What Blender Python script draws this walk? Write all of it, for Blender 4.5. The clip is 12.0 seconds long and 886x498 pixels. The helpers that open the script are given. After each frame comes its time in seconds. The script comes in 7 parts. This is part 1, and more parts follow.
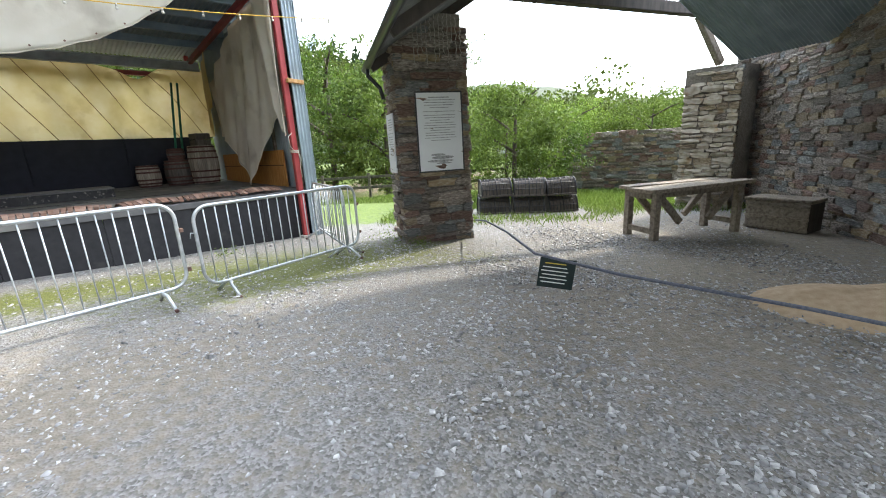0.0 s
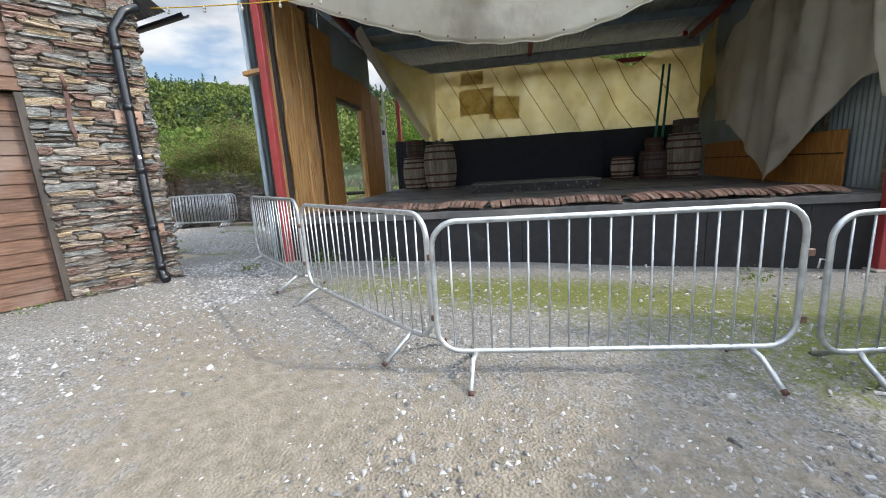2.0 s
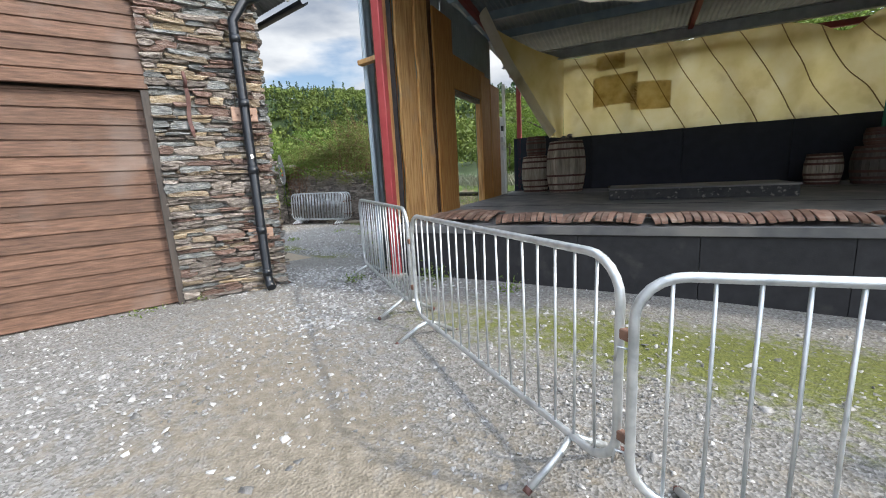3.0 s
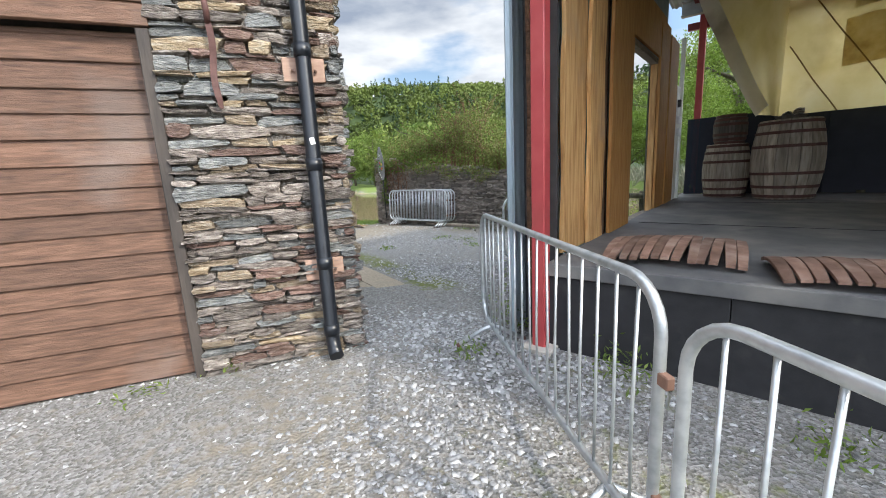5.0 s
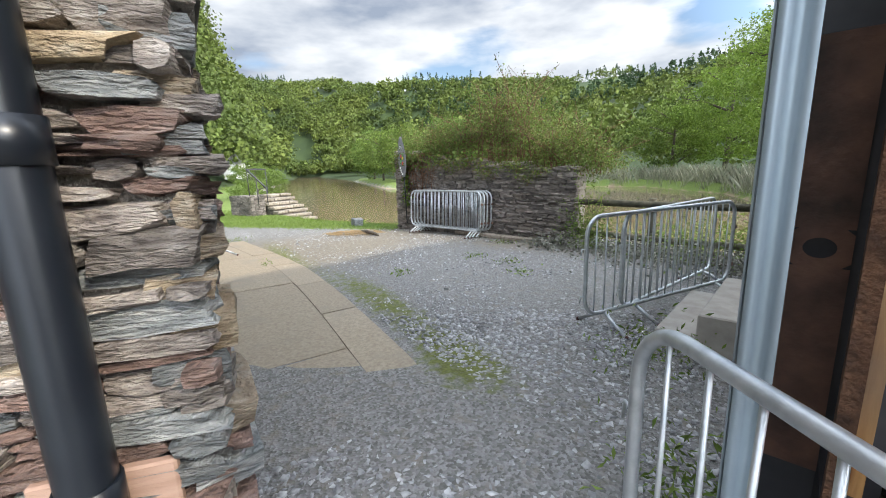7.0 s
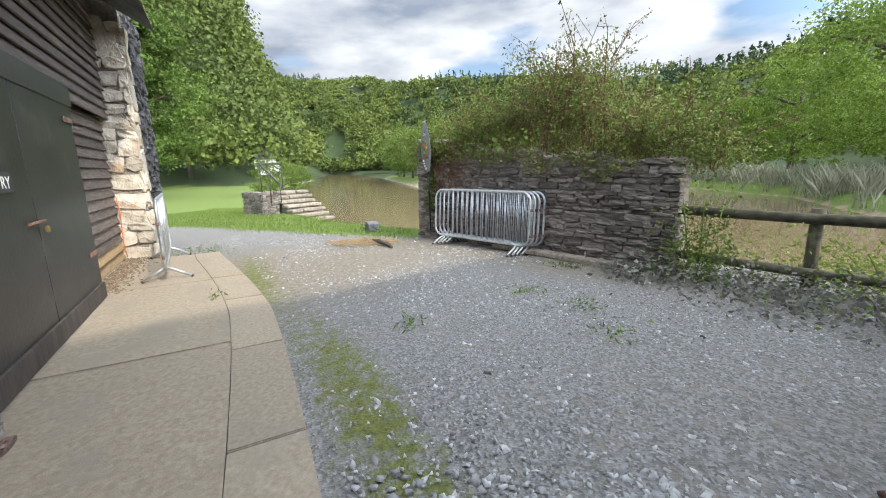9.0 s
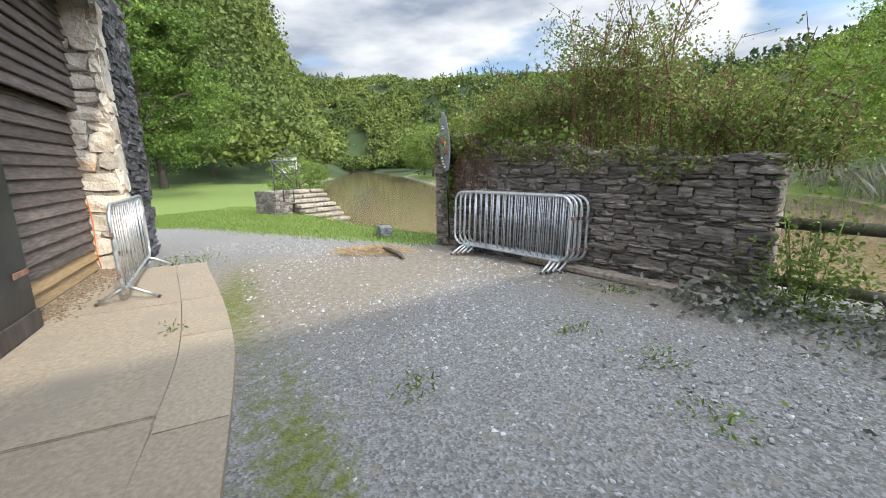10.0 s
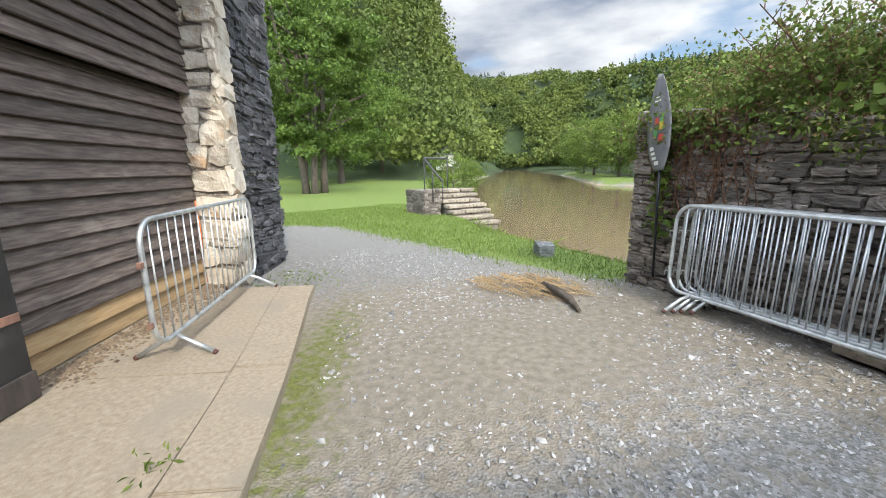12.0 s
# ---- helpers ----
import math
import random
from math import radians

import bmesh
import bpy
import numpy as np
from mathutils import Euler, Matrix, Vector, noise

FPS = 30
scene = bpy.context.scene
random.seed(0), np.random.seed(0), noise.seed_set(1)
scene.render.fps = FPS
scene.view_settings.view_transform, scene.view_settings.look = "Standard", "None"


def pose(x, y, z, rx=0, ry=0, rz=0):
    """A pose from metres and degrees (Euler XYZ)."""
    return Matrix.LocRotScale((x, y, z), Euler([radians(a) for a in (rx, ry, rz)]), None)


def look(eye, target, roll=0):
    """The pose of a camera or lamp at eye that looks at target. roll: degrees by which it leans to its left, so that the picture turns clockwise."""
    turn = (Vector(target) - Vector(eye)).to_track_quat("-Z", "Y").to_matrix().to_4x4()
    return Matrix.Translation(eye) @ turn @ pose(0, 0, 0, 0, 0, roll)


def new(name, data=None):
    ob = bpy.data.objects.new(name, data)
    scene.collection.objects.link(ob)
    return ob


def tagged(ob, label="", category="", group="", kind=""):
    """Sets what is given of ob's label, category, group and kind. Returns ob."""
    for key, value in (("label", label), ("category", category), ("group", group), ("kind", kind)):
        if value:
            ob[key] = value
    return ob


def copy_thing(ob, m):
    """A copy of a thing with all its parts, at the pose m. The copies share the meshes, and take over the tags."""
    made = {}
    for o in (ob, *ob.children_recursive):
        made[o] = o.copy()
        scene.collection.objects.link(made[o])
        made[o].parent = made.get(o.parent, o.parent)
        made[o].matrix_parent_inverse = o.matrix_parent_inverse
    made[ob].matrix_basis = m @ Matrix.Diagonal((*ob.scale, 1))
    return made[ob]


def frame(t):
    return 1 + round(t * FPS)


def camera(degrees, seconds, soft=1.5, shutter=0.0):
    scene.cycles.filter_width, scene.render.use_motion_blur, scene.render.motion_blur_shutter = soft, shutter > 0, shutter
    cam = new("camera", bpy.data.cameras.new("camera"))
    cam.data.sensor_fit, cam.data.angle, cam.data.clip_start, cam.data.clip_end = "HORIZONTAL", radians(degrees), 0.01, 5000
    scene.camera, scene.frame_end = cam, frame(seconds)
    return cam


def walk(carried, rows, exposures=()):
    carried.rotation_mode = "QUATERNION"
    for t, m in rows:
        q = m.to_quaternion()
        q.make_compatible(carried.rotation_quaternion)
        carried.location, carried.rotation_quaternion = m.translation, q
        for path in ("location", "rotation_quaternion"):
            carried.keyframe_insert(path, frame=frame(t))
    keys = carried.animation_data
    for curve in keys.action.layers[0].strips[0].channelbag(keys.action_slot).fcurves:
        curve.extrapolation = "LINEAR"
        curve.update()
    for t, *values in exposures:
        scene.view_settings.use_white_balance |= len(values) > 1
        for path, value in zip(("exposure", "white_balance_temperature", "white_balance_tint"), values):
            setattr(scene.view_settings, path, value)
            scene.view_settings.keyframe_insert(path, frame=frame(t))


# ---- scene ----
# Camera: seconds, place in metres, turn in degrees
cam = camera(95.7, 12.0, soft=1.0)
ROWS = [
    (0.0, -0.008, 0.125, 1.530, 75.70, 3.26, 3.32),
    (0.5, -0.538, 0.462, 1.511, 76.51, 3.72, 18.12),
    (1.0, -1.125, 0.711, 1.496, 77.23, 3.72, 31.86),
    (1.5, -1.761, 0.885, 1.460, 78.06, 3.62, 45.25),
    (2.0, -2.340, 1.025, 1.456, 78.73, 3.51, 56.81),
    (2.5, -2.927, 1.157, 1.499, 79.10, 3.28, 65.52),
    (3.0, -3.487, 1.297, 1.514, 79.38, 3.16, 71.71),
    (3.5, -4.076, 1.376, 1.563, 79.35, 3.09, 76.55),
    (5.5, -6.625, 1.376, 1.583, 79.11, 2.82, 87.00),
    (6.0, -7.245, 1.403, 1.569, 79.01, 2.90, 87.78),
    (6.5, -7.833, 1.429, 1.600, 78.96, 2.63, 88.38),
    (7.0, -8.416, 1.436, 1.614, 78.74, 1.84, 89.67),
    (9.0, -10.870, 1.351, 1.511, 78.63, 1.24, 93.92),
    (9.5, -11.439, 1.352, 1.493, 78.51, 1.20, 94.26),
    (10.0, -12.040, 1.263, 1.514, 78.44, 1.15, 96.82),
    (10.5, -12.653, 1.118, 1.517, 78.55, 1.03, 102.64),
    (11.0, -13.287, 0.930, 1.497, 78.62, 1.02, 110.07),
    (11.5, -13.843, 0.689, 1.493, 78.65, 1.09, 115.60),
    (12.0, -14.338, 0.441, 1.509, 78.54, 1.01, 118.20),
]
walk(cam, [(t, pose(x, y, z, rx, ry, rz)) for t, x, y, z, rx, ry, rz in ROWS],
     [(0.0, 1.32), (0.5, 1.08), (1.0, 0.86), (1.6, 0.74), (3.5, 0.72), (5.5, 0.92), (7.0, 0.92), (9.0, 0.88), (12.0, 0.78)])

# World: broken cloud over a low-strength sky, one veiled sun
SUN_AZ, SUN_EL = math.atan2(0.76, 0.65), radians(38)
world = bpy.data.worlds.new("sky")
scene.world = world
world.use_nodes = True
wn, wl = world.node_tree.nodes, world.node_tree.links
wn.clear()
w_out, w_bg, w_sky = wn.new("ShaderNodeOutputWorld"), wn.new("ShaderNodeBackground"), wn.new("ShaderNodeTexSky")
w_sky.sky_type, w_sky.sun_disc = "NISHITA", False
w_sky.sun_elevation, w_sky.sun_rotation = SUN_EL, math.pi / 2 - SUN_AZ
w_tc, w_map, w_n, w_r, w_mix = (wn.new("ShaderNodeTexCoord"), wn.new("ShaderNodeMapping"), wn.new("ShaderNodeTexNoise"),
                                wn.new("ShaderNodeValToRGB"), wn.new("ShaderNodeMixRGB"))
w_n2, w_r2 = wn.new("ShaderNodeTexNoise"), wn.new("ShaderNodeValToRGB")
w_map.inputs["Scale"].default_value = (1.0, 1.0, 3.2)
w_n.inputs["Scale"].default_value, w_n.inputs["Detail"].default_value = 2.3, 7.0
w_n2.inputs["Scale"].default_value, w_n2.inputs["Detail"].default_value = 3.6, 6.0
w_r.color_ramp.elements[0].position, w_r.color_ramp.elements[1].position = 0.36, 0.47
w_r2.color_ramp.elements[0].position, w_r2.color_ramp.elements[1].position = 0.36, 0.64
w_r2.color_ramp.elements[0].color, w_r2.color_ramp.elements[1].color = (2.1, 2.5, 3.2, 1), (6.0, 6.2, 6.4, 1)
wl.new(w_tc.outputs["Generated"], w_map.inputs["Vector"])
wl.new(w_map.outputs["Vector"], w_n.inputs["Vector"])
wl.new(w_map.outputs["Vector"], w_n2.inputs["Vector"])
wl.new(w_n.outputs["Fac"], w_r.inputs["Fac"])
wl.new(w_n2.outputs["Fac"], w_r2.inputs["Fac"])
wl.new(w_r.outputs["Color"], w_mix.inputs["Fac"])
wl.new(w_sky.outputs["Color"], w_mix.inputs["Color1"])
wl.new(w_r2.outputs["Color"], w_mix.inputs["Color2"])
w_dot, w_glow, w_mul = wn.new("ShaderNodeVectorMath"), wn.new("ShaderNodeMapRange"), wn.new("ShaderNodeMixRGB")
w_dot.operation, w_mul.blend_type = "DOT_PRODUCT", "MULTIPLY"
w_dot.inputs[1].default_value = (math.cos(SUN_AZ) * math.cos(SUN_EL), math.sin(SUN_AZ) * math.cos(SUN_EL), math.sin(SUN_EL))
w_glow.inputs["From Min"].default_value, w_glow.inputs["From Max"].default_value = 0.0, 1.0
w_glow.inputs["To Min"].default_value, w_glow.inputs["To Max"].default_value = 0.86, 5.8
w_mul.inputs["Fac"].default_value = 1.0
wl.new(w_tc.outputs["Generated"], w_dot.inputs[0])
wl.new(w_dot.outputs["Value"], w_glow.inputs["Value"])
wl.new(w_mix.outputs["Color"], w_mul.inputs["Color1"])
wl.new(w_glow.outputs[0], w_mul.inputs["Color2"])
wl.new(w_mul.outputs["Color"], w_bg.inputs["Color"])
w_bg.inputs["Strength"].default_value = 0.115
wl.new(w_bg.outputs["Background"], w_out.inputs["Surface"])
sun = new("sun", bpy.data.lights.new("sun", "SUN"))
sun.data.energy, sun.data.angle, sun.data.color = 2.3, radians(2.0), (1.0, 0.92, 0.78)
sun.matrix_world = look((30 * math.cos(SUN_AZ), 30 * math.sin(SUN_AZ), 30 * math.tan(SUN_EL)), (0, 0, 0))


# ---- materials ----
def mat(name, cols, scale=8.0, rough=0.8, bump=0.3, bscale=40.0, stretch=(1, 1, 1), metal=0.0, vary=0.15, island=False,
        stain=None, stain_scale=1.2, stain_lo=0.5, trans=0.0, dist=0.01, detail=6.0):
    """Two-scale procedural surface: a ramp over fine noise, stains over coarse noise, a value shift piece by piece, relief."""
    m = bpy.data.materials.new(name)
    m.use_nodes = True
    n, l = m.node_tree.nodes, m.node_tree.links
    b = n["Principled BSDF"]
    geo, mp = n.new("ShaderNodeNewGeometry"), n.new("ShaderNodeMapping")
    oi = n.new("ShaderNodeObjectInfo")
    both, wrap = n.new("ShaderNodeMath"), n.new("ShaderNodeMath")
    both.operation, wrap.operation = "ADD", "FRACT"
    l.new(geo.outputs["Random Per Island"], both.inputs[0])
    l.new(oi.outputs["Random"], both.inputs[1])
    l.new(both.outputs[0], wrap.inputs[0])
    rnd = wrap.outputs[0] if island else oi.outputs["Random"]
    off = n.new("ShaderNodeVectorMath")
    off.operation = "MULTIPLY_ADD"
    comb = n.new("ShaderNodeCombineXYZ")
    for k in range(3):
        l.new(rnd, comb.inputs[k])
    l.new(comb.outputs[0], off.inputs[0])
    off.inputs[1].default_value = (7.0, 5.0, 9.0)
    l.new(geo.outputs["Position"], off.inputs[2])
    mp.inputs["Scale"].default_value = stretch
    l.new(off.outputs[0], mp.inputs["Vector"])
    nz = n.new("ShaderNodeTexNoise")
    nz.inputs["Scale"].default_value, nz.inputs["Detail"].default_value = scale, detail
    l.new(mp.outputs[0], nz.inputs["Vector"])
    rp = n.new("ShaderNodeValToRGB")
    els = rp.color_ramp.elements
    lo, hi = 0.3, 0.7
    while len(els) < len(cols):
        els.new(0.5)
    for k, c in enumerate(cols):
        els[k].position = lo + (hi - lo) * k / max(1, len(cols) - 1)
        els[k].color = (*c, 1)
    l.new(nz.outputs["Fac"], rp.inputs["Fac"])
    col = rp.outputs["Color"]
    if stain:
        ns, rs, mx = n.new("ShaderNodeTexNoise"), n.new("ShaderNodeValToRGB"), n.new("ShaderNodeMixRGB")
        ns.inputs["Scale"].default_value, ns.inputs["Detail"].default_value = stain_scale, 5.0
        rs.color_ramp.elements[0].position, rs.color_ramp.elements[1].position = stain_lo, stain_lo + 0.18
        l.new(geo.outputs["Position"], ns.inputs["Vector"])
        l.new(ns.outputs["Fac"], rs.inputs["Fac"])
        l.new(rs.outputs["Color"], mx.inputs["Fac"])
        l.new(col, mx.inputs["Color1"])
        mx.inputs["Color2"].default_value = (*stain, 1)
        col = mx.outputs["Color"]
    if vary:
        hs, mr = n.new("ShaderNodeHueSaturation"), n.new("ShaderNodeMapRange")
        mr.inputs["To Min"].default_value, mr.inputs["To Max"].default_value = 1 - vary, 1 + vary
        l.new(rnd, mr.inputs["Value"])
        l.new(mr.outputs[0], hs.inputs["Value"])
        l.new(col, hs.inputs["Color"])
        col = hs.outputs["Color"]
    l.new(col, b.inputs["Base Color"])
    b.inputs["Roughness"].default_value, b.inputs["Metallic"].default_value = rough, metal
    if bump:
        nb, bp = n.new("ShaderNodeTexNoise"), n.new("ShaderNodeBump")
        nb.inputs["Scale"].default_value, nb.inputs["Detail"].default_value = bscale, 5.0
        l.new(mp.outputs[0], nb.inputs["Vector"])
        l.new(nb.outputs["Fac"], bp.inputs["Height"])
        bp.inputs["Strength"].default_value, bp.inputs["Distance"].default_value = bump, dist
        l.new(bp.outputs[0], b.inputs["Normal"])
    if trans:
        tr, ms, out = n.new("ShaderNodeBsdfTranslucent"), n.new("ShaderNodeMixShader"), n["Material Output"]
        l.new(col, tr.inputs["Color"])
        ms.inputs["Fac"].default_value = trans
        l.new(b.outputs[0], ms.inputs[1])
        l.new(tr.outputs[0], ms.inputs[2])
        l.new(ms.outputs[0], out.inputs["Surface"])
    return m


SLATE = mat("slate_rubble", [(0.10, 0.08, 0.07), (0.24, 0.205, 0.18), (0.34, 0.295, 0.255), (0.52, 0.47, 0.42)], 13, 0.85, 1.0, 34,
            (1, 1, 4), vary=0.42, island=True, dist=0.06, detail=9.0)
SLATE_RED = mat("red_slate", [(0.12, 0.075, 0.06), (0.23, 0.145, 0.115), (0.33, 0.25, 0.215)], 13, 0.8, 1.0, 34, (1, 1, 4), vary=0.3, island=True, dist=0.06, detail=9.0)
SLATE_TAN = mat("tan_sandstone", [(0.21, 0.16, 0.11), (0.35, 0.275, 0.19), (0.46, 0.40, 0.32)], 13, 0.85, 1.0, 34, (1, 1, 4), vary=0.3, island=True, dist=0.06, detail=9.0)
SLATE_GREY = mat("blue_grey_slate", [(0.12, 0.13, 0.13), (0.23, 0.24, 0.235), (0.40, 0.40, 0.38)], 13, 0.75, 1.0, 34, (1, 1, 4), vary=0.35, island=True, dist=0.06, detail=9.0)
OCHRE = mat("ochre_stained_stone", [(0.24, 0.17, 0.10), (0.36, 0.28, 0.18), (0.46, 0.40, 0.31)], 10, 0.85, 1.0, 34, (1, 1, 3), vary=0.25, island=True, dist=0.04)
MORTAR = mat("lime_mortar", [(0.20, 0.175, 0.15), (0.36, 0.33, 0.29)], 22, 0.95, 1.0, 60, vary=0, stain=(0.12, 0.11, 0.10), dist=0.03)
DARKWALL = mat("dark_river_slate", [(0.095, 0.08, 0.07), (0.185, 0.16, 0.14), (0.28, 0.25, 0.22)], 9, 0.85, 0.9, 26, (1, 1, 4), vary=0.45, island=True, dist=0.03)
DARKMORTAR = mat("dark_mortar", [(0.16, 0.145, 0.125), (0.30, 0.275, 0.24)], 22, 0.95, 1.0, 60, vary=0, dist=0.03)
TARRED = mat("black_slate", [(0.035, 0.035, 0.04), (0.07, 0.07, 0.08), (0.11, 0.11, 0.12)], 9, 0.6, 0.9, 26, (1, 1, 4), vary=0.45, dist=0.03)
QUOIN = mat("pale_dressed_stone", [(0.36, 0.30, 0.23), (0.50, 0.45, 0.37), (0.58, 0.54, 0.47)], 6, 0.85, 0.8, 24, vary=0.22, stain=(0.42, 0.22, 0.08), stain_scale=3.2, stain_lo=0.6, dist=0.03)
REDWOOD = mat("brown_stained_board", [(0.065, 0.033, 0.020), (0.11, 0.057, 0.034), (0.16, 0.088, 0.056)], 5, 0.7, 0.5, 22, (1, 1, 10), vary=0.22, stain=(0.15, 0.11, 0.09), stain_lo=0.56)
DARKWOOD = mat("weathered_dark_board", [(0.05, 0.038, 0.033), (0.095, 0.074, 0.064), (0.16, 0.13, 0.112)], 5, 0.6, 0.5, 22, (1, 1, 10), vary=0.3, stain=(0.19, 0.165, 0.14), stain_scale=2.2, stain_lo=0.6)
BASEBOARD = mat("sun_bleached_board", [(0.30, 0.19, 0.09), (0.42, 0.30, 0.16)], 6, 0.75, 0.5, 22, (1, 1, 9), vary=0.2)
FRAMEWOOD = mat("dark_door_frame", [(0.03, 0.025, 0.022), (0.075, 0.06, 0.05)], 9, 0.75, 0.5, 40, (1, 1, 0.2), vary=0.1)
ORANGEWOOD = mat("orange_larch_board", [(0.34, 0.14, 0.03), (0.46, 0.21, 0.055), (0.54, 0.30, 0.10)], 6, 0.6, 0.3, 30, (6, 6, 0.5), vary=0.2)
PALEWOOD = mat("waney_larch_plank", [(0.30, 0.14, 0.045), (0.48, 0.27, 0.10), (0.58, 0.37, 0.17)], 5, 0.65, 0.4, 30, (6, 6, 0.5), vary=0.25, stain=(0.26, 0.20, 0.15), stain_lo=0.58)
BARK = mat("waney_bark_edge", [(0.07, 0.035, 0.02), (0.17, 0.085, 0.045)], 25, 0.95, 1.0, 60, vary=0.2, dist=0.03)
GREYWOOD = mat("grey_weathered_wood", [(0.14, 0.11, 0.085), (0.25, 0.21, 0.165), (0.33, 0.29, 0.24)], 6, 0.85, 0.6, 30, (3, 3, 3), vary=0.2)
MOSSWOOD = mat("mossy_round_rail", [(0.03, 0.03, 0.02), (0.075, 0.07, 0.045), (0.13, 0.12, 0.08)], 9, 0.95, 0.7, 50, vary=0.2)
REDSTEEL = mat("red_painted_steel", [(0.36, 0.045, 0.05), (0.43, 0.07, 0.07)], 6, 0.45, 0.15, 40, vary=0, stain=(0.28, 0.06, 0.05), stain_lo=0.6)
RUST = mat("rusty_brown_plate", [(0.07, 0.05, 0.042), (0.17, 0.095, 0.07), (0.26, 0.14, 0.095)], 7, 0.7, 0.4, 40, vary=0.1)
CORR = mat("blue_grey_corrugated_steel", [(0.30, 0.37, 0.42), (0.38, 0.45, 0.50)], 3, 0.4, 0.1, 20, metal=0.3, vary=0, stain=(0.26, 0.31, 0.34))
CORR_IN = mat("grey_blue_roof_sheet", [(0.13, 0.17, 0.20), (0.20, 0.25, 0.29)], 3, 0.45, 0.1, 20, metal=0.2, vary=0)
GREYCORR = mat("weathered_grey_sheet", [(0.12, 0.13, 0.13), (0.20, 0.20, 0.20)], 5, 0.6, 0.2, 30, metal=0.3, vary=0, stain=(0.09, 0.09, 0.085))
PURLIN = mat("grey_blue_purlin", [(0.15, 0.21, 0.27), (0.21, 0.28, 0.34)], 4, 0.5, 0.1, 20, vary=0.08)
GALV_BEAM = mat("galvanised_beam", [(0.30, 0.32, 0.33), (0.42, 0.44, 0.45)], 6, 0.45, 0.1, 40, metal=0.4, vary=0)
DARKRED = mat("dark_red_rafter", [(0.16, 0.02, 0.025), (0.21, 0.035, 0.035)], 6, 0.5, 0.1, 30, vary=0)
GALV = mat("galvanised_tube", [(0.40, 0.43, 0.45), (0.54, 0.57, 0.59), (0.62, 0.64, 0.65)], 16, 0.42, 0.12, 80, metal=0.75, vary=0.12, stain=(0.33, 0.35, 0.36), stain_scale=5, stain_lo=0.58)
BLACKPLY = mat("black_painted_ply", [(0.013, 0.013, 0.015), (0.024, 0.024, 0.027)], 9, 0.8, 0.15, 60, vary=0.15, stain=(0.05, 0.048, 0.045), stain_scale=4, stain_lo=0.62)
NAVY = mat("dark_navy_board", [(0.007, 0.010, 0.022), (0.013, 0.017, 0.034)], 5, 0.7, 0.1, 40, vary=0.1)
DECK = mat("worn_grey_stage_deck", [(0.085, 0.085, 0.09), (0.14, 0.138, 0.135)], 5, 0.7, 0.15, 60, vary=0, stain=(0.20, 0.19, 0.175), stain_scale=1.6, stain_lo=0.5)
SAIL = mat("yellow_sailcloth", [(0.62, 0.49, 0.20), (0.72, 0.59, 0.28), (0.77, 0.66, 0.38)], 1.6, 0.9, 0.25, 9, vary=0, stain=(0.55, 0.42, 0.18), stain_scale=1.5, stain_lo=0.55, trans=0.55, dist=0.03)
SAILPATCH = mat("tan_sail_patch", [(0.44, 0.31, 0.13), (0.64, 0.51, 0.24), (0.74, 0.63, 0.36)], 4, 0.9, 0.3, 12, vary=0.08, trans=0.55, dist=0.03)
SEAM = mat("brown_seam_tape", [(0.26, 0.155, 0.05), (0.33, 0.21, 0.08)], 8, 0.9, 0.2, 40, vary=0.1)
CANVAS = mat("off_white_canvas", [(0.66, 0.61, 0.52), (0.74, 0.70, 0.61), (0.80, 0.77, 0.69)], 1.4, 0.95, 0.35, 7, vary=0, stain=(0.44, 0.395, 0.32), stain_scale=1.2, stain_lo=0.55, trans=0.4, dist=0.04)
OAK = mat("grey_oak_stave", [(0.22, 0.185, 0.15), (0.35, 0.305, 0.25), (0.46, 0.41, 0.345)], 5, 0.8, 0.4, 40, (5, 5, 0.6), vary=0.28)
OAKDARK = mat("dark_oak_stave", [(0.07, 0.062, 0.055), (0.15, 0.13, 0.115)], 5, 0.8, 0.4, 40, (5, 5, 0.6), vary=0.3)
HOOP = mat("rusty_barrel_hoop", [(0.065, 0.026, 0.022), (0.11, 0.05, 0.04)], 14, 0.7, 0.3, 60, vary=0.1)
STAVE = mat("old_red_brown_stave", [(0.13, 0.07, 0.045), (0.24, 0.14, 0.10), (0.36, 0.26, 0.205)], 5, 0.8, 0.5, 30, (1, 1, 1), vary=0.35)
BLACKPIPE = mat("black_plastic_pipe", [(0.006, 0.008, 0.012), (0.010, 0.013, 0.018)], 9, 0.33, 0.05, 30, vary=0)
BLACKDOOR = mat("black_painted_door", [(0.016, 0.016, 0.018), (0.03, 0.03, 0.031)], 4, 0.38, 0.15, 30, vary=0.1, stain=(0.07, 0.066, 0.062), stain_scale=2.4, stain_lo=0.6)
CONC = mat("buff_concrete_slab", [(0.235, 0.19, 0.14), (0.285, 0.235, 0.17), (0.335, 0.285, 0.215)], 34, 0.9, 0.5, 130, vary=0.08, stain=(0.25, 0.215, 0.165), stain_scale=2.2, stain_lo=0.54, detail=9.0)
STEPCONC = mat("grey_concrete_step", [(0.34, 0.31, 0.27), (0.45, 0.42, 0.37)], 9, 0.9, 0.3, 70, vary=0.1)
WHITE = mat("white_printed_panel", [(0.66, 0.67, 0.70), (0.72, 0.73, 0.75)], 3, 0.5, 0.03, 20, vary=0)
INK = mat("black_ink", [(0.03, 0.03, 0.035), (0.05, 0.05, 0.055)], 9, 0.6, 0, vary=0)
GREYINK = mat("grey_engraving_ink", [(0.15, 0.15, 0.16), (0.45, 0.45, 0.46)], 25, 0.6, 0, vary=0)
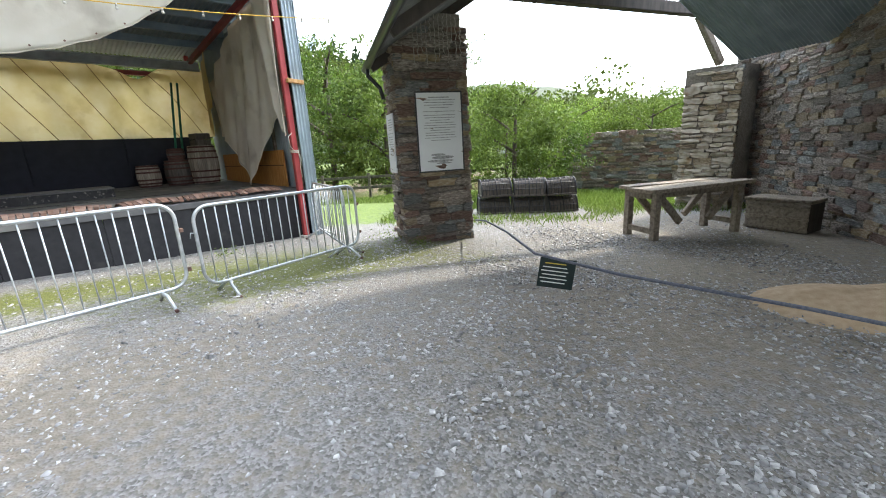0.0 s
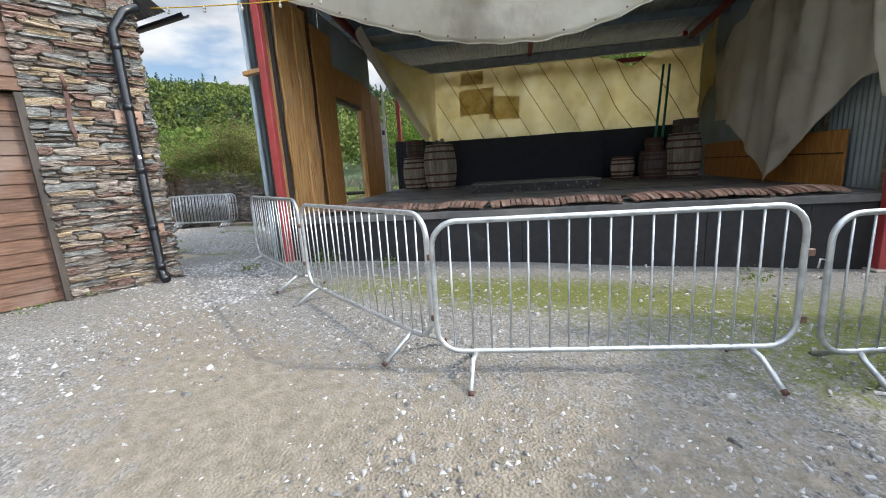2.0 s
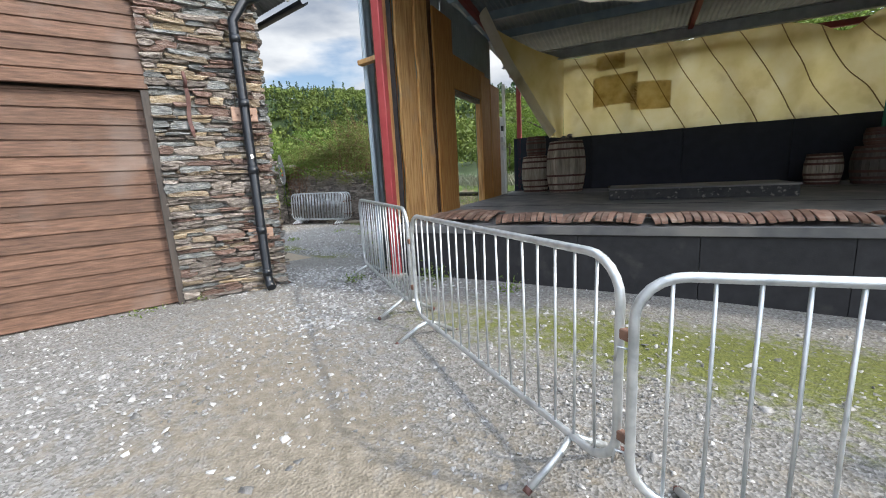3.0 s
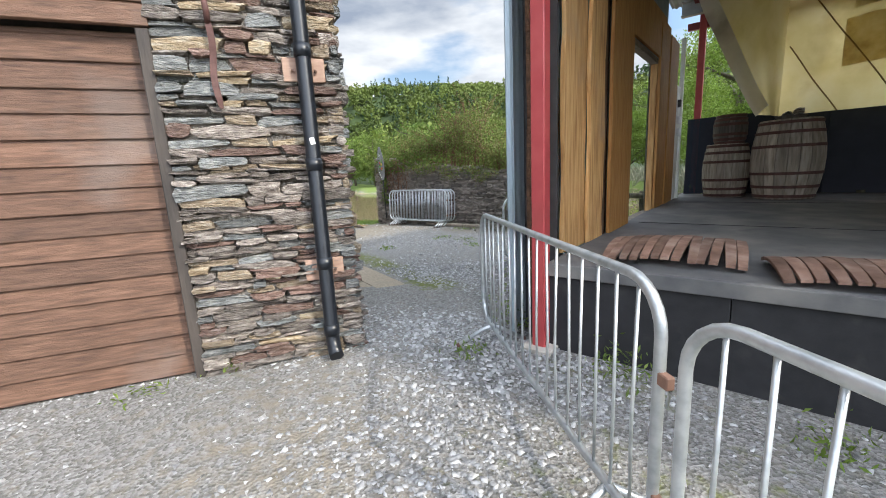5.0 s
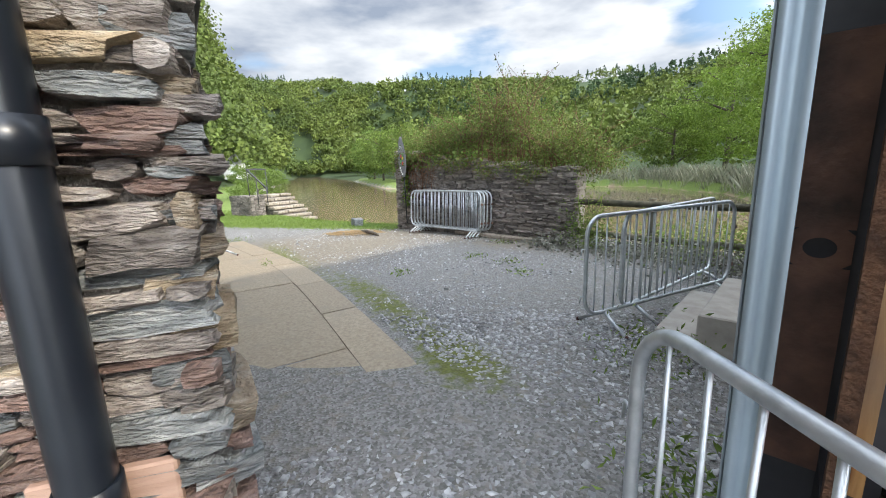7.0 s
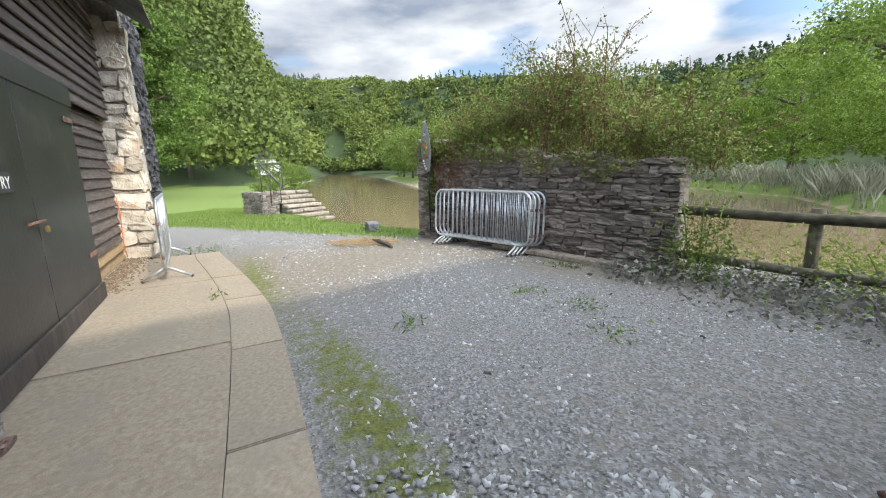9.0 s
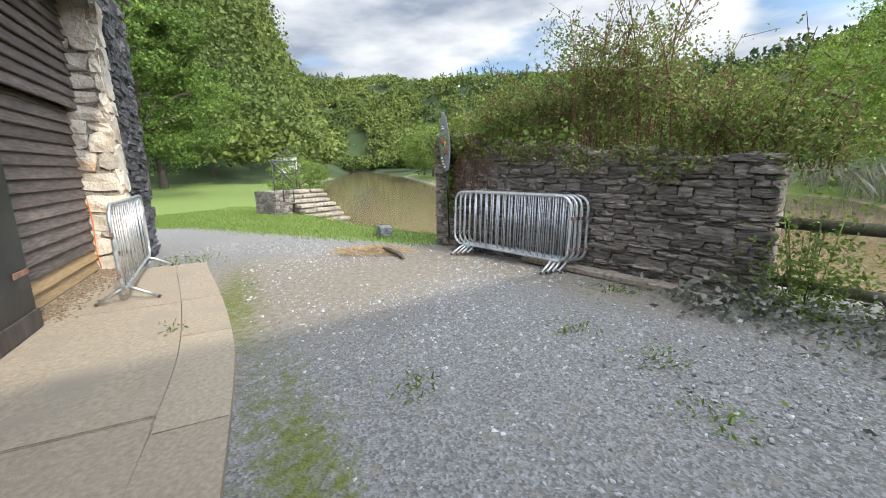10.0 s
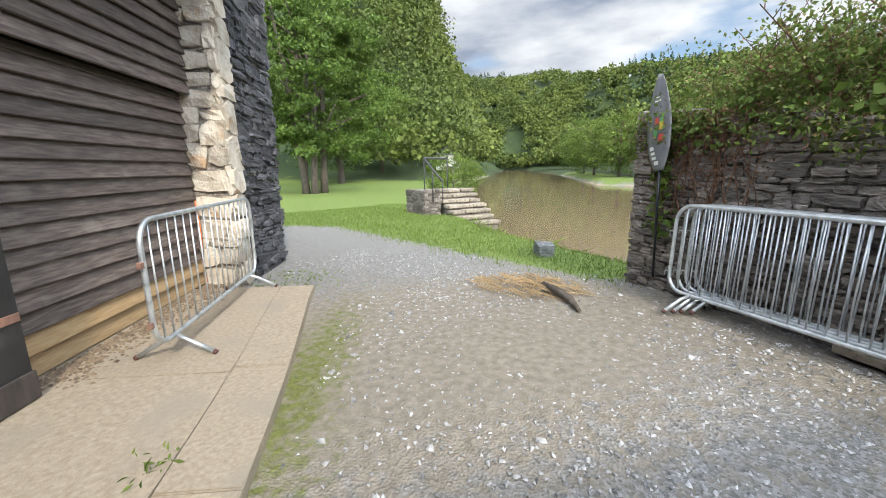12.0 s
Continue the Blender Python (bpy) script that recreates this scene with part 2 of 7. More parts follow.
GREEN = mat("green_painted_pole", [(0.012, 0.13, 0.075), (0.025, 0.19, 0.11)], 7, 0.5, 0.1, 30, vary=0.1)
WHITEPAINT = mat("white_paint", [(0.7, 0.7, 0.68), (0.8, 0.8, 0.78)], 6, 0.6, 0.1, 30, vary=0)
TEAL = mat("dark_green_card", [(0.006, 0.016, 0.016), (0.01, 0.024, 0.024)], 9, 0.4, 0.05, 30, vary=0)
YELLOWINK = mat("yellow_print", [(0.62, 0.45, 0.05), (0.7, 0.52, 0.08)], 9, 0.5, 0, vary=0)
REDINK = mat("red_print", [(0.55, 0.06, 0.05), (0.62, 0.09, 0.07)], 9, 0.5, 0, vary=0)
GREENINK = mat("green_print", [(0.10, 0.36, 0.12), (0.14, 0.42, 0.15)], 9, 0.5, 0, vary=0)
PADWOOD = mat("pale_reddish_pad", [(0.26, 0.16, 0.115), (0.36, 0.24, 0.18)], 6, 0.75, 0.3, 40, (1, 1, 6), vary=0.1)
ROPE = mat("grey_blue_rope", [(0.10, 0.115, 0.16), (0.20, 0.215, 0.26)], 60, 0.9, 0.5, 200, vary=0)
CORD = mat("pale_cord", [(0.45, 0.42, 0.35), (0.58, 0.55, 0.48)], 60, 0.9, 0.4, 200, vary=0)
SAND = mat("damp_sand", [(0.36, 0.26, 0.16), (0.47, 0.36, 0.24)], 14, 0.95, 0.6, 120, vary=0)
ORANGECORD = mat("orange_cord", [(0.65, 0.16, 0.03), (0.75, 0.22, 0.05)], 30, 0.7, 0.1, 90, vary=0)
CABLEYEL = mat("yellow_cable", [(0.62, 0.38, 0.03), (0.7, 0.45, 0.06)], 30, 0.5, 0, vary=0)
BULB = mat("frosted_bulb", [(0.72, 0.70, 0.64), (0.8, 0.78, 0.72)], 9, 0.25, 0, vary=0, trans=0.3)
STRAW = mat("dry_reed_straw", [(0.30, 0.20, 0.10), (0.46, 0.34, 0.18)], 20, 0.9, 0.2, 90, vary=0.3, island=True)
FLAKES = mat("pale_slate_flakes", [(0.16, 0.16, 0.162), (0.29, 0.29, 0.29), (0.44, 0.44, 0.435)], 18, 0.62, 0.3, 90, vary=0.45, island=True)
CHIPS = mat("slate_chippings", [(0.15, 0.147, 0.142), (0.27, 0.266, 0.26), (0.40, 0.395, 0.39)], 30, 0.6, 0.3, 120, vary=0.6, island=True)
LEAF = mat("green_leaf", [(0.07, 0.12, 0.018), (0.12, 0.18, 0.03), (0.17, 0.235, 0.045)], 0.7, 0.75, 0, vary=0.35, island=True, trans=0.35)
LEAFDARK = mat("dark_green_leaf", [(0.045, 0.09, 0.014), (0.085, 0.145, 0.02), (0.125, 0.195, 0.03)], 0.5, 0.75, 0, vary=0.35, island=True, trans=0.3)
LEAFLIME = mat("yellow_green_leaf", [(0.10, 0.17, 0.02), (0.16, 0.25, 0.035), (0.22, 0.31, 0.06)], 0.5, 0.6, 0, vary=0.3, island=True, trans=0.45)
LEAFAUT = mat("autumn_bramble_leaf", [(0.085, 0.12, 0.025), (0.15, 0.165, 0.045), (0.21, 0.15, 0.055)], 1.3, 0.6, 0, vary=0.4, island=True, trans=0.35)
LEAFDRY = mat("dead_red_brown_leaf", [(0.10, 0.045, 0.025), (0.19, 0.10, 0.05)], 3, 0.8, 0, vary=0.35, island=True, trans=0.2)
LEAFGREY = mat("silty_grey_leaf", [(0.16, 0.16, 0.13), (0.26, 0.26, 0.22)], 3, 0.8, 0, vary=0.3, island=True, trans=0.2)
REEDS = mat("grey_green_reed", [(0.17, 0.19, 0.12), (0.28, 0.285, 0.20), (0.40, 0.395, 0.32)], 0.6, 0.85, 0, vary=0.3, island=True, trans=0.25)
FOREST = mat("woodland_canopy", [(0.05, 0.08, 0.014), (0.09, 0.125, 0.022), (0.135, 0.17, 0.034)], 0.03, 0.8, 0, vary=0.35, island=True, trans=0.25)
CONIFER = mat("conifer_canopy", [(0.022, 0.05, 0.018), (0.04, 0.078, 0.028)], 0.03, 0.8, 0, vary=0.35, island=True, trans=0.15)
GRASSB = mat("grass_blade", [(0.085, 0.15, 0.02), (0.14, 0.21, 0.035), (0.20, 0.26, 0.06)], 1.1, 0.6, 0, vary=0.3, island=True, trans=0.4)
TRUNK = mat("tree_bark", [(0.055, 0.045, 0.035), (0.12, 0.10, 0.08)], 12, 0.95, 1.0, 40, (1, 1, 0.3), vary=0.2, dist=0.03)


def glass_mat(name, rough):
    m = bpy.data.materials.new(name)
    m.use_nodes = True
    b = m.node_tree.nodes["Principled BSDF"]
    b.inputs["Base Color"].default_value = (0.9, 0.9, 0.9, 1)
    b.inputs["Roughness"].default_value, b.inputs["Transmission Weight"].default_value = rough, 0.9
    return m


ICE = glass_mat("clear_plastic_icicle", 0.25)


def water_mat():
    m = bpy.data.materials.new("silty_river_water")
    m.use_nodes = True
    n, l = m.node_tree.nodes, m.node_tree.links
    b = n["Principled BSDF"]
    b.inputs["Base Color"].default_value = (0.17, 0.125, 0.078, 1)
    b.inputs["Roughness"].default_value, b.inputs["IOR"].default_value = 0.08, 1.33
    geo, mp, nz, bp = n.new("ShaderNodeNewGeometry"), n.new("ShaderNodeMapping"), n.new("ShaderNodeTexNoise"), n.new("ShaderNodeBump")
    mp.inputs["Scale"].default_value = (1.0, 1.0, 1.0)
    nz.inputs["Scale"].default_value, nz.inputs["Detail"].default_value = 0.5, 3.0
    bp.inputs["Strength"].default_value, bp.inputs["Distance"].default_value = 0.03, 0.05
    l.new(geo.outputs["Position"], mp.inputs["Vector"])
    l.new(mp.outputs[0], nz.inputs["Vector"])
    l.new(nz.outputs["Fac"], bp.inputs["Height"])
    l.new(bp.outputs[0], b.inputs["Normal"])
    return m


WATER = water_mat()


def ground_mat():
    """Slate gravel with trodden silt, moss, grass, mud and woodland floor darkened for tree shade, laid out by the
    sheet's own attributes.
    """
    m = bpy.data.materials.new("slate_gravel_ground")
    m.use_nodes = True
    n, l = m.node_tree.nodes, m.node_tree.links
    b = n["Principled BSDF"]
    b.inputs["Roughness"].default_value = 0.9
    geo = n.new("ShaderNodeNewGeometry")

    def noise_of(scale, detail=4.0):
        q = n.new("ShaderNodeTexNoise")
        q.inputs["Scale"].default_value, q.inputs["Detail"].default_value = scale, detail
        l.new(geo.outputs["Position"], q.inputs["Vector"])
        return q.outputs["Fac"]

    def ramp(fac, cols, lo=0.3, hi=0.7):
        r = n.new("ShaderNodeValToRGB")
        while len(r.color_ramp.elements) < len(cols):
            r.color_ramp.elements.new(0.5)
        for k, c in enumerate(cols):
            r.color_ramp.elements[k].position = lo + (hi - lo) * k / (len(cols) - 1)
            r.color_ramp.elements[k].color = (*c, 1)
        l.new(fac, r.inputs["Fac"])
        return r.outputs["Color"]

    def mix(f, a, c):
        x = n.new("ShaderNodeMixRGB")
        l.new(f, x.inputs["Fac"])
        l.new(a, x.inputs["Color1"])
        l.new(c, x.inputs["Color2"])
        return x.outputs["Color"]

    def mask(name, scale=3.0, soft=0.35):
        a = n.new("ShaderNodeAttribute")
        a.attribute_name = name
        s, g = n.new("ShaderNodeMath"), n.new("ShaderNodeMapRange")
        s.operation = "ADD"
        l.new(a.outputs["Fac"], s.inputs[0])
        l.new(noise_of(scale, 6.0), s.inputs[1])
        g.inputs["From Min"].default_value, g.inputs["From Max"].default_value = 1.0 - soft / 2, 1.0 + soft / 2
        l.new(s.outputs[0], g.inputs["Value"])
        return g.outputs[0]

    vor = n.new("ShaderNodeTexVoronoi")
    vor.inputs["Scale"].default_value = 58.0
    l.new(geo.outputs["Position"], vor.inputs["Vector"])
    sep = n.new("ShaderNodeSeparateColor")
    l.new(vor.outputs["Color"], sep.inputs[0])
    chips = ramp(sep.outputs[0], [(0.115, 0.11, 0.10), (0.165, 0.16, 0.15), (0.21, 0.205, 0.195), (0.27, 0.265, 0.255)], 0.05, 0.95)
    silt = ramp(noise_of(14), [(0.15, 0.13, 0.10), (0.25, 0.22, 0.175)])
    base = mix(mask("silt", 9.0, 0.3), chips, silt)
    moss = ramp(noise_of(30), [(0.075, 0.085, 0.02), (0.15, 0.165, 0.035)])
    base = mix(mask("moss", 13.0, 0.30), base, moss)
    grass = ramp(noise_of(9, 8), [(0.065, 0.11, 0.018), (0.12, 0.175, 0.03), (0.175, 0.22, 0.05)])
    base = mix(mask("grass", 5.0, 0.2), base, grass)
    mud = ramp(noise_of(1.5), [(0.20, 0.15, 0.095), (0.32, 0.255, 0.175)])
    base = mix(mask("mud", 1.0, 0.2), base, mud)
    # far floor coloured darker than the leaves, standing in for shade between trees
    wood_shade = ramp(noise_of(0.05), [(0.018, 0.035, 0.009), (0.04, 0.066, 0.016)])
    base = mix(mask("wood_shade", 0.2, 0.2), base, wood_shade)
    l.new(base, b.inputs["Base Color"])
    bp = n.new("ShaderNodeBump")
    bp.inputs["Strength"].default_value, bp.inputs["Distance"].default_value = 0.6, 0.02
    l.new(vor.outputs["Distance"], bp.inputs["Height"])
    l.new(bp.outputs[0], b.inputs["Normal"])
    return m


GROUND = ground_mat()


# ---- mesh helpers ----
def part(name, bm, material, parent=None, label=""):
    me = bpy.data.meshes.new(name)
    bm.to_mesh(me)
    bm.free()
    me.materials.append(material)
    ob = new(name, me)
    if parent:
        ob.parent = parent
    if label:
        ob["label"] = label
    return ob


def pydata(name, verts, faces, material, parent=None, smooth=False):
    me = bpy.data.meshes.new(name)
    me.from_pydata(verts, [], faces)
    me.materials.append(material)
    if smooth:
        me.polygons.foreach_set("use_smooth", [True] * len(me.polygons))
    ob = new(name, me)
    if parent:
        ob.parent = parent
    return ob


def thing(name, m, label, category, group="", kind=""):
    e = new(name)
    e.empty_display_size = 0.1
    e.matrix_world = m
    return tagged(e, label, category, group, kind)


def box(bm, c, s, rot=(0, 0, 0), bev=0.0):
    """A box of size s about c, with softened edges."""
    r = bmesh.ops.create_cube(bm, size=1.0, matrix=pose(*c, *rot) @ Matrix.Diagonal((*s, 1)))
    if bev:
        es = list({e for v in r["verts"] for e in v.link_edges})
        bmesh.ops.bevel(bm, geom=es, offset=bev, segments=1, affect="EDGES")
    return bm


def tube(bm, pts, r, n=8, closed=False, caps=True):
    """A round bar along a line of points; r may be a list."""
    pts = [Vector(p) for p in pts]
    k = len(pts)
    rings, up = [], None
    for i, p in enumerate(pts):
        a, b = (pts[i - 1], pts[(i + 1) % k]) if closed else (pts[max(0, i - 1)], pts[min(k - 1, i + 1)])
        d = (b - a).normalized()
        if up is None:
            up = Vector((0, 0, 1)) if abs(d.z) < 0.9 else Vector((1, 0, 0))
        x = d.cross(up).normalized()
        up = x.cross(d).normalized()
        rr = r[i] if isinstance(r, (list, tuple)) else r
        rings.append([bm.verts.new(p + rr * (math.cos(2 * math.pi * j / n) * x + math.sin(2 * math.pi * j / n) * up)) for j in range(n)])
    for i in range(k if closed else k - 1):
        a, b = rings[i], rings[(i + 1) % k]
        for j in range(n):
            f = bm.faces.new((a[j], a[(j + 1) % n], b[(j + 1) % n], b[j]))
            f.smooth = True
    if caps and not closed:
        bm.faces.new(rings[0][::-1])
        bm.faces.new(rings[-1])
    return bm


def prism(bm, poly, z0, z1):
    """An upright block over a ground plan (counter-clockwise)."""
    a = [bm.verts.new((x, y, z0)) for x, y in poly]
    b = [bm.verts.new((x, y, z1)) for x, y in poly]
    bm.faces.new(a[::-1])
    bm.faces.new(b)
    k = len(poly)
    for i in range(k):
        bm.faces.new((a[i], a[(i + 1) % k], b[(i + 1) % k], b[i]))
    return bm


def sheet(name, fn, nu, nv, material, parent=None, thick=0.0):
    """A cloth or sheet: fn(s, t) gives the place for s, t from 0 to 1."""
    vs = [tuple(fn(i / nu, j / nv)) for j in range(nv + 1) for i in range(nu + 1)]
    fs = [(j * (nu + 1) + i, j * (nu + 1) + i + 1, (j + 1) * (nu + 1) + i + 1, (j + 1) * (nu + 1) + i) for j in range(nv) for i in range(nu)]
    ob = pydata(name, vs, fs, material, parent, smooth=True)
    if thick:
        md = ob.modifiers.new("thickness", "SOLIDIFY")
        md.thickness = thick
    return ob


def corrugated(name, o, a, b, la, lb, material, parent=None, pitch=0.076, amp=0.009):
    """A corrugated sheet from o: la metres along a (across the ribs), lb along b."""
    o, a, b = Vector(o), Vector(a).normalized(), Vector(b).normalized()
    nrm = a.cross(b)
    n = max(4, int(la / pitch * 6))
    return sheet(name, lambda s, t: o + a * (s * la) + b * (t * lb) + nrm * (amp * math.sin(2 * math.pi * s * la / pitch)), n, 1, material, parent)


# ---- the lie of the land ----
def height(x, y):
    """Level of the yard and its surroundings, without the river."""
    x, y = np.asarray(x, float), np.asarray(y, float)
    z = 0.12 * np.exp(-((x + 9) / 4) ** 2) - 0.035 * np.clip(x + 2, 0, 14) - 0.03 * np.clip(y - 3, 0, 16) * np.clip((x + 10) / 4, 0, 1)
    return z - 0.04 * np.clip(-x - 18, 0, 14)


def gz(x, y):
    return float(height(x, y))


NEAR = [(300, 330), (40, 46), (-2, 20), (-14, 9.6), (-18.3, 6.0), (-22.6, 1.2), (-26.3, -3.2), (-30.5, -6.2), (-37, -11.5), (-60, -22.5), (-110, -40), (-217, -76), (-400, -140)]
FAR = [(-400, -118), (-172, -36), (-78, -8), (-72, 12), (-60, 27), (-45, 27), (-33, 22), (-10, 34), (36, 62), (300, 360)]
RIVER = np.array(NEAR + FAR, float)
WATER_Z = -1.4


def river_dist(x, y):
    """Distance to the river's edge, negative in it."""
    best, inside = np.full(x.shape, 1e9), np.zeros(x.shape, bool)
    k = len(RIVER)
    for i in range(k):
        (ax, ay), (bx, by) = RIVER[i], RIVER[(i + 1) % k]
        dx, dy = bx - ax, by - ay
        t = np.clip(((x - ax) * dx + (y - ay) * dy) / (dx * dx + dy * dy), 0, 1)
        best = np.minimum(best, np.hypot(x - ax - t * dx, y - ay - t * dy))
        cross = (ay > y) != (by > y)
        with np.errstate(divide="ignore", invalid="ignore"):
            inside ^= cross & (x < (bx - ax) * (y - ay) / (by - ay if by != ay else 1e-9) + ax)
    return np.where(inside, -best, best)


def smooth(a, lo, hi):
    t = np.clip((a - lo) / (hi - lo), 0, 1)
    return t * t * (3 - 2 * t)


def terrain(x, y):
    sd = river_dist(x, y)
    r = np.hypot(x + 8, y)
    land = height(x, y)
    south = smooth(-y + 0.42 * x, -60, 40)          # the steep bank on the left of the river
    rise = 128 * smooth(sd, 2, 60) * smooth(-x, 46, 84)
    gentle = 60 * smooth(sd, 30, 260)
    hill = (rise * south + gentle * (1 - south)) * smooth(r, 60, 150)
    hill = hill + (112 - hill) * smooth(-x - 0.1 * y, 330, 560)
    hill = hill * (0.9 + 0.16 * np.sin(x / 71.0 + 1.0) * np.cos(y / 83.0) + 0.05 * np.sin(x / 23.0) * np.sin(y / 29.0))
    land = np.where(r > 40, land * 1.0, land) + hill
    return np.where(sd > 1.6, land, land + (-2.0 - land) * (1 - smooth(sd, -1.2, 1.6))), sd


def axis(lo, hi, step, far):
    core = list(np.arange(lo, hi + 1e-6, step))
    out, s = [], step
    p = hi
    while p < far:
        s *= 1.085
        p += s
        out.append(p)
    neg, s, p = [], step, lo
    while p > -far:
        s *= 1.085
        p -= s
        neg.append(p)
    return np.array(neg[::-1] + core + out)


def lawn_edge(y):
    """How far out the gravel ends and the lawn begins."""
    return 20.2 + 0.85 * np.clip(-y - 0.3, 0, 8)


def build_ground():
    xs, ys = axis(-32, 9, 0.22, 1500), axis(-9, 16, 0.22, 1500)
    X, Y = np.meshgrid(xs, ys)
    Z, sd = terrain(X, Y)
    nx, ny = len(xs), len(ys)
    near = (np.abs(X + 8) < 30) & (np.abs(Y) < 25)
    Z = Z + np.where(near, 0.012 * np.sin(X * 1.7 + 0.6 * Y) * np.cos(Y * 1.3 - 0.4 * X), 0)
    me = bpy.data.meshes.new("ground")
    me.from_pydata(np.stack([X.ravel(), Y.ravel(), Z.ravel()], 1).tolist(), [],
                   [(j * nx + i, j * nx + i + 1, (j + 1) * nx + i + 1, (j + 1) * nx + i) for j in range(ny - 1) for i in range(nx - 1)])
    me.polygons.foreach_set("use_smooth", [True] * len(me.polygons))
    x, y, s, z = X.ravel(), Y.ravel(), sd.ravel(), Z.ravel()

    def put(name, v):
        a = me.attributes.new(name, "FLOAT", "POINT")
        a.data.foreach_set("value", np.clip(v, 0, 1).astype(np.float32))

    def blob(cx, cy, rx, ry, a=0.0):
        c, q = math.cos(radians(a)), math.sin(radians(a))
        u, v = (x - cx) * c + (y - cy) * q, -(x - cx) * q + (y - cy) * c
        return np.exp(-(u / rx) ** 2 - (v / ry) ** 2)

    # meadow by the river, the lawn under the trees, the strip behind the pillar
    lawn = smooth(-x - 0.42 * y - lawn_edge(y), -0.6, 0.6) * smooth(s, -0.3, 0.6)
    back = smooth(y, 8.9, 10.0) * smooth(-x, -3.5, 4.0)
    back = np.maximum(back, smooth(y, 11.5, 13.0))
    outer = smooth(np.hypot(x + 7, y - 2), 17, 20) * smooth(-y + 0.0 * x, 2, 5) * smooth(x, -16, -12)
    grass = np.maximum(np.maximum(lawn, back), outer) * 0.75
    grass = np.maximum(grass, 0.62 * blob(-12.3, 4.2, 1.2, 0.5, 130))
    put("grass", grass)
    moss = 0.74 * blob(-2.0, 5.9, 3.2, 1.2, 48) + 0.70 * blob(-5.6, 4.2, 3.6, 0.8, 47) + 0.66 * blob(-13.0, 0.75, 2.6, 0.34, -150)
    moss = moss + 0.62 * blob(-16.2, -1.75, 2.6, 0.42, -150) + 0.48 * blob(-11.4, 1.5, 0.6, 0.35, 0) + 0.4 * blob(-8.6, 2.5, 0.9, 0.3, 47) + 0.35 * blob(0.3, 6.0, 1.0, 0.6, 0)
    put("moss", moss)
    silt = 0.36 * blob(-3.2, 2.2, 2.6, 1.1, 40) + 0.34 * blob(-5.8, 1.0, 3.0, 0.7, 10) + 0.72 * blob(-17.4, -1.2, 2.8, 1.6, -30) + 0.5 * blob(2.5, 4.2, 2.2, 1.5, 20)
    silt = silt + 0.5 * blob(4.5, 8.0, 3.0, 2.5, 0) + 0.42 * blob(-17.2, 2.4, 2.2, 0.5, 45)
    put("silt", silt + 0.31)
    mud = (1 - smooth(s, -0.3, 0.8)) * 0.9 * (1 - smooth(np.hypot(x + 8, y), 110, 160))
    put("mud", mud)
    # where the floor takes the dark tree-shade colour: all far land off the river
    put("wood_shade", smooth(np.hypot(x + 8, y), 60, 80) * 0.9 * np.maximum(smooth(s, 4, 9), smooth(np.hypot(x + 8, y), 110, 160)))
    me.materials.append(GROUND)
    return tagged(new("ground", me), "grey slate gravel yard with mossy edges, running into grass", "ground", kind="structure")


build_ground()

bm = bmesh.new()
prism(bm, [tuple(p) for p in RIVER[::-1]], WATER_Z - 0.3, WATER_Z)
tagged(part("water", bm, WATER), "brown silty tidal river between muddy banks", "river", kind="structure")

# ---- rubble walling ----
rng = np.random.default_rng(5)


def stone_meshes(tag, mats, count=7):
    """A few rough blocks of unit size, shared by all the stones laid."""
    made = []
    for k in range(count):
        bm = bmesh.new()
        bmesh.ops.create_cube(bm, size=1.0)
        bmesh.ops.subdivide_edges(bm, edges=bm.edges[:], cuts=1, use_grid_fill=True)
        slant, taper = rng.uniform(-0.2, 0.2, 2), rng.uniform(0.68, 1.0, 2)
        for v in bm.verts:
            n_edge = sum(abs(c) > 0.4 for c in v.co)
            v.co *= 1.0 - 0.03 * (n_edge == 2) - 0.08 * (n_edge == 3)
            if abs(v.co.x) > 0.4:
                v.co.z *= taper[0] if v.co.x > 0 else taper[1]
            v.co.x += v.co.z * (slant[0] if v.co.x > 0 else slant[1])
            j = rng.uniform(-0.075, 0.075, 3)
            v.co += Vector((j[0] * 0.7, j[1] * 1.2, j[2] * 1.3))
        me = bpy.data.meshes.new(tag)
        bm.to_mesh(me)
        bm.free()
        me.materials.append(mats[k % len(mats)])
        made.append(me)
    return made


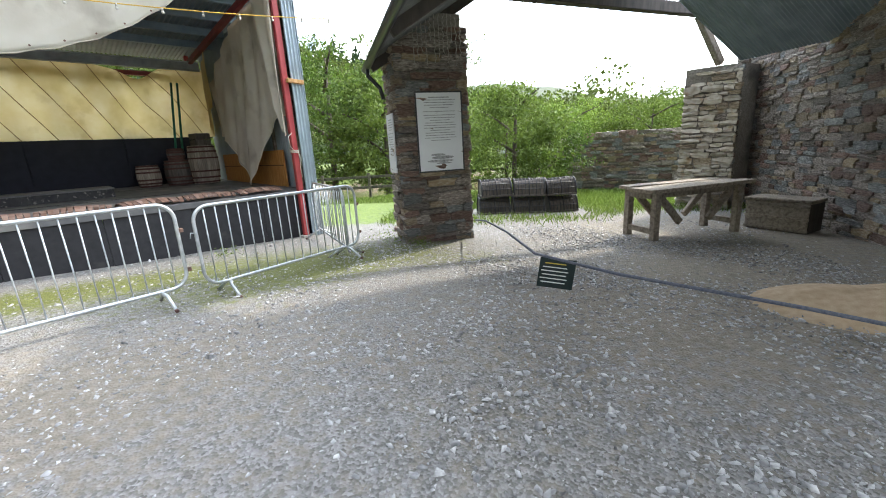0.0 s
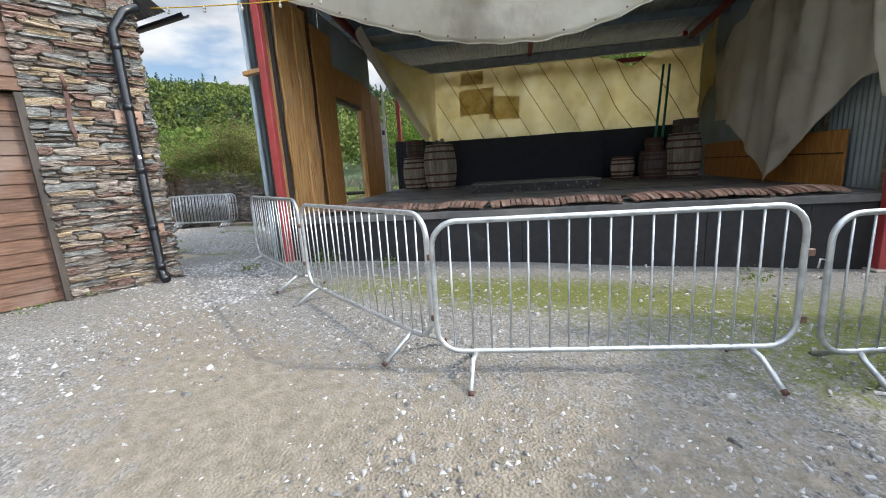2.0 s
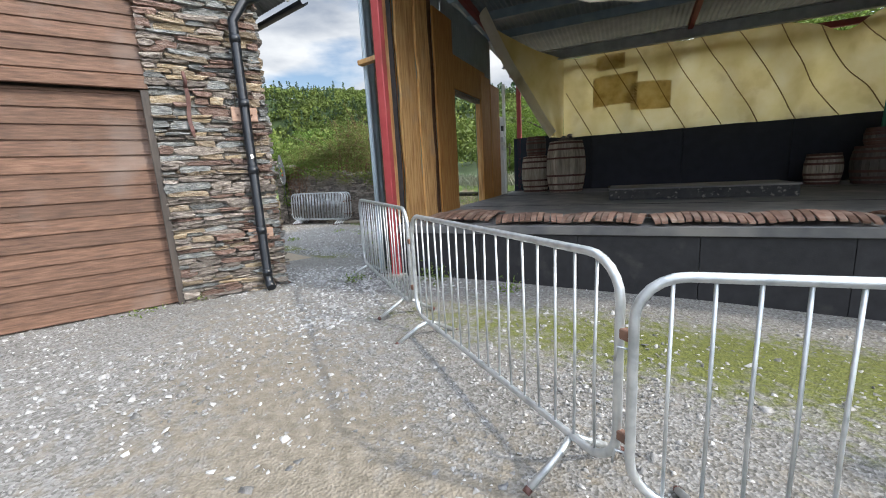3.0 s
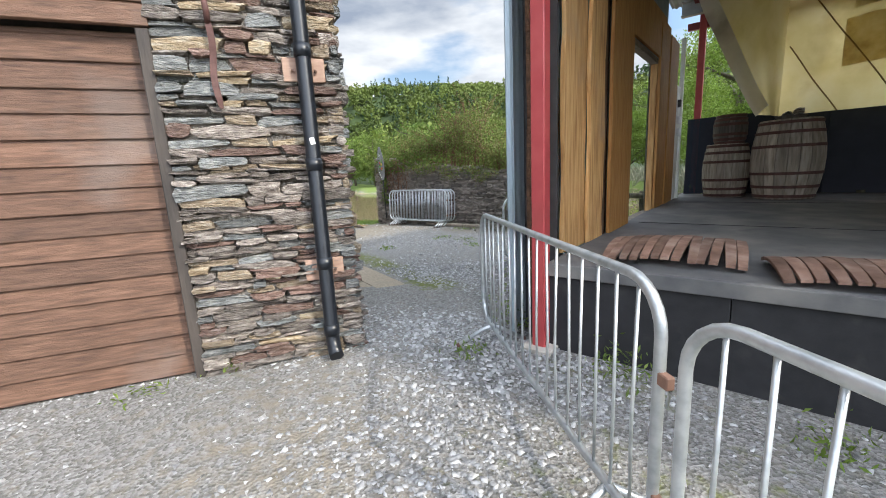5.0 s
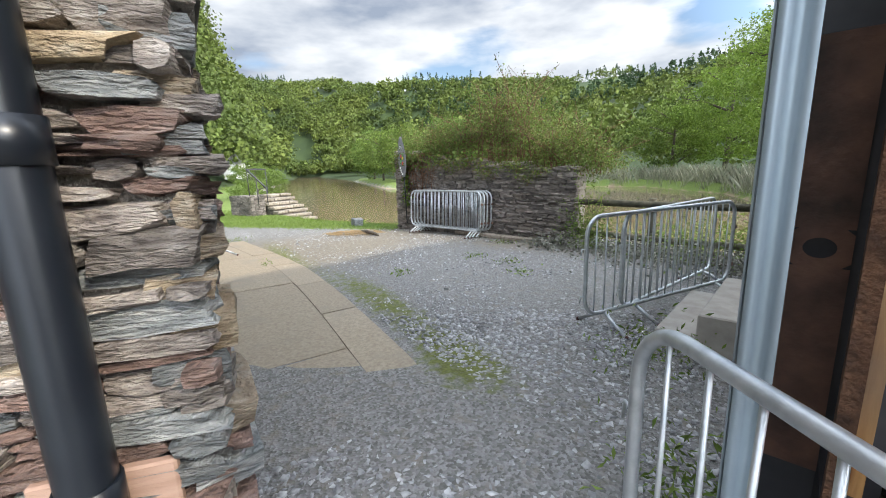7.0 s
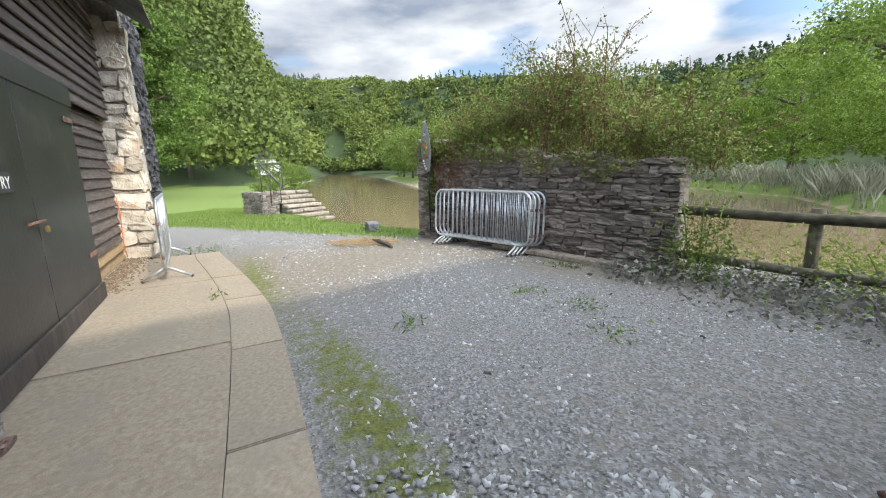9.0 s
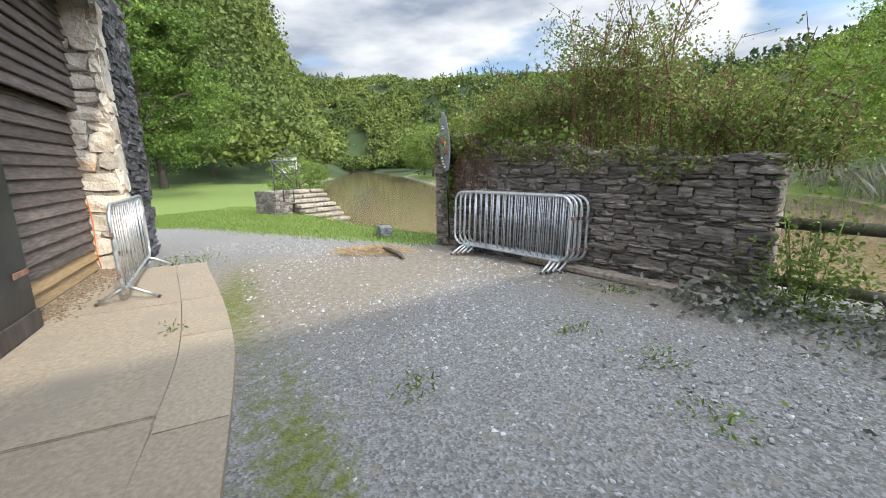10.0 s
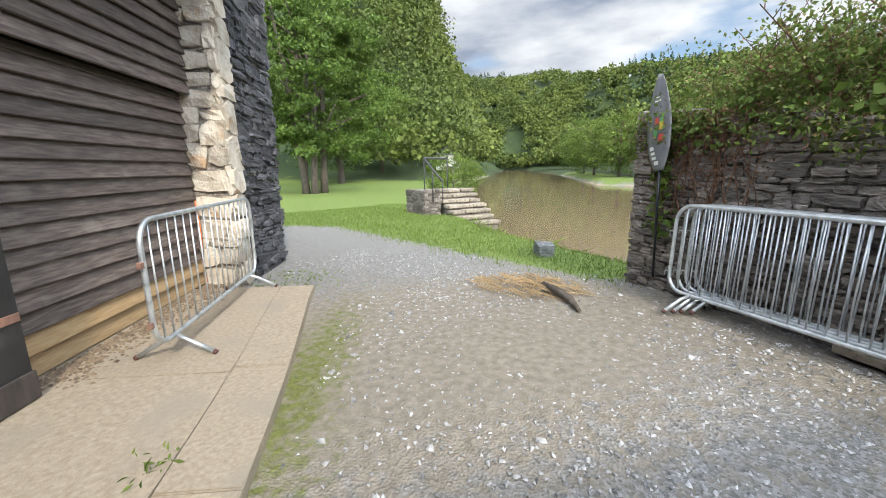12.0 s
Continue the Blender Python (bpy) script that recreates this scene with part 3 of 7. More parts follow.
def rubble(parent, o, along, length, top, course, long, depth, meshes, limit=300, base=None, skip=None, name="stone", proud=0.03, rag=0.0, near=0.0):
    """Courses of rough stones on the face that starts at o and runs along the given way; the face looks to the right of it.
    top and base give the wall's upper and lower edge at a distance along it. Stones past the limit are joined in one part."""
    a = Vector((along[0], along[1], 0)).normalized()
    nrm = Vector((a.y, -a.x, 0))
    turn = math.atan2(a.y, a.x)
    todo = []
    z = min(base(0), base(length)) if base else o[2]
    zmax = max(top(0), top(length), top(length / 2))
    while z < zmax:
        hgt = rng.uniform(*course)
        s = -rng.uniform(0, long[0]) * 0.4 - rag
        while s < length + rag * rng.uniform(0, 1):
            w = rng.uniform(*long) * (0.7 + 0.6 * hgt / course[1])
            s0, s1 = max(s, -rag), min(s + w, length + rag)
            c = (s0 + s1) / 2
            hh = hgt * rng.uniform(0.68, 1.28)
            if s1 - s0 > 0.05 and z + hgt * 0.6 < top(min(max(c, 0), length)) and (not base or z + hgt > base(min(max(c, 0), length)) - 0.05) and not (skip and skip(c, z)):
                todo.append((c, z + hgt / 2 + rng.uniform(-0.01, 0.01), s1 - s0 - 0.012, hh, proud * rng.uniform(-0.2, 1.0), rng.uniform(-4.0, 4.0), int(rng.integers(len(meshes)))))
            s += w
        z += hgt
    todo.sort(key=lambda q: abs(q[0] - near))
    loose = {}
    for k, (c, zc, w, hh, pr, tilt, mi) in enumerate(todo):
        p = Vector((o[0], o[1], 0)) + a * c + nrm * (pr - depth / 2 + 0.02)
        m = Matrix.LocRotScale((p.x, p.y, zc), Euler((0, radians(tilt), turn)), (w, depth, hh))
        if k < limit:
            ob = new(name, meshes[mi])
            ob.parent = parent
            ob.matrix_basis = m
        else:
            verts, faces = loose.setdefault(meshes[mi].materials[0].name, ([], []))
            n0 = len(verts)
            verts += [tuple(m @ v.co) for v in meshes[mi].vertices]
            faces += [tuple(n0 + i for i in pl.vertices) for pl in meshes[mi].polygons]
    for key, (verts, faces) in loose.items():
        tagged(pydata("stonework", verts, faces, bpy.data.materials[key], parent), kind="stuff")


PIERSTONES = stone_meshes("slate_stone", [SLATE, SLATE_GREY, SLATE, SLATE_RED, SLATE, SLATE_TAN, SLATE_GREY, SLATE, SLATE_RED, SLATE, SLATE_TAN, SLATE, SLATE_GREY, SLATE_RED, SLATE, OCHRE], 16)
RIVERSTONES = stone_meshes("river_stone", [DARKWALL], 6)
TARSTONES = stone_meshes("black_slate_stone", [TARRED], 6)
QUOINSTONES = stone_meshes("quoin_stone", [QUOIN], 6)


def wall_block(name, poly, z0, z1, material, label):
    bm = bmesh.new()
    prism(bm, poly, z0, z1)
    return tagged(part(name, bm, material), label, "wall", kind="structure")


def flat(v):
    return lambda s: v


def line(a, b, length):
    return lambda s: a + (b - a) * s / length


def P2(o, a, s, b=(0, 0), t=0):
    return (o[0] + a[0] * s + b[0] * t, o[1] + a[1] * s + b[1] * t)


# ---- the slate barn ----
CORNER = (-9.50, 0.86)                      # the corner with the downpipe
PC = (-9.37, 0.867)                         # corner of the pier that carries the downpipe
DA = (0.287, -0.958)                        # along the front with the plank doors
DB = (-0.842, -0.539)                       # along the river-side face
NA, NB = (0.958, 0.287), (-0.539, 0.842)    # outward
BARN_H = 3.95
core = 0.022
# pier core: front face 1.2 m wide, returning along the river side
pier = [P2(P2(PC, NA, -core), NB, -core), P2(P2(P2(PC, NB, -core), DB, 4.0), NB, 0),
        P2(P2(P2(PC, DB, 4.0), NB, -0.55), NB, 0), P2(P2(PC, DA, 1.22), NA, -0.52), P2(P2(PC, DA, 1.22), NA, -core)]
pier_wall = wall_block("wall_barn_pier", pier, -0.3, BARN_H, MORTAR, "rough slate rubble wall of the old barn, brown and grey")
rubble(pier_wall, P2(PC, DA, 1.24) + (0,), (-DA[0], -DA[1]), 1.24, flat(BARN_H), (0.022, 0.088), (0.10, 0.42), 0.16, PIERSTONES, limit=300, base=flat(0.02), proud=0.05, rag=0.0, near=0.8)
rubble(pier_wall, PC + (0,), DB, 3.9, flat(BARN_H), (0.03, 0.13), (0.16, 0.5), 0.16, PIERSTONES, limit=150, base=flat(0.02), proud=0.05, rag=0.0)

# front: plank doors between the pier and the far jamb
DOOR_W = 4.2
front = thing("barn_door", Matrix.Translation((*P2(PC, DA, 1.22), 0.12)), "wide brown-stained horizontal plank barn door in a dark frame, shut", "door")


def boards(parent, o, along, length, z0, z1, w, material, lap=0.012, name="board", lastmat=None, last=0, th=0.03):
    """Horizontal lapped boards on a face that starts at o; each one leans out at its lower edge."""
    a = Vector((along[0], along[1], 0)).normalized()
    nrm = Vector((a.y, -a.x, 0))
    k, z = 0, z0
    while z < z1 - 0.02:
        hgt = min(w * rng.uniform(0.94, 1.06), z1 - z)
        bm = bmesh.new()
        box(bm, (0, 0, 0), (length, th, hgt + 0.012), bev=0.004)
        m = material if not (lastmat and k < last) else lastmat
        ob = part(name, bm, m, parent)
        c = Vector((o[0], o[1], 0)) + a * (length / 2) + nrm * (lap * 0.5 + rng.uniform(0, 0.004))
        ob.matrix_basis = Matrix.LocRotScale((c.x, c.y, z + hgt / 2), Euler((-math.atan2(lap * 1.6, w), 0, math.atan2(a.y, a.x))), None)
        z += hgt
        k += 1


def local(ob_parent):
    """Children are laid in world places: let the parent's own pose not move them."""
    inv = ob_parent.matrix_basis.inverted()
    for c in ob_parent.children:
        c.matrix_parent_inverse = inv


dstart = P2(P2(PC, DA, 1.22 + DOOR_W), NA, -0.10)
boards(front, dstart, (-DA[0], -DA[1]), DOOR_W - 0.07, 0.14, 2.60, 0.165, REDWOOD)
boards(front, P2(dstart, NA, 0.07), (-DA[0], -DA[1]), DOOR_W, 2.64, BARN_H, 0.15, REDWOOD, name="upper_board")
bm = bmesh.new()
q = P2(P2(PC, DA, 1.26), NA, -0.03)
box(bm, (q[0], q[1], 1.36), (0.075, 0.12, 2.5), (0, 0, math.degrees(math.atan2(DA[1], DA[0]))), 0.006)
part("frame_post", bm, FRAMEWOOD, front)
bm = bmesh.new()
q = P2(P2(PC, DA, 1.22 + DOOR_W / 2), NA, 0.0)
box(bm, (q[0], q[1], 2.69), (DOOR_W, 0.05, 0.13), (0, 0, math.degrees(math.atan2(DA[1], DA[0]))), 0.006)
part("lintel_board", bm, REDWOOD, front, "weathered grey-brown lintel board")
bm = bmesh.new()
q = P2(P2(PC, DA, 1.22 + DOOR_W / 2), NA, -0.2)
box(bm, (q[0], q[1], 2.0), (DOOR_W, 0.06, 4.0), (0, 0, math.degrees(math.atan2(DA[1], DA[0]))))
part("backing", bm, FRAMEWOOD, front)
local(front)
# rest of the front beyond the doors, out of the walk's sight
wall_block("wall_barn_front", [P2(CORNER, DA, 1.22 + DOOR_W), P2(CORNER, DA, 9.0), P2(P2(CORNER, DA, 9.0), NA, -0.5), P2(P2(CORNER, DA, 1.22 + DOOR_W), NA, -0.5)][::-1],
           -0.3, BARN_H, SLATE, "rough slate rubble wall of the old barn")

# river side: recessed boarding between the return and a jamb of dressed stone
JAMB = P2(CORNER, DB, 9.60)
REC = 0.5
plank_wall = thing("wall_barn_boarded", Matrix.Translation((*P2(P2(CORNER, DB, 4.0), NB, -REC), 0.0)), "dark weathered lapped-board wall, bleached at its foot", "wall", kind="structure")
po_ = P2(P2(CORNER, DB, 4.0), NB, -REC)
PLEN = 5.60
boards(plank_wall, P2(po_, DB, 0), DB, PLEN, 0.10, 2.42, 0.15, DARKWOOD, lap=0.03, lastmat=BASEBOARD, last=2)
boards(plank_wall, P2(P2(po_, NB, 0.10), DB, 0), DB, PLEN, 2.42, BARN_H + 0.3, 0.15, DARKWOOD, lap=0.03, name="upper_board")
bm = bmesh.new()
q = P2(P2(po_, DB, PLEN / 2), NB, -0.08)
box(bm, (q[0], q[1], 2.0), (PLEN, 0.06, 4.2), (0, 0, math.degrees(math.atan2(DB[1], DB[0]))))
part("backing", bm, FRAMEWOOD, plank_wall)
local(plank_wall)
# far stretch: jamb of pale quoins, then black slate
far_core = [P2(P2(JAMB, DB, core), NB, -core), P2(P2(JAMB, DB, 1.85), NB, -core), P2(P2(JAMB, DB, 1.85), NB, -6.0), P2(P2(JAMB, DB, core), NB, -6.0)]
far_wall = wall_block("wall_barn_far", far_core, -0.4, BARN_H + 0.5, MORTAR, "black slate wall with a jamb of pale dressed quoins")
# the face along the jamb looks back towards the yard
rubble(far_wall, P2(JAMB, NB, -0.62) + (0,), NB, 0.62, flat(BARN_H), (0.10, 0.42), (0.34, 0.62), 0.2, QUOINSTONES, limit=120, base=flat(0.0), proud=0.02, rag=0.0, name="quoin")
rubble(far_wall, P2(P2(JAMB, DB, 0.30), NB, -0.01) + (0,), DB, 1.5, flat(BARN_H + 0.45), (0.05, 0.14), (0.12, 0.4), 0.16, TARSTONES, limit=260, base=flat(-0.05), proud=0.05, near=0)
rubble(far_wall, JAMB + (0,), DB, 0.36, flat(BARN_H), (0.2, 0.45), (0.3, 0.5), 0.16, QUOINSTONES, limit=40, base=flat(0.0), proud=0.02, name="quoin")

# roof of the barn: a corrugated sheet that oversails the river side, and a gutter
roof_dir = Vector((NB[0], NB[1], -0.55)).normalized()
ro = P2(P2(CORNER, NB, -6.0), DB, -0.05)
barn_roof = corrugated("roof_barn", (ro[0], ro[1], 7.45), (DB[0], DB[1], 0), roof_dir, 9.75, 7.36, GREYCORR)
tagged(barn_roof, "weathered grey corrugated barn roof", "roof", kind="structure")
bm = bmesh.new()
prism(bm, [P2(P2(CORNER, NB, -6), DB, 0.05), P2(P2(CORNER, NB, -6), DB, 12.0), P2(P2(CORNER, NB, -6.3), DB, 12.0), P2(P2(CORNER, NB, -6.3), DB, 0.05)], -0.3, 7.4)
tagged(part("wall_barn_back", bm, SLATE), "rough slate rubble back wall of the barn", "wall", kind="structure")


def half_gutter(bm, a, b, r=0.06):
    a, b = Vector(a), Vector(b)
    d = (b - a).normalized()
    x = d.cross(Vector((0, 0, 1))).normalized()
    ring = []
    for rr in (r, r - 0.006):
        ring.append([(rr * math.cos(t), -rr * math.sin(t)) for t in [math.pi * k / 8 for k in range(9)]])
    prof = ring[0] + ring[1][::-1]
    va = [bm.verts.new(a + x * p + Vector((0, 0, q))) for p, q in prof]
    vb = [bm.verts.new(b + x * p + Vector((0, 0, q))) for p, q in prof]
    k = len(prof)
    for i in range(k):
        bm.faces.new((va[i], va[(i + 1) % k], vb[(i + 1) % k], vb[i]))
    bm.faces.new(va[::-1])
    bm.faces.new(vb)
    return bm


g0, g1 = P2(P2(PC, NB, 0.62), DB, -0.20), P2(P2(PC, NB, 0.62), DB, 1.6)
bm = bmesh.new()
half_gutter(bm, (*g0, 3.86), (*g1, 3.86))
tagged(part("gutter", bm, BLACKPIPE), "black plastic gutter under the barn eaves", "gutter")

# downpipe with its clips on wooden pads
PIPE = P2(P2(PC, DA, 0.27), NA, 0.115)
pipe = thing("downpipe", Matrix.Translation((*PIPE, 0.14)), "black plastic downpipe on wooden pads on the slate wall", "downpipe")
bm = bmesh.new()
tube(bm, [(0.10, 0.04, 0.02), (0.04, 0.015, 0.06), (0, 0, 0.16), (0, 0, 3.3), (-0.05, 0.15, 3.55), (-0.1, 0.3, 3.62)], 0.056, 16)
part("pipe", bm, BLACKPIPE, pipe)
for zc in (0.22, 0.78, 1.55, 2.36, 3.1):
    bm = bmesh.new()
    tube(bm, [(0, 0, zc - 0.045), (0, 0, zc + 0.045)], 0.063, 16)
    part("collar", bm, BLACKPIPE, pipe)
for zc in (0.72, 2.24):
    bm = bmesh.new()
    box(bm, (-0.065 * NA[0], -0.065 * NA[1], zc), (0.30, 0.03, 0.17), (0, 0, math.degrees(math.atan2(DA[1], DA[0]))), 0.006)
    pad = part("wooden_pad", bm, PADWOOD, pipe, "pale reddish wooden pad")
    for sgn in (-1, 1):
        bm = bmesh.new()
        bmesh.ops.create_uvsphere(bm, u_segments=8, v_segments=5, radius=0.013, matrix=Matrix.Translation((DA[0] * 0.08 * sgn - 0.035 * NA[0], DA[1] * 0.08 * sgn - 0.035 * NA[1], zc - 0.01)))
        part("bolt", bm, RUST, pad)
bm = bmesh.new()
box(bm, (0.057 * NA[0], 0.057 * NA[1], 1.72), (0.035, 0.003, 0.05), (0, 12, math.degrees(math.atan2(DA[1], DA[0]))))
part("torn_sticker", bm, WHITEPAINT, pipe, "scrap of torn white sticker")

# iron strap on the pier
st = P2(P2(PC, DA, 0.86), NA, 0.07)
strap = thing("iron_strap", Matrix.Translation((*st, 2.1)), "rust-red iron hinge strap hanging on the slate pier", "strap")
bm = bmesh.new()
rows = []
for k in range(9):
    c = Vector((0.012 * math.sin(k * 1.1), 0.012 * math.cos(k), 0.075 * k))
    hw = 0.021 if 0 < k < 8 else 0.012
    rows.append([bm.verts.new(c + Vector((DA[0] * u, DA[1] * u, 0)) + Vector((NA[0] * v, NA[1] * v, 0))) for u, v in ((-hw, -0.006), (hw, -0.006), (hw, 0.006), (-hw, 0.006))])
for k in range(8):
    for j in range(4):
        bm.faces.new((rows[k][j], rows[k][(j + 1) % 4], rows[k + 1][(j + 1) % 4], rows[k + 1][j]))
bm.faces.new(rows[0][::-1])
bm.faces.new(rows[-1])
part("strap", bm, HOOP, strap)
bm = bmesh.new()
tube(bm, [(0.0, 0, 0.55), (0.05, 0.02, 0.62), (0.02, 0.0, 0.72)], 0.02, 8)
part("pin", bm, HOOP, strap)

# the black double door on the river side
dd = P2(P2(CORNER, DB, 6.90), NB, -REC + 0.26)
yaw_b = math.degrees(math.atan2(DB[1], DB[0]))
black = thing("black_door", pose(dd[0], dd[1], 0.10, 0, 0, yaw_b), "black painted boarded double door with a padlock, shut", "door")
for k, sx in enumerate((-0.02, -1.5)):
    bm = bmesh.new()
    box(bm, (sx - 0.74, 0, 1.09), (1.47, 0.05, 2.14), bev=0.005)
    leaf = part("door_leaf", bm, BLACKDOOR, black)
    bm = bmesh.new()
    box(bm, (sx - 0.74, -0.035, 0.09), (1.47, 0.03, 0.18), bev=0.004)
    part("kick_board", bm, FRAMEWOOD, leaf)
    for hz in (0.55, 2.0):
        bm = bmesh.new()
        box(bm, (sx - 0.16 if k == 0 else sx - 1.3, -0.035, hz), (0.28, 0.012, 0.055), bev=0.003)
        part("hinge", bm, RUST, leaf)
bm = bmesh.new()
tube(bm, [(-1.74, -0.05, 1.05), (-1.42, -0.05, 1.05)], 0.014, 8)
lk = part("bolt", bm, RUST, black)
bm = bmesh.new()
box(bm, (-1.44, -0.06, 0.98), (0.05, 0.025, 0.055), bev=0.006)
part("padlock", bm, mat("dull_brass", [(0.30, 0.21, 0.08), (0.40, 0.29, 0.12)], 20, 0.4, 0.1, 60, metal=0.8, vary=0), black, "small brass padlock")
bm = bmesh.new()
box(bm, (-1.5, 0.0, 2.27), (3.1, 0.08, 0.22), bev=0.006)
part("head_board", bm, BLACKDOOR, black)
bm = bmesh.new()
box(bm, (-2.15, -0.035, 1.38), (0.58, 0.012, 0.15), bev=0.003)
sg = part("sign_plate", bm, INK, black, "small black plate with white lettering")
cu = bpy.data.curves.new("lettering", "FONT")
cu.body, cu.size, cu.extrude, cu.align_x = "ENTRY", 0.125, 0.001, "RIGHT"
tx = new("lettering", cu)
tx.data.materials.append(WHITEPAINT)
tx.parent = sg
tx.matrix_local = pose(-1.885, -0.043, 1.337, 90, 0, 0)

# ---- concrete apron along the river side ----
apron = thing("apron", Matrix.Translation((*CORNER, 0)), "buff concrete apron along the barn with worn edging and cracked joints", "slab", kind="structure")


def apron_edge(s):
    """Distance of the outer edge from the barn's line, bowed and drawn in towards the far end."""
    return 1.31 + 0.17 * math.sin(math.pi * min(max((s - 1.4) / 7.4, 0), 1)) - 0.32 * min(max((s - 5.4) / 3.9, 0), 1) ** 1.2


def apron_piece(name, s0, s1, near_wall, far_edge, top):
    """A slab between two lines along the barn, with a softened upper edge."""
    n = 7
    lo, hi = [], []
    for i in range(n + 1):
        s = s0 + (s1 - s0) * i / n
        lo.append(P2(P2(CORNER, DB, s), NB, near_wall(s)))
        hi.append(P2(P2(CORNER, DB, s), NB, far_edge(s)))
    bm = bmesh.new()
    prism(bm, (lo + hi[::-1])[::-1], -0.15, top)
    bmesh.ops.bevel(bm, geom=[e for e in bm.edges if e.verts[0].co.z > 0 and e.verts[1].co.z > 0], offset=0.008, segments=2, affect="EDGES")
    bmesh.ops.recalc_face_normals(bm, faces=bm.faces[:])
    part(name, bm, CONC, apron)


slab_cuts, edging_cuts = (1.40, 2.05, 4.62, 7.08, 9.30), (1.40, 3.05, 4.42, 5.95, 7.15, 9.28)
for s0, s1 in zip(slab_cuts, slab_cuts[1:]):
    apron_piece("slab", s0 + 0.004, s1 - 0.004, lambda s: -0.62, lambda s: apron_edge(s) - 0.405, 0.086 + rng.uniform(-0.004, 0.004))
for s0, s1 in zip(edging_cuts, edging_cuts[1:]):
    apron_piece("edging", s0 + 0.004, s1 - 0.004, lambda s: apron_edge(s) - 0.40, apron_edge, 0.089 + rng.uniform(-0.003, 0.003))
local(apron)

# crumbled earth where the boards meet the slab
verts, faces = [], []
for k in range(1500):
    q = P2(P2(CORNER, DB, rng.uniform(6.95, 9.5)), NB, -0.42 + abs(rng.normal(0, 0.16)))
    r_, z_ = rng.uniform(0.008, 0.03), 0.088
    n0 = len(verts)
    a0 = rng.uniform(0, 6.28)
    verts += [(q[0] + r_ * math.cos(a0 + 2.1 * j), q[1] + r_ * math.sin(a0 + 2.1 * j), z_) for j in range(3)] + [(q[0], q[1], z_ + r_ * rng.uniform(0.4, 0.9))]
    faces += [(n0, n0 + 1, n0 + 3), (n0 + 1, n0 + 2, n0 + 3), (n0 + 2, n0, n0 + 3)]
SOIL = mat("dry_brown_soil", [(0.12, 0.085, 0.055), (0.22, 0.165, 0.11)], 30, 0.95, 0.5, 120, vary=0.35, island=True)
tagged(pydata("loose_soil", verts, faces, SOIL), "crumbs of dry brown soil along the boarded wall", "soil", kind="stuff")

# ---- river wall with its end pillar ----
RW0, RWD, RWL = (-20.25, 0.16), (0.692, 0.722), 5.45
RN = (RWD[1], -RWD[0])


def rw_top(s):
    return 2.12 - 0.62 * min(1, s / RWL) ** 0.9 + 0.05 * math.sin(s * 5.1)


rw_core = bmesh.new()
nn_ = 16
lo = [P2(P2(RW0, RWD, RWL * i / nn_), RN, -core) for i in range(nn_ + 1)]
vs = []
for i in range(nn_ + 1):
    s = RWL * i / nn_
    f, b_ = P2(P2(RW0, RWD, s), RN, -core), P2(P2(RW0, RWD, s), RN, -0.5)
    vs.append([rw_core.verts.new((*f, -0.6)), rw_core.verts.new((*f, rw_top(s) - 0.06)), rw_core.verts.new((*b_, rw_top(s) - 0.06)), rw_core.verts.new((*b_, -1.9))])
for i in range(nn_):
    for k in range(4):
        rw_core.faces.new((vs[i][k], vs[i + 1][k], vs[i + 1][(k + 1) % 4], vs[i][(k + 1) % 4]))
rw_core.faces.new(vs[0])
rw_core.faces.new(vs[-1][::-1])
bmesh.ops.recalc_face_normals(rw_core, faces=rw_core.faces[:])
river_wall = tagged(part("wall_river", rw_core, DARKMORTAR), "dark rubble-stone river wall overgrown along its top", "wall", kind="structure")
rubble(river_wall, RW0 + (0,), RWD, RWL, rw_top, (0.03, 0.12), (0.10, 0.36), 0.18, RIVERSTONES, limit=300, base=flat(-0.15), proud=0.035, rag=0.05, near=2.2)
# coping on top, and the end that faces the gap
for k in range(22):
    s = RWL * (k + 0.5) / 22
    c = P2(P2(RW0, RWD, s), RN, -0.27)
    ob = new("coping_stone", RIVERSTONES[k % 6])
    ob.parent = river_wall
    ob.matrix_basis = Matrix.LocRotScale((*c, rw_top(s) - 0.02), Euler((rng.uniform(-0.08, 0.08), rng.uniform(-0.1, 0.1), math.atan2(RWD[1], RWD[0]))), (0.3, 0.52, 0.10))
rubble(river_wall, P2(RW0, RN, -0.52) + (0,), RN, 0.52, flat(2.16), (0.07, 0.17), (0.2, 0.4), 0.18, RIVERSTONES, limit=60, base=flat(-0.3), proud=0.06, rag=0.02)

# ---- boundary walls and closing ground behind the pillar ----
BW0 = (3.6, 20.5)
bwall = wall_block("wall_field", [(3.4, 20.9), (10.6, 15.6), (10.9, 16.0), (3.7, 21.3)], -1.0, 1.55, DARKMORTAR, "rubble field wall beyond the shed")
rubble(bwall, (3.3, 20.9, 0), (7.2, -5.3), 9.0, flat(1.7), (0.09, 0.2), (0.2, 0.5), 0.2, PIERSTONES, limit=0, base=flat(-0.8), proud=0.06)

# ---- the stage building ----
S0 = (-8.97, 2.40)
SA = math.degrees(math.atan2(0.733, 0.68))
STAGE = pose(S0[0], S0[1], 0, 0, 0, SA)      # x along the front, y to the back
SW_, SD_, SF = 8.05, 6.55, 0.83              # width, depth, deck level at the front
RAKE = 0.016                                 # the deck rises to the back


def dz(y):
    return SF + RAKE * y


def on_stage(x, y, z, rz=0, rx=0, ry=0):
    return STAGE @ pose(x, y, z, rx, ry, rz)


def st_thing(name, m, label, category, group="", kind=""):
    return thing(name, m, label, category, group, kind)


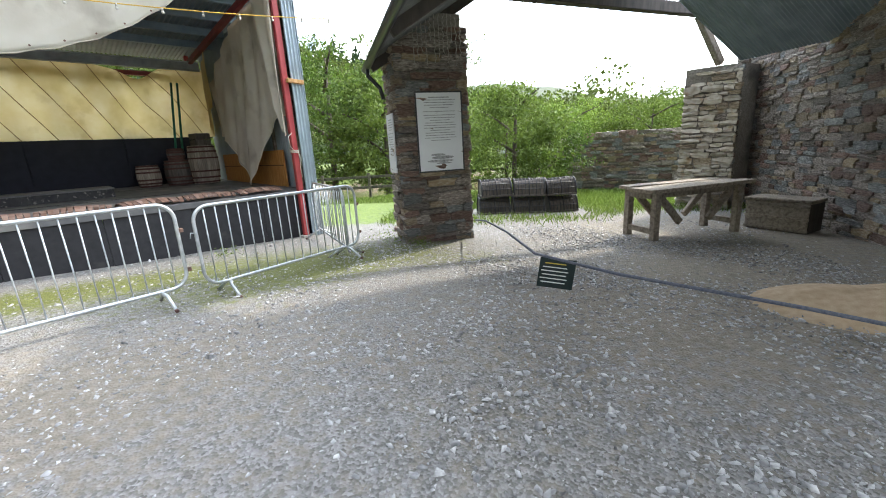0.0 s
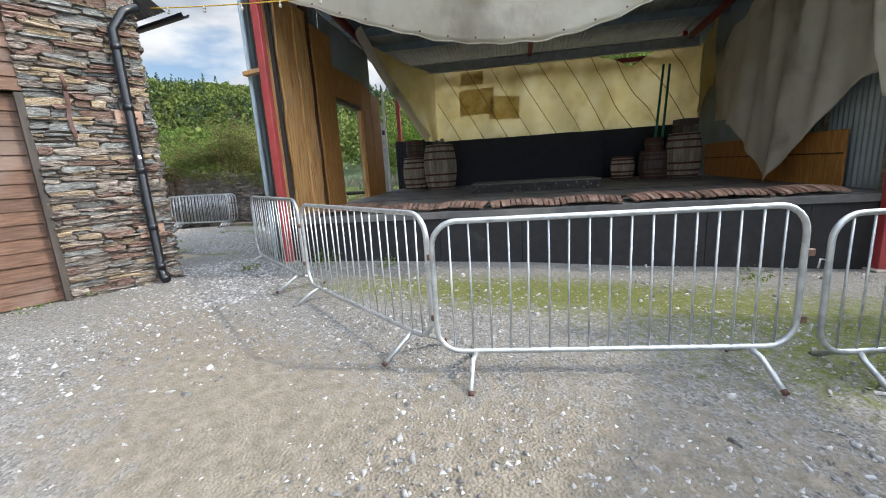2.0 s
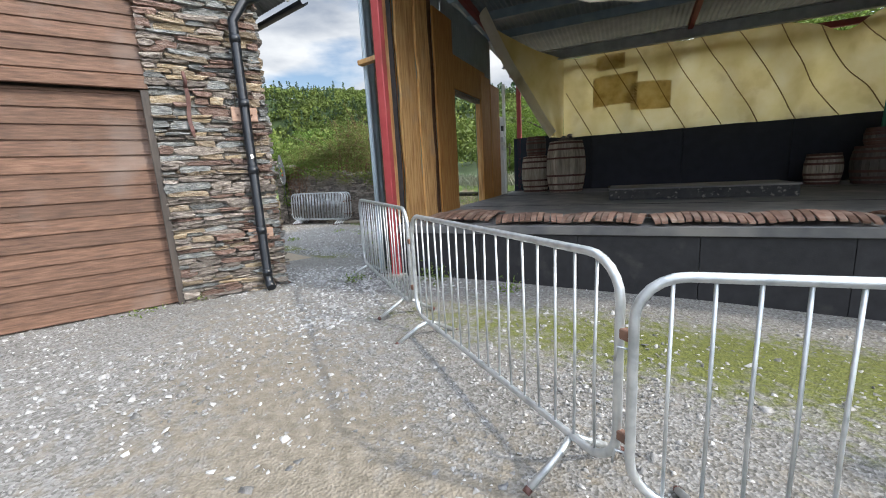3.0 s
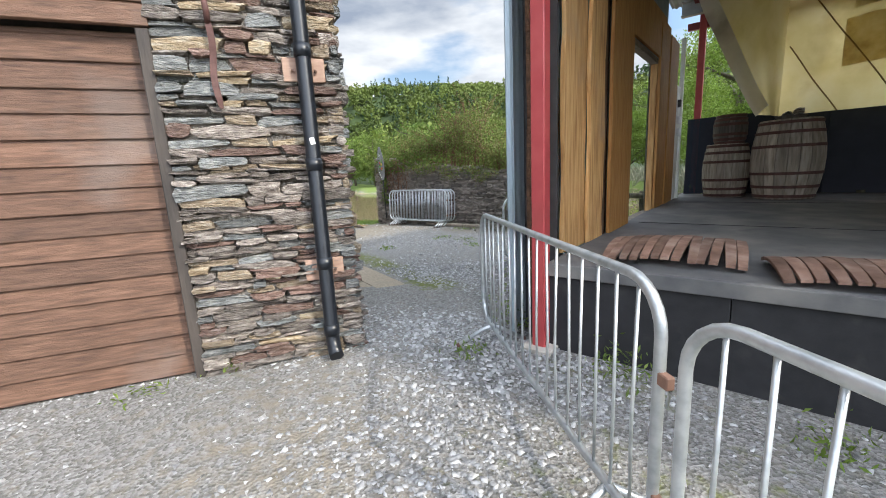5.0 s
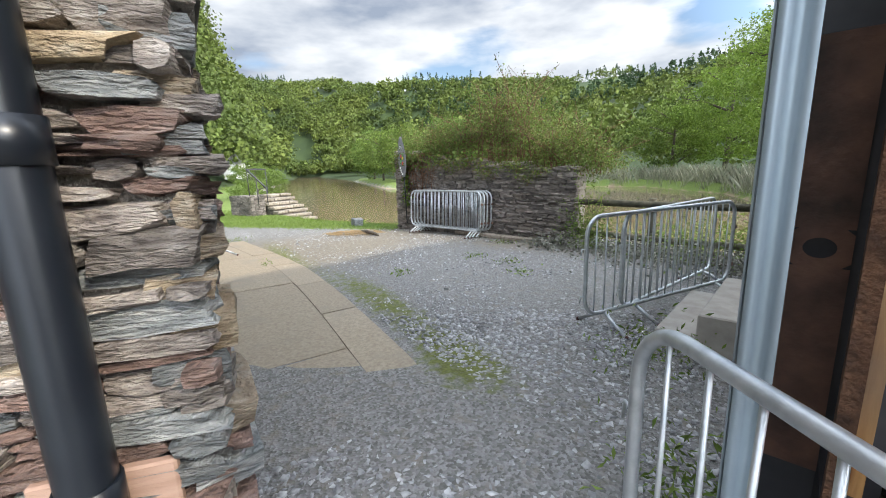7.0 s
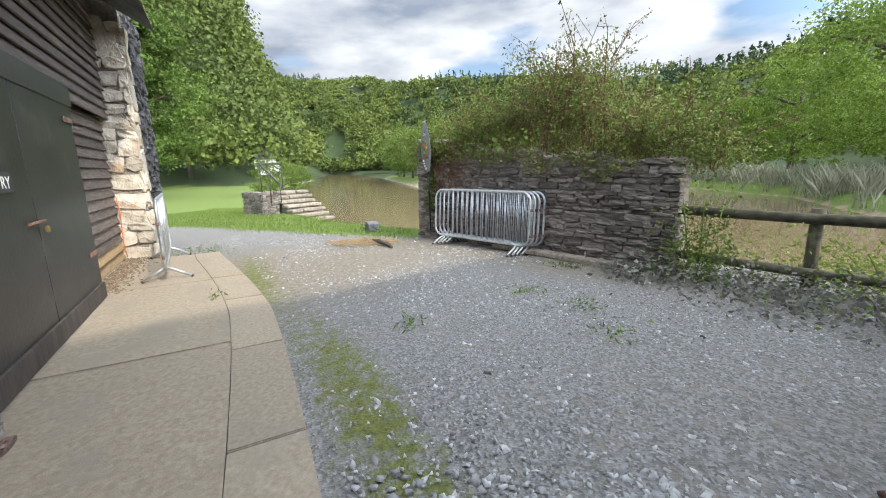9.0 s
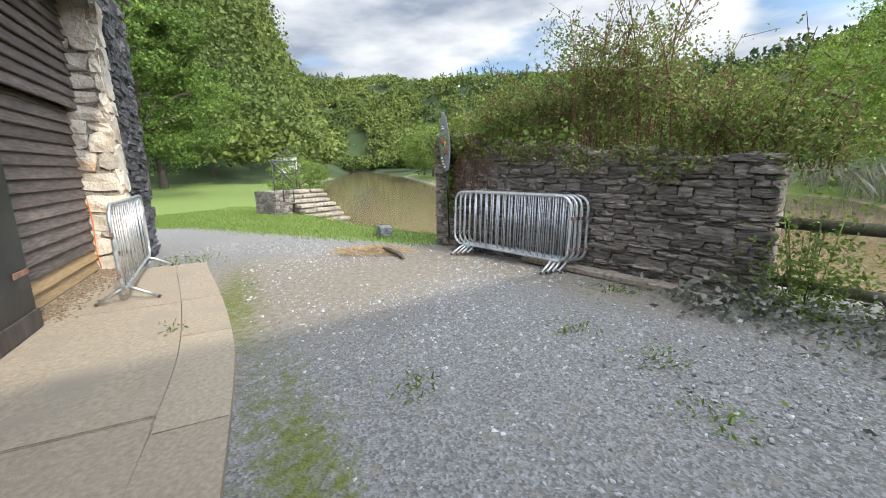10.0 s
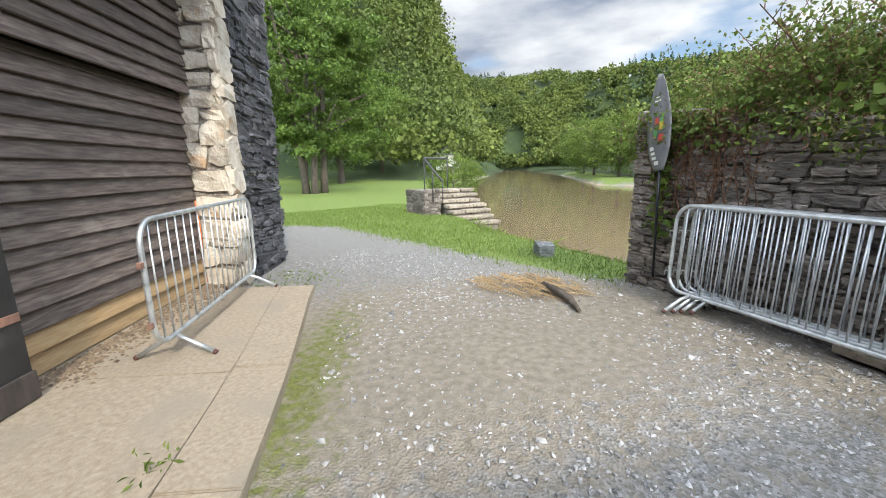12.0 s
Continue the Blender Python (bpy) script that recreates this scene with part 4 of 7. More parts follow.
stage = st_thing("floor_stage", STAGE, "raised grey stage deck with a black boarded front", "stage", kind="structure")
bm = bmesh.new()
box(bm, (SW_ / 2 + 0.1, SD_ / 2 + 0.05, dz(SD_ / 2) - 0.05), (SW_ + 0.3, SD_, 0.10), (math.degrees(math.atan(RAKE)), 0, 0), 0.004)
part("deck", bm, DECK, stage)
k = 0
x = -0.05
while x < SW_ + 0.2:
    w = min(1.22, SW_ + 0.25 - x)
    bm = bmesh.new()
    box(bm, (x + w / 2, 0.085, SF / 2 - 0.22), (w - 0.006, 0.02, SF + 0.40), bev=0.002)
    fp = part("front_panel", bm, BLACKPLY, stage)
    for j in range(3):
        bm = bmesh.new()
        bmesh.ops.create_circle(bm, cap_ends=True, radius=0.009, segments=8, matrix=pose(x + 0.08 + j * (w - 0.16) / 2, 0.0735, SF - 0.07, 90))
        part("screw", bm, GALV, fp)
    x += w
bm = bmesh.new()
box(bm, (SW_ / 2 + 0.1, 0.095, SF - 0.012), (SW_ + 0.3, 0.03, 0.03), bev=0.004)
part("nosing", bm, DECK, stage)
bm = bmesh.new()
box(bm, (SW_ / 2, SD_ + 0.1, SF / 2 - 0.3), (SW_ + 0.4, 0.1, SF + 0.4))
part("back_panel", bm, BLACKPLY, stage)
for sx in (-0.22, SW_ + 0.3):
    bm = bmesh.new()
    box(bm, (sx, SD_ / 2 + 0.1, SF / 2 - 0.26), (0.04, SD_ - 0.1, SF + 0.44))
    part("side_panel", bm, BLACKPLY, stage)
# seams across the deck
for yy in (2.4, 4.8):
    bm = bmesh.new()
    box(bm, (SW_ / 2, yy, dz(yy) + 0.001), (SW_ - 0.2, 0.012, 0.006))
    part("deck_seam", bm, BLACKPLY, stage)

# steel posts
for sx, sy in ((-0.08, 0.03), (SW_, 0.0), (0.15, SD_ - 0.1), (SW_ - 0.05, SD_ - 0.1)):
    p = STAGE @ Vector((sx, sy, 0))
    zb = gz(p.x, p.y) - 0.02 if sy < 1 else SF
    post = st_thing("steel_post", STAGE @ Matrix.Translation((sx, sy, zb)), "red painted square steel post carrying the stage roof", "post", "red posts of the stage")
    bm = bmesh.new()
    box(bm, (0, 0, (4.7 - zb) / 2), (0.11, 0.11, 4.7 - zb), bev=0.008)
    part("shaft", bm, REDSTEEL, post)
    if sy < 1:
        bm = bmesh.new()
        box(bm, (0, 0, 0.02), (0.26, 0.26, 0.05), bev=0.006)
        part("base_plate", bm, STEPCONC, post, "splashed concrete foot")

# left side wall: tall larch planks inside, an opening, corrugated sheet outside
left = st_thing("wall_stage_left", STAGE, "side wall of orange and brown upright larch planks with a doorway", "wall", kind="structure")


def plank(parent, x, y0, y1, z0, z1, material, wave=0.0, th=0.035, name="plank"):
    """An upright plank on the side wall, with waney edges where wave is set."""
    bm = bmesh.new()
    n = 14 if wave else 1
    rows = []
    for i in range(n + 1):
        z = z0 + (z1 - z0) * i / n
        a = y0 + (wave * (math.sin(i * 1.3 + y0 * 9) + 0.5 * math.sin(i * 2.9 + y0)) if wave else 0)
        b = y1 + (wave * (math.sin(i * 1.1 + y1 * 7) + 0.5 * math.sin(i * 3.3 + y1)) if wave else 0)
        rows.append([bm.verts.new((x + th / 2, a, z)), bm.verts.new((x + th / 2, b, z)), bm.verts.new((x - th / 2, b, z)), bm.verts.new((x - th / 2, a, z))])
    for i in range(n):
        for k in range(4):
            bm.faces.new((rows[i][k], rows[i][(k + 1) % 4], rows[i + 1][(k + 1) % 4], rows[i + 1][k]))
    bm.faces.new(rows[0][::-1])
    bm.faces.new(rows[-1])
    bmesh.ops.recalc_face_normals(bm, faces=bm.faces[:])
    return part(name, bm, material, parent)


OY0, OY1, OZ1 = 2.32, 3.86, 3.02
plank(left, -0.19, 0.15, 0.58, SF, 4.55, PALEWOOD, 0.014)
plank(left, -0.10, 0.50, 1.02, SF, 4.5, PALEWOOD, 0.02)
plank(left, -0.055, 1.00, 1.42, SF, 4.3, PALEWOOD, 0.02)
plank(left, -0.09, 1.36, 1.62, SF, 4.5, BARK, 0.012)
plank(left, -0.02, 1.55, OY0, SF, 4.15, ORANGEWOOD, 0.006)
plank(left, -0.04, OY1, OY1 + 0.62, SF, 3.55, ORANGEWOOD, 0.004)
plank(left, -0.02, OY1 + 0.60, OY1 + 1.25, SF, 3.45, ORANGEWOOD, 0.006)
plank(left, -0.05, OY0, OY1 + 0.3, OZ1 + 0.02, 3.62, ORANGEWOOD, 0.0, name="header_board")
for y in (OY0 - 0.02, OY1 + 0.02):
    bm = bmesh.new()
    box(bm, (-0.11, y, (SF + OZ1) / 2), (0.09, 0.06, OZ1 - SF), bev=0.005)
    part("door_jamb", bm, PALEWOOD, left)
bm = bmesh.new()
box(bm, (-0.11, (OY0 + OY1) / 2, OZ1 - 0.03), (0.10, OY1 - OY0, 0.07), bev=0.005)
part("door_head", bm, GREYWOOD, left)
bm = bmesh.new()
box(bm, (-0.10, (OY0 + OY1) / 2, SF + 0.012), (0.2, OY1 - OY0, 0.03), bev=0.005)
part("door_sill", bm, GREYWOOD, left)
for (y0, y1, z0, z1) in ((0.5, OY0 - 0.05, -0.1, 4.75), (OY0 - 0.05, OY1 + 0.05, OZ1, 4.6), (OY0 - 0.05, OY1 + 0.05, -0.1, SF - 0.02), (OY1 + 0.05, OY1 + 1.2, -0.1, 4.55)):
    corrugated("sheet", (-0.19, y0, z0), (0, 1, 0), (0, 0, 1), y1 - y0, z1 - z0, CORR, left, pitch=0.10, amp=0.014)
# narrow return at the front edge, a rusty plate with a hole and the rough sawn stud
corrugated("return_sheet", (-0.43, 0.13, 0.0), (1, 0, 0), (0, 0, 1), 0.075, 4.75, CORR, left, pitch=0.055, amp=0.013)
corrugated("corner_sheet", (-0.435, 0.14, 0.0), (0, 1, 0), (0, 0, 1), 0.40, 4.75, CORR, left, pitch=0.10, amp=0.012)
corrugated("corner_back", (-0.45, 0.54, 0.0), (1, 0, 0), (0, 0, 1), 0.27, 4.75, CORR, left, pitch=0.10, amp=0.012)
bm = bmesh.new()
seg = 20
ring = [bm.verts.new((0.032 * math.cos(2 * math.pi * k / seg), 0, 0.032 * math.sin(2 * math.pi * k / seg))) for k in range(seg)]
outer = []
for k in range(seg):
    c, s_ = math.cos(2 * math.pi * k / seg), math.sin(2 * math.pi * k / seg)
    f = min(0.06 / max(abs(c), 1e-6), 0.06 / max(abs(s_), 1e-6))
    outer.append(bm.verts.new((f * c, 0, f * s_)))
for k in range(seg):
    bm.faces.new((ring[k], ring[(k + 1) % seg], outer[(k + 1) % seg], outer[k]))
for z0, z1 in ((-0.75, -0.06), (0.06, 0.62)):
    bm.faces.new([bm.verts.new(v) for v in ((-0.06, 0, z0), (0.06, 0, z0), (0.06, 0, z1), (-0.06, 0, z1))])
bmesh.ops.solidify(bm, geom=bm.faces[:], thickness=0.012)
pl = part("punched_plate", bm, RUST, left, "dark rusty steel plate with a round hole")
pl.location = (-0.305, 0.36, 1.38)
pl.scale = (1.05, 1, 0.85)
bm = bmesh.new()
box(bm, (-0.26, 0.42, 2.3), (0.30, 0.03, 4.9))
part("dark_backing", bm, INK, left)
plank(left, -0.222, 0.12, 0.165, 0.5, 4.6, BARK, 0.008, th=0.035, name="rough_edge_board")
bm = bmesh.new()
box(bm, (-0.25, 0.05, 3.05), (0.36, 0.1, 0.06), (0, -6, 0), 0.005)
part("timber_bracket", bm, PALEWOOD, left)

# right side wall
right = st_thing("wall_stage_right", STAGE, "grey-blue corrugated side wall of the stage, lined with orange board below", "wall", kind="structure")
corrugated("sheet", (SW_ + 0.34, -0.1, -0.5), (0, 1, 0), (0, 0, 1), SD_ + 0.2, 5.2, CORR, right, pitch=0.10, amp=0.014)
corrugated("return_sheet", (SW_ + 0.10, -0.08, -0.35), (1, 0, 0), (0, 0, 1), 0.26, 5.1, CORR, right, pitch=0.065, amp=0.012)
bm = bmesh.new()
box(bm, (SW_ + 0.22, 3.3, SF + 0.42), (0.04, 4.4, 0.84), bev=0.004)
part("lower_board", bm, ORANGEWOOD, right, "orange-brown lining board")
bm = bmesh.new()
box(bm, (SW_ + 0.194, 3.3, SF + 0.50), (0.012, 4.4, 0.02))
part("batten", bm, BARK, right)
for yy in (0.5, 1.7):
    bm = bmesh.new()
    box(bm, (SW_ + 0.30, yy, 2.4), (0.06, 0.09, 4.4), bev=0.004)
    part("stud", bm, GREYWOOD, right)
bm = bmesh.new()
box(bm, (SW_ + 0.16, -0.1, 2.93), (0.32, 0.12, 0.07), (0, 5, 0), 0.005)
part("timber_bracket", bm, PALEWOOD, right)

# back: navy board below, open above, a rail beam
back = st_thing("wall_stage_back", STAGE, "dark navy boarded back wall of the stage", "wall", kind="structure")
for i in range(4):
    bm = bmesh.new()
    w = SW_ / 4
    box(bm, (w * (i + 0.5), SD_ - 0.14, SF + 0.77), (w - 0.008, 0.03, 1.50), bev=0.003)
    part("board", bm, NAVY, back)
bm = bmesh.new()
box(bm, (SW_ / 2, SD_ - 0.06, 4.02), (SW_ + 0.2, 0.10, 0.12), bev=0.006)
part("red_rail", bm, DARKRED, back)
bm = bmesh.new()
box(bm, (SW_ / 2, SD_ - 0.11, SF + 0.75), (SW_, 0.02, 1.40))
part("backing", bm, NAVY, back)

# roof: mono-pitch sheet, purlins, a galvanised beam, dark red rafters
RF, RB = 4.95, 4.42     # underside at the front and the back
roof = st_thing("roof_stage", STAGE, "mono-pitch corrugated stage roof on grey-blue purlins", "roof", kind="structure")
sl = (RB - RF) / (SD_ + 0.9)
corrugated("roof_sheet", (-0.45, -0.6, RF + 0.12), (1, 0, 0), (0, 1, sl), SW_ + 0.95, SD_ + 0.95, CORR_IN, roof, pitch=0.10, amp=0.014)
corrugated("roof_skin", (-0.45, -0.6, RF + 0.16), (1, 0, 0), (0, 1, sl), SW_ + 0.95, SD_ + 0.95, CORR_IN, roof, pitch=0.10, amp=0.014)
for yy in (-0.3, 0.75, 1.8, 2.85, 3.9, 4.95):
    bm = bmesh.new()
    zc = RF + sl * (yy + 0.6) + 0.02
    box(bm, (SW_ / 2, yy, zc), (SW_ + 0.6, 0.05, 0.17), bev=0.004)
    box(bm, (SW_ / 2, yy + 0.04, zc - 0.075), (SW_ + 0.6, 0.06, 0.02))
    part("purlin", bm, PURLIN, roof)
bm = bmesh.new()
box(bm, (SW_ / 2, SD_ - 0.5, 4.22), (SW_ + 0.3, 0.03, 0.24), bev=0.006)
for zz in (4.335, 4.105):
    box(bm, (SW_ / 2, SD_ - 0.53, zz), (SW_ + 0.3, 0.12, 0.022), bev=0.003)
part("beam", bm, GALV_BEAM, roof, "pale galvanised channel beam")
for sx in (0.10, SW_ / 2, SW_ - 0.06):
    bm = bmesh.new()
    box(bm, (sx, SD_ / 2 - 0.1, (RF + RB) / 2 - 0.13), (0.10, SD_ + 0.2, 0.14), (math.degrees(math.atan(sl)), 0, 0), 0.006)
    part("rafter", bm, DARKRED, roof)
bm = bmesh.new()
box(bm, (SW_ / 2, -0.55, RF + 0.02), (SW_ + 0.9, 0.04, 0.28), bev=0.004)
part("fascia", bm, CORR, roof)


# sails and drapes
def canopy(s, t):
    x = 0.25 + 6.75 * s
    b = 3.98 - 1.02 * math.sin(math.pi * s ** 1.18) ** 0.9 + 0.65 * s ** 4
    top = 4.86
    z = top + (b - top) * t
    belly = 0.30 * math.sin(math.pi * t * 0.9) * math.sin(math.pi * s)
    fold = 0.03 * math.sin(9 * s + 5 * t) * t + 0.018 * math.sin(31 * s + 3 * t * t) * t + 0.01 * math.sin(60 * s * t)
    hem = 0.012 * math.sin(90 * s) if t > 0.99 else 0
    return (x, 0.05 - belly * 0.7 + fold, z + hem)


sail1 = st_thing("canvas_canopy", STAGE, "off-white stained canvas sail slung along the top of the stage front", "canvas")
sheet("cloth", canopy, 90, 26, CANVAS, sail1, thick=0.006)
bm = bmesh.new()
tube(bm, [canopy(i / 60, 1.0) for i in range(61)], 0.011, 6)
part("hem", bm, CANVAS, sail1)
for i in range(18):
    x, y, z = canopy((i + 0.5) / 18, 0.965)
    bm = bmesh.new()
    bmesh.ops.create_circle(bm, cap_ends=True, radius=0.014, segments=8, matrix=pose(x, y - 0.012, z, 90))
    part("eyelet", bm, RUST, sail1)


def lerp_path(pts, t):
    k = t * (len(pts) - 1)
    i = min(int(k), len(pts) - 2)
    f = k - i
    return tuple(a + (b - a) * f for a, b in zip(pts[i], pts[i + 1]))


def along_line(pts, v):
    for (a0, b0), (a1, b1) in zip(pts, pts[1:]):
        if v <= a1:
            return b0 + (b1 - b0) * (v - a0) / (a1 - a0)
    return pts[-1][1]


DRAPE_FOOT = [(0.0, 2.35), (0.55, 2.30), (0.95, 2.10), (1.25, 1.72), (2.15, 0.90), (2.9, 1.42), (3.6, 1.98), (4.2, 2.14), (5.0, 2.18)]
DRAPE_HEAD = [(0.0, 4.80), (1.5, 4.70), (3.0, 4.45), (3.9, 4.05), (5.0, 3.55)]


def drape(s, t):
    y = 0.08 + 4.85 * s
    z0, z1 = along_line(DRAPE_HEAD, y), along_line(DRAPE_FOOT, y)
    y = y + 0.10 * t * math.sin(3.0 * s + 1.0)
    x = SW_ + 0.06 - 0.05 * math.sin(17 * s + 1.6 * t) * (0.3 + 0.7 * t) - 0.035 * math.sin(39 * s - 2 * t) - 0.015 * math.sin(71 * s + 4 * t) - 0.22 * math.sin(math.pi * s) * t ** 1.5
    return (x, y, z0 + (z1 - z0) * t)


sail2 = st_thing("canvas_drape", STAGE, "off-white canvas drape hung along the stage side, hanging to a point", "canvas")
sheet("cloth", drape, 80, 44, CANVAS, sail2, thick=0.006)


def flap(s, t):
    """The front strip, folded back on itself and tied to the post."""
    y = 0.02 + 0.85 * s * (1 - 0.45 * t)
    foot = along_line([(0, 1.90), (0.5, 2.0), (0.62, 2.35), (1.0, 2.75)], s)
    return (SW_ - 0.10 - 0.05 * math.sin(8 * s + 2 * t) - 0.04 * t, y - 0.10, 4.8 + (foot - 4.8) * t)


sheet("turned_flap", flap, 24, 36, CANVAS, sail2, thick=0.006)
bm = bmesh.new()
tube(bm, [drape(i / 70, 1.0) for i in range(71)], 0.010, 6)
part("hem", bm, CANVAS, sail2)
tie = st_thing("rope_tie", on_stage(SW_, 0, 1.6), "pale rope tied round the red post with a hanging end", "rope")
bm = bmesh.new()
for k in range(3):
    tube(bm, [(0.085 * math.cos(a), 0.085 * math.sin(a), 0.02 * k + 0.012 * math.sin(a)) for a in [2 * math.pi * j / 14 for j in range(14)]], 0.009, 6, closed=True)
part("turns", bm, CORD, tie)
bm = bmesh.new()
tube(bm, [(0.03, -0.09, 0.0), (0.06, -0.11, -0.15), (0.03, -0.10, -0.3), (0.05, -0.09, -0.5)], 0.008, 6)
part("tail", bm, CORD, tie)
bm = bmesh.new()
tube(bm, [(-0.05, -0.09, 0.02), (-0.12, -0.1, 0.12), (-0.13, -0.1, 0.3), (-0.05, -0.09, 0.36)], 0.008, 6)
part("loop", bm, CORD, tie)


def backsail(s, t):
    x = 1.35 + 7.0 * s
    top = 4.20 - 0.14 * (0.5 + 0.5 * math.sin(19 * s + 1)) * (0.4 + 0.6 * s) - 0.30 * math.exp(-((s - 0.76) / 0.06) ** 2) + 0.25 * (s > 0.9) * (s - 0.9) * 10 * 0.4
    z = top + (2.24 - top) * t
    y = SD_ - 0.34 + 0.09 * math.sin(17 * s + 2.5 * t) + 0.05 * math.sin(41 * s - 3 * t) * (1 - t * 0.5) + 0.025 * math.sin(8 * t + 30 * s) + 0.02 * math.sin(70 * s + 5 * t)
    return (x, y, z)


sail3 = st_thing("yellow_sail", STAGE, "yellowed patched sailcloth with slanting seams across the back of the stage", "sail")
sheet("cloth", backsail, 110, 24, SAIL, sail3)


def sweep(s, t):
    a = lerp_path([(0.16, 3.55, 4.45), (0.40, 4.6, 3.65), (0.75, 5.5, 2.85), (1.05, 6.05, 2.28)], t)
    b = backsail(0.0, t)
    w = s ** 0.8
    return (a[0] + (b[0] - a[0]) * w, a[1] + (b[1] - a[1]) * w - 0.12 * math.sin(math.pi * s) + 0.05 * math.sin(14 * s + t * 3) * s, a[2] + (b[2] - a[2]) * w - 0.1 * math.sin(math.pi * s) * (1 - t))


sheet("side_sweep", sweep, 30, 20, SAIL, sail3)


def edge_roll(s, t):
    a = lerp_path([(0.13, 3.45, 4.5), (0.38, 4.55, 3.65), (0.74, 5.45, 2.85), (1.05, 6.0, 2.26)], t)
    return (a[0] + 0.16 * s, a[1] - 0.05 * math.sin(math.pi * s) - 0.03, a[2] + 0.16 * s - 0.02 * math.sin(9 * t))


def right_sweep(s, t):
    b = backsail(1.0, t)
    front_z = 4.35 + (2.95 - 4.35) * t
    return (b[0] - 0.35 * s - 0.1 * math.sin(math.pi * s), b[1] - 1.5 * s + 0.06 * math.sin(15 * s + 2 * t), b[2] + (front_z - b[2]) * s ** 1.3 - 0.12 * math.sin(math.pi * s) * (1 - t) + 0.04 * math.sin(22 * s))


sheet("side_sweep", right_sweep, 30, 20, SAIL, sail3)
sheet("turned_edge", edge_roll, 6, 20, CANVAS, sail3)
for j in range(11):
    s0 = -0.06 + j * 0.095
    bm = bmesh.new()
    pts = []
    for i in range(15):
        t = i / 14
        s = s0 + 0.16 * t
        if 0.005 < s < 0.995:
            x, y, z = backsail(s, t)
            pts.append((x, y - 0.012, z))
    if len(pts) > 3:
        tube(bm, pts, 0.010, 5)
        part("seam", bm, SEAM, sail3)
    else:
        bm.free()


def patch(s0, s1, t0, t1, name):
    sheet(name, lambda s, t: tuple(a + b for a, b in zip(backsail(s0 + (s1 - s0) * s, t0 + (t1 - t0) * t), (0, -0.010, 0))), 14, 10, SAILPATCH, sail3)


for q in ((0.10, 0.24, 0.30, 0.66), (0.11, 0.20, 0.06, 0.24), (0.22, 0.34, 0.42, 0.74)):
    patch(*q, "patch")


# barrels
def barrel(h, r, x, y, z, label, staves, name="barrel", squash=0.84, n=20, lid=True, rz=0):
    b = st_thing(name, on_stage(x, y, z, rz), label, "barrel")
    lv = 8
    for k in range(n):
        a0, a1 = 2 * math.pi * k / n + 0.012, 2 * math.pi * (k + 1) / n - 0.012
        bm = bmesh.new()
        rows = []
        for i in range(lv + 1):
            t = i / lv
            rr = r * (squash + (1 - squash) * math.sin(math.pi * t) ** 0.9)
            rows.append([bm.verts.new((q * math.cos(a), q * math.sin(a), t * h)) for q, a in ((rr, a0), (rr, a1), (rr - 0.025, a1), (rr - 0.025, a0))])
        for i in range(lv):
            for j in range(4):
                bm.faces.new((rows[i][j], rows[i][(j + 1) % 4], rows[i + 1][(j + 1) % 4], rows[i + 1][j]))
        bm.faces.new(rows[0][::-1])
        bm.faces.new(rows[-1])
        part("stave", bm, staves, b)
    for t in (0.04, 0.16, 0.33, 0.67, 0.84, 0.96):
        rr = r * (squash + (1 - squash) * math.sin(math.pi * t) ** 0.9) + 0.003
        bm = bmesh.new()
        v = [[bm.verts.new((q * math.cos(2 * math.pi * k / 28), q * math.sin(2 * math.pi * k / 28), t * h + dz)) for k in range(28)] for q, dz in ((rr, -0.022), (rr + 0.003, -0.022), (rr + 0.003, 0.022), (rr, 0.022))]
        for i in range(4):
            for k in range(28):
                bm.faces.new((v[i][k], v[i][(k + 1) % 28], v[(i + 1) % 4][(k + 1) % 28], v[(i + 1) % 4][k]))
        part("hoop", bm, HOOP, b)
    bm = bmesh.new()
    bmesh.ops.create_cone(bm, cap_ends=True, segments=28, radius1=r * squash - 0.02, radius2=r * squash - 0.02, depth=0.03, matrix=Matrix.Translation((0, 0, h - 0.045)))
    part("head", bm, staves, b)
    return b


BIG_H = 1.20
barrel(BIG_H, 0.46, 1.50, 5.55, dz(5.55), "large grey oak barrel with dark red rusty hoops on the stage", OAK, squash=0.82)
barrel(0.90, 0.35, 0.70, 5.85, dz(5.85), "grey oak barrel with dark hoops at the side of the stage", OAK)
barrel(0.48, 0.25, 0.72, 5.87, dz(5.87) + 0.90, "small dark keg standing on a barrel", OAKDARK, name="keg")
barrel(0.58, 0.29, 6.30, 5.45, dz(5.45), "small low cask with dark hoops", OAK, name="cask")
barrel(0.68, 0.36, 7.00, 5.30, dz(5.3), "squat dark oak barrel", OAKDARK)
barrel(0.30, 0.22, 7.00, 5.30, dz(5.3) + 0.68, "small dark keg standing on a squat barrel", OAKDARK, name="keg")
barrel(1.04, 0.39, 7.60, 5.1, dz(5.1), "grey oak barrel beside the orange lining board", OAK)
bowl = st_thing("bowl", on_stage(1.50, 5.55, dz(5.55) + BIG_H - 0.03), "dark iron bowl with grey stones on the big barrel", "bowl")
bm = bmesh.new()
prof = [(0.09, 0), (0.16, 0.03), (0.20, 0.09), (0.19, 0.09), (0.15, 0.04), (0.0, 0.02)]
ringv = [[bm.verts.new((q * math.cos(2 * math.pi * k / 20), q * math.sin(2 * math.pi * k / 20), z)) for k in range(20)] for q, z in prof[:-1]]
for i in range(len(ringv) - 1):
    for k in range(20):
        bm.faces.new((ringv[i][k], ringv[i][(k + 1) % 20], ringv[i + 1][(k + 1) % 20], ringv[i + 1][k]))
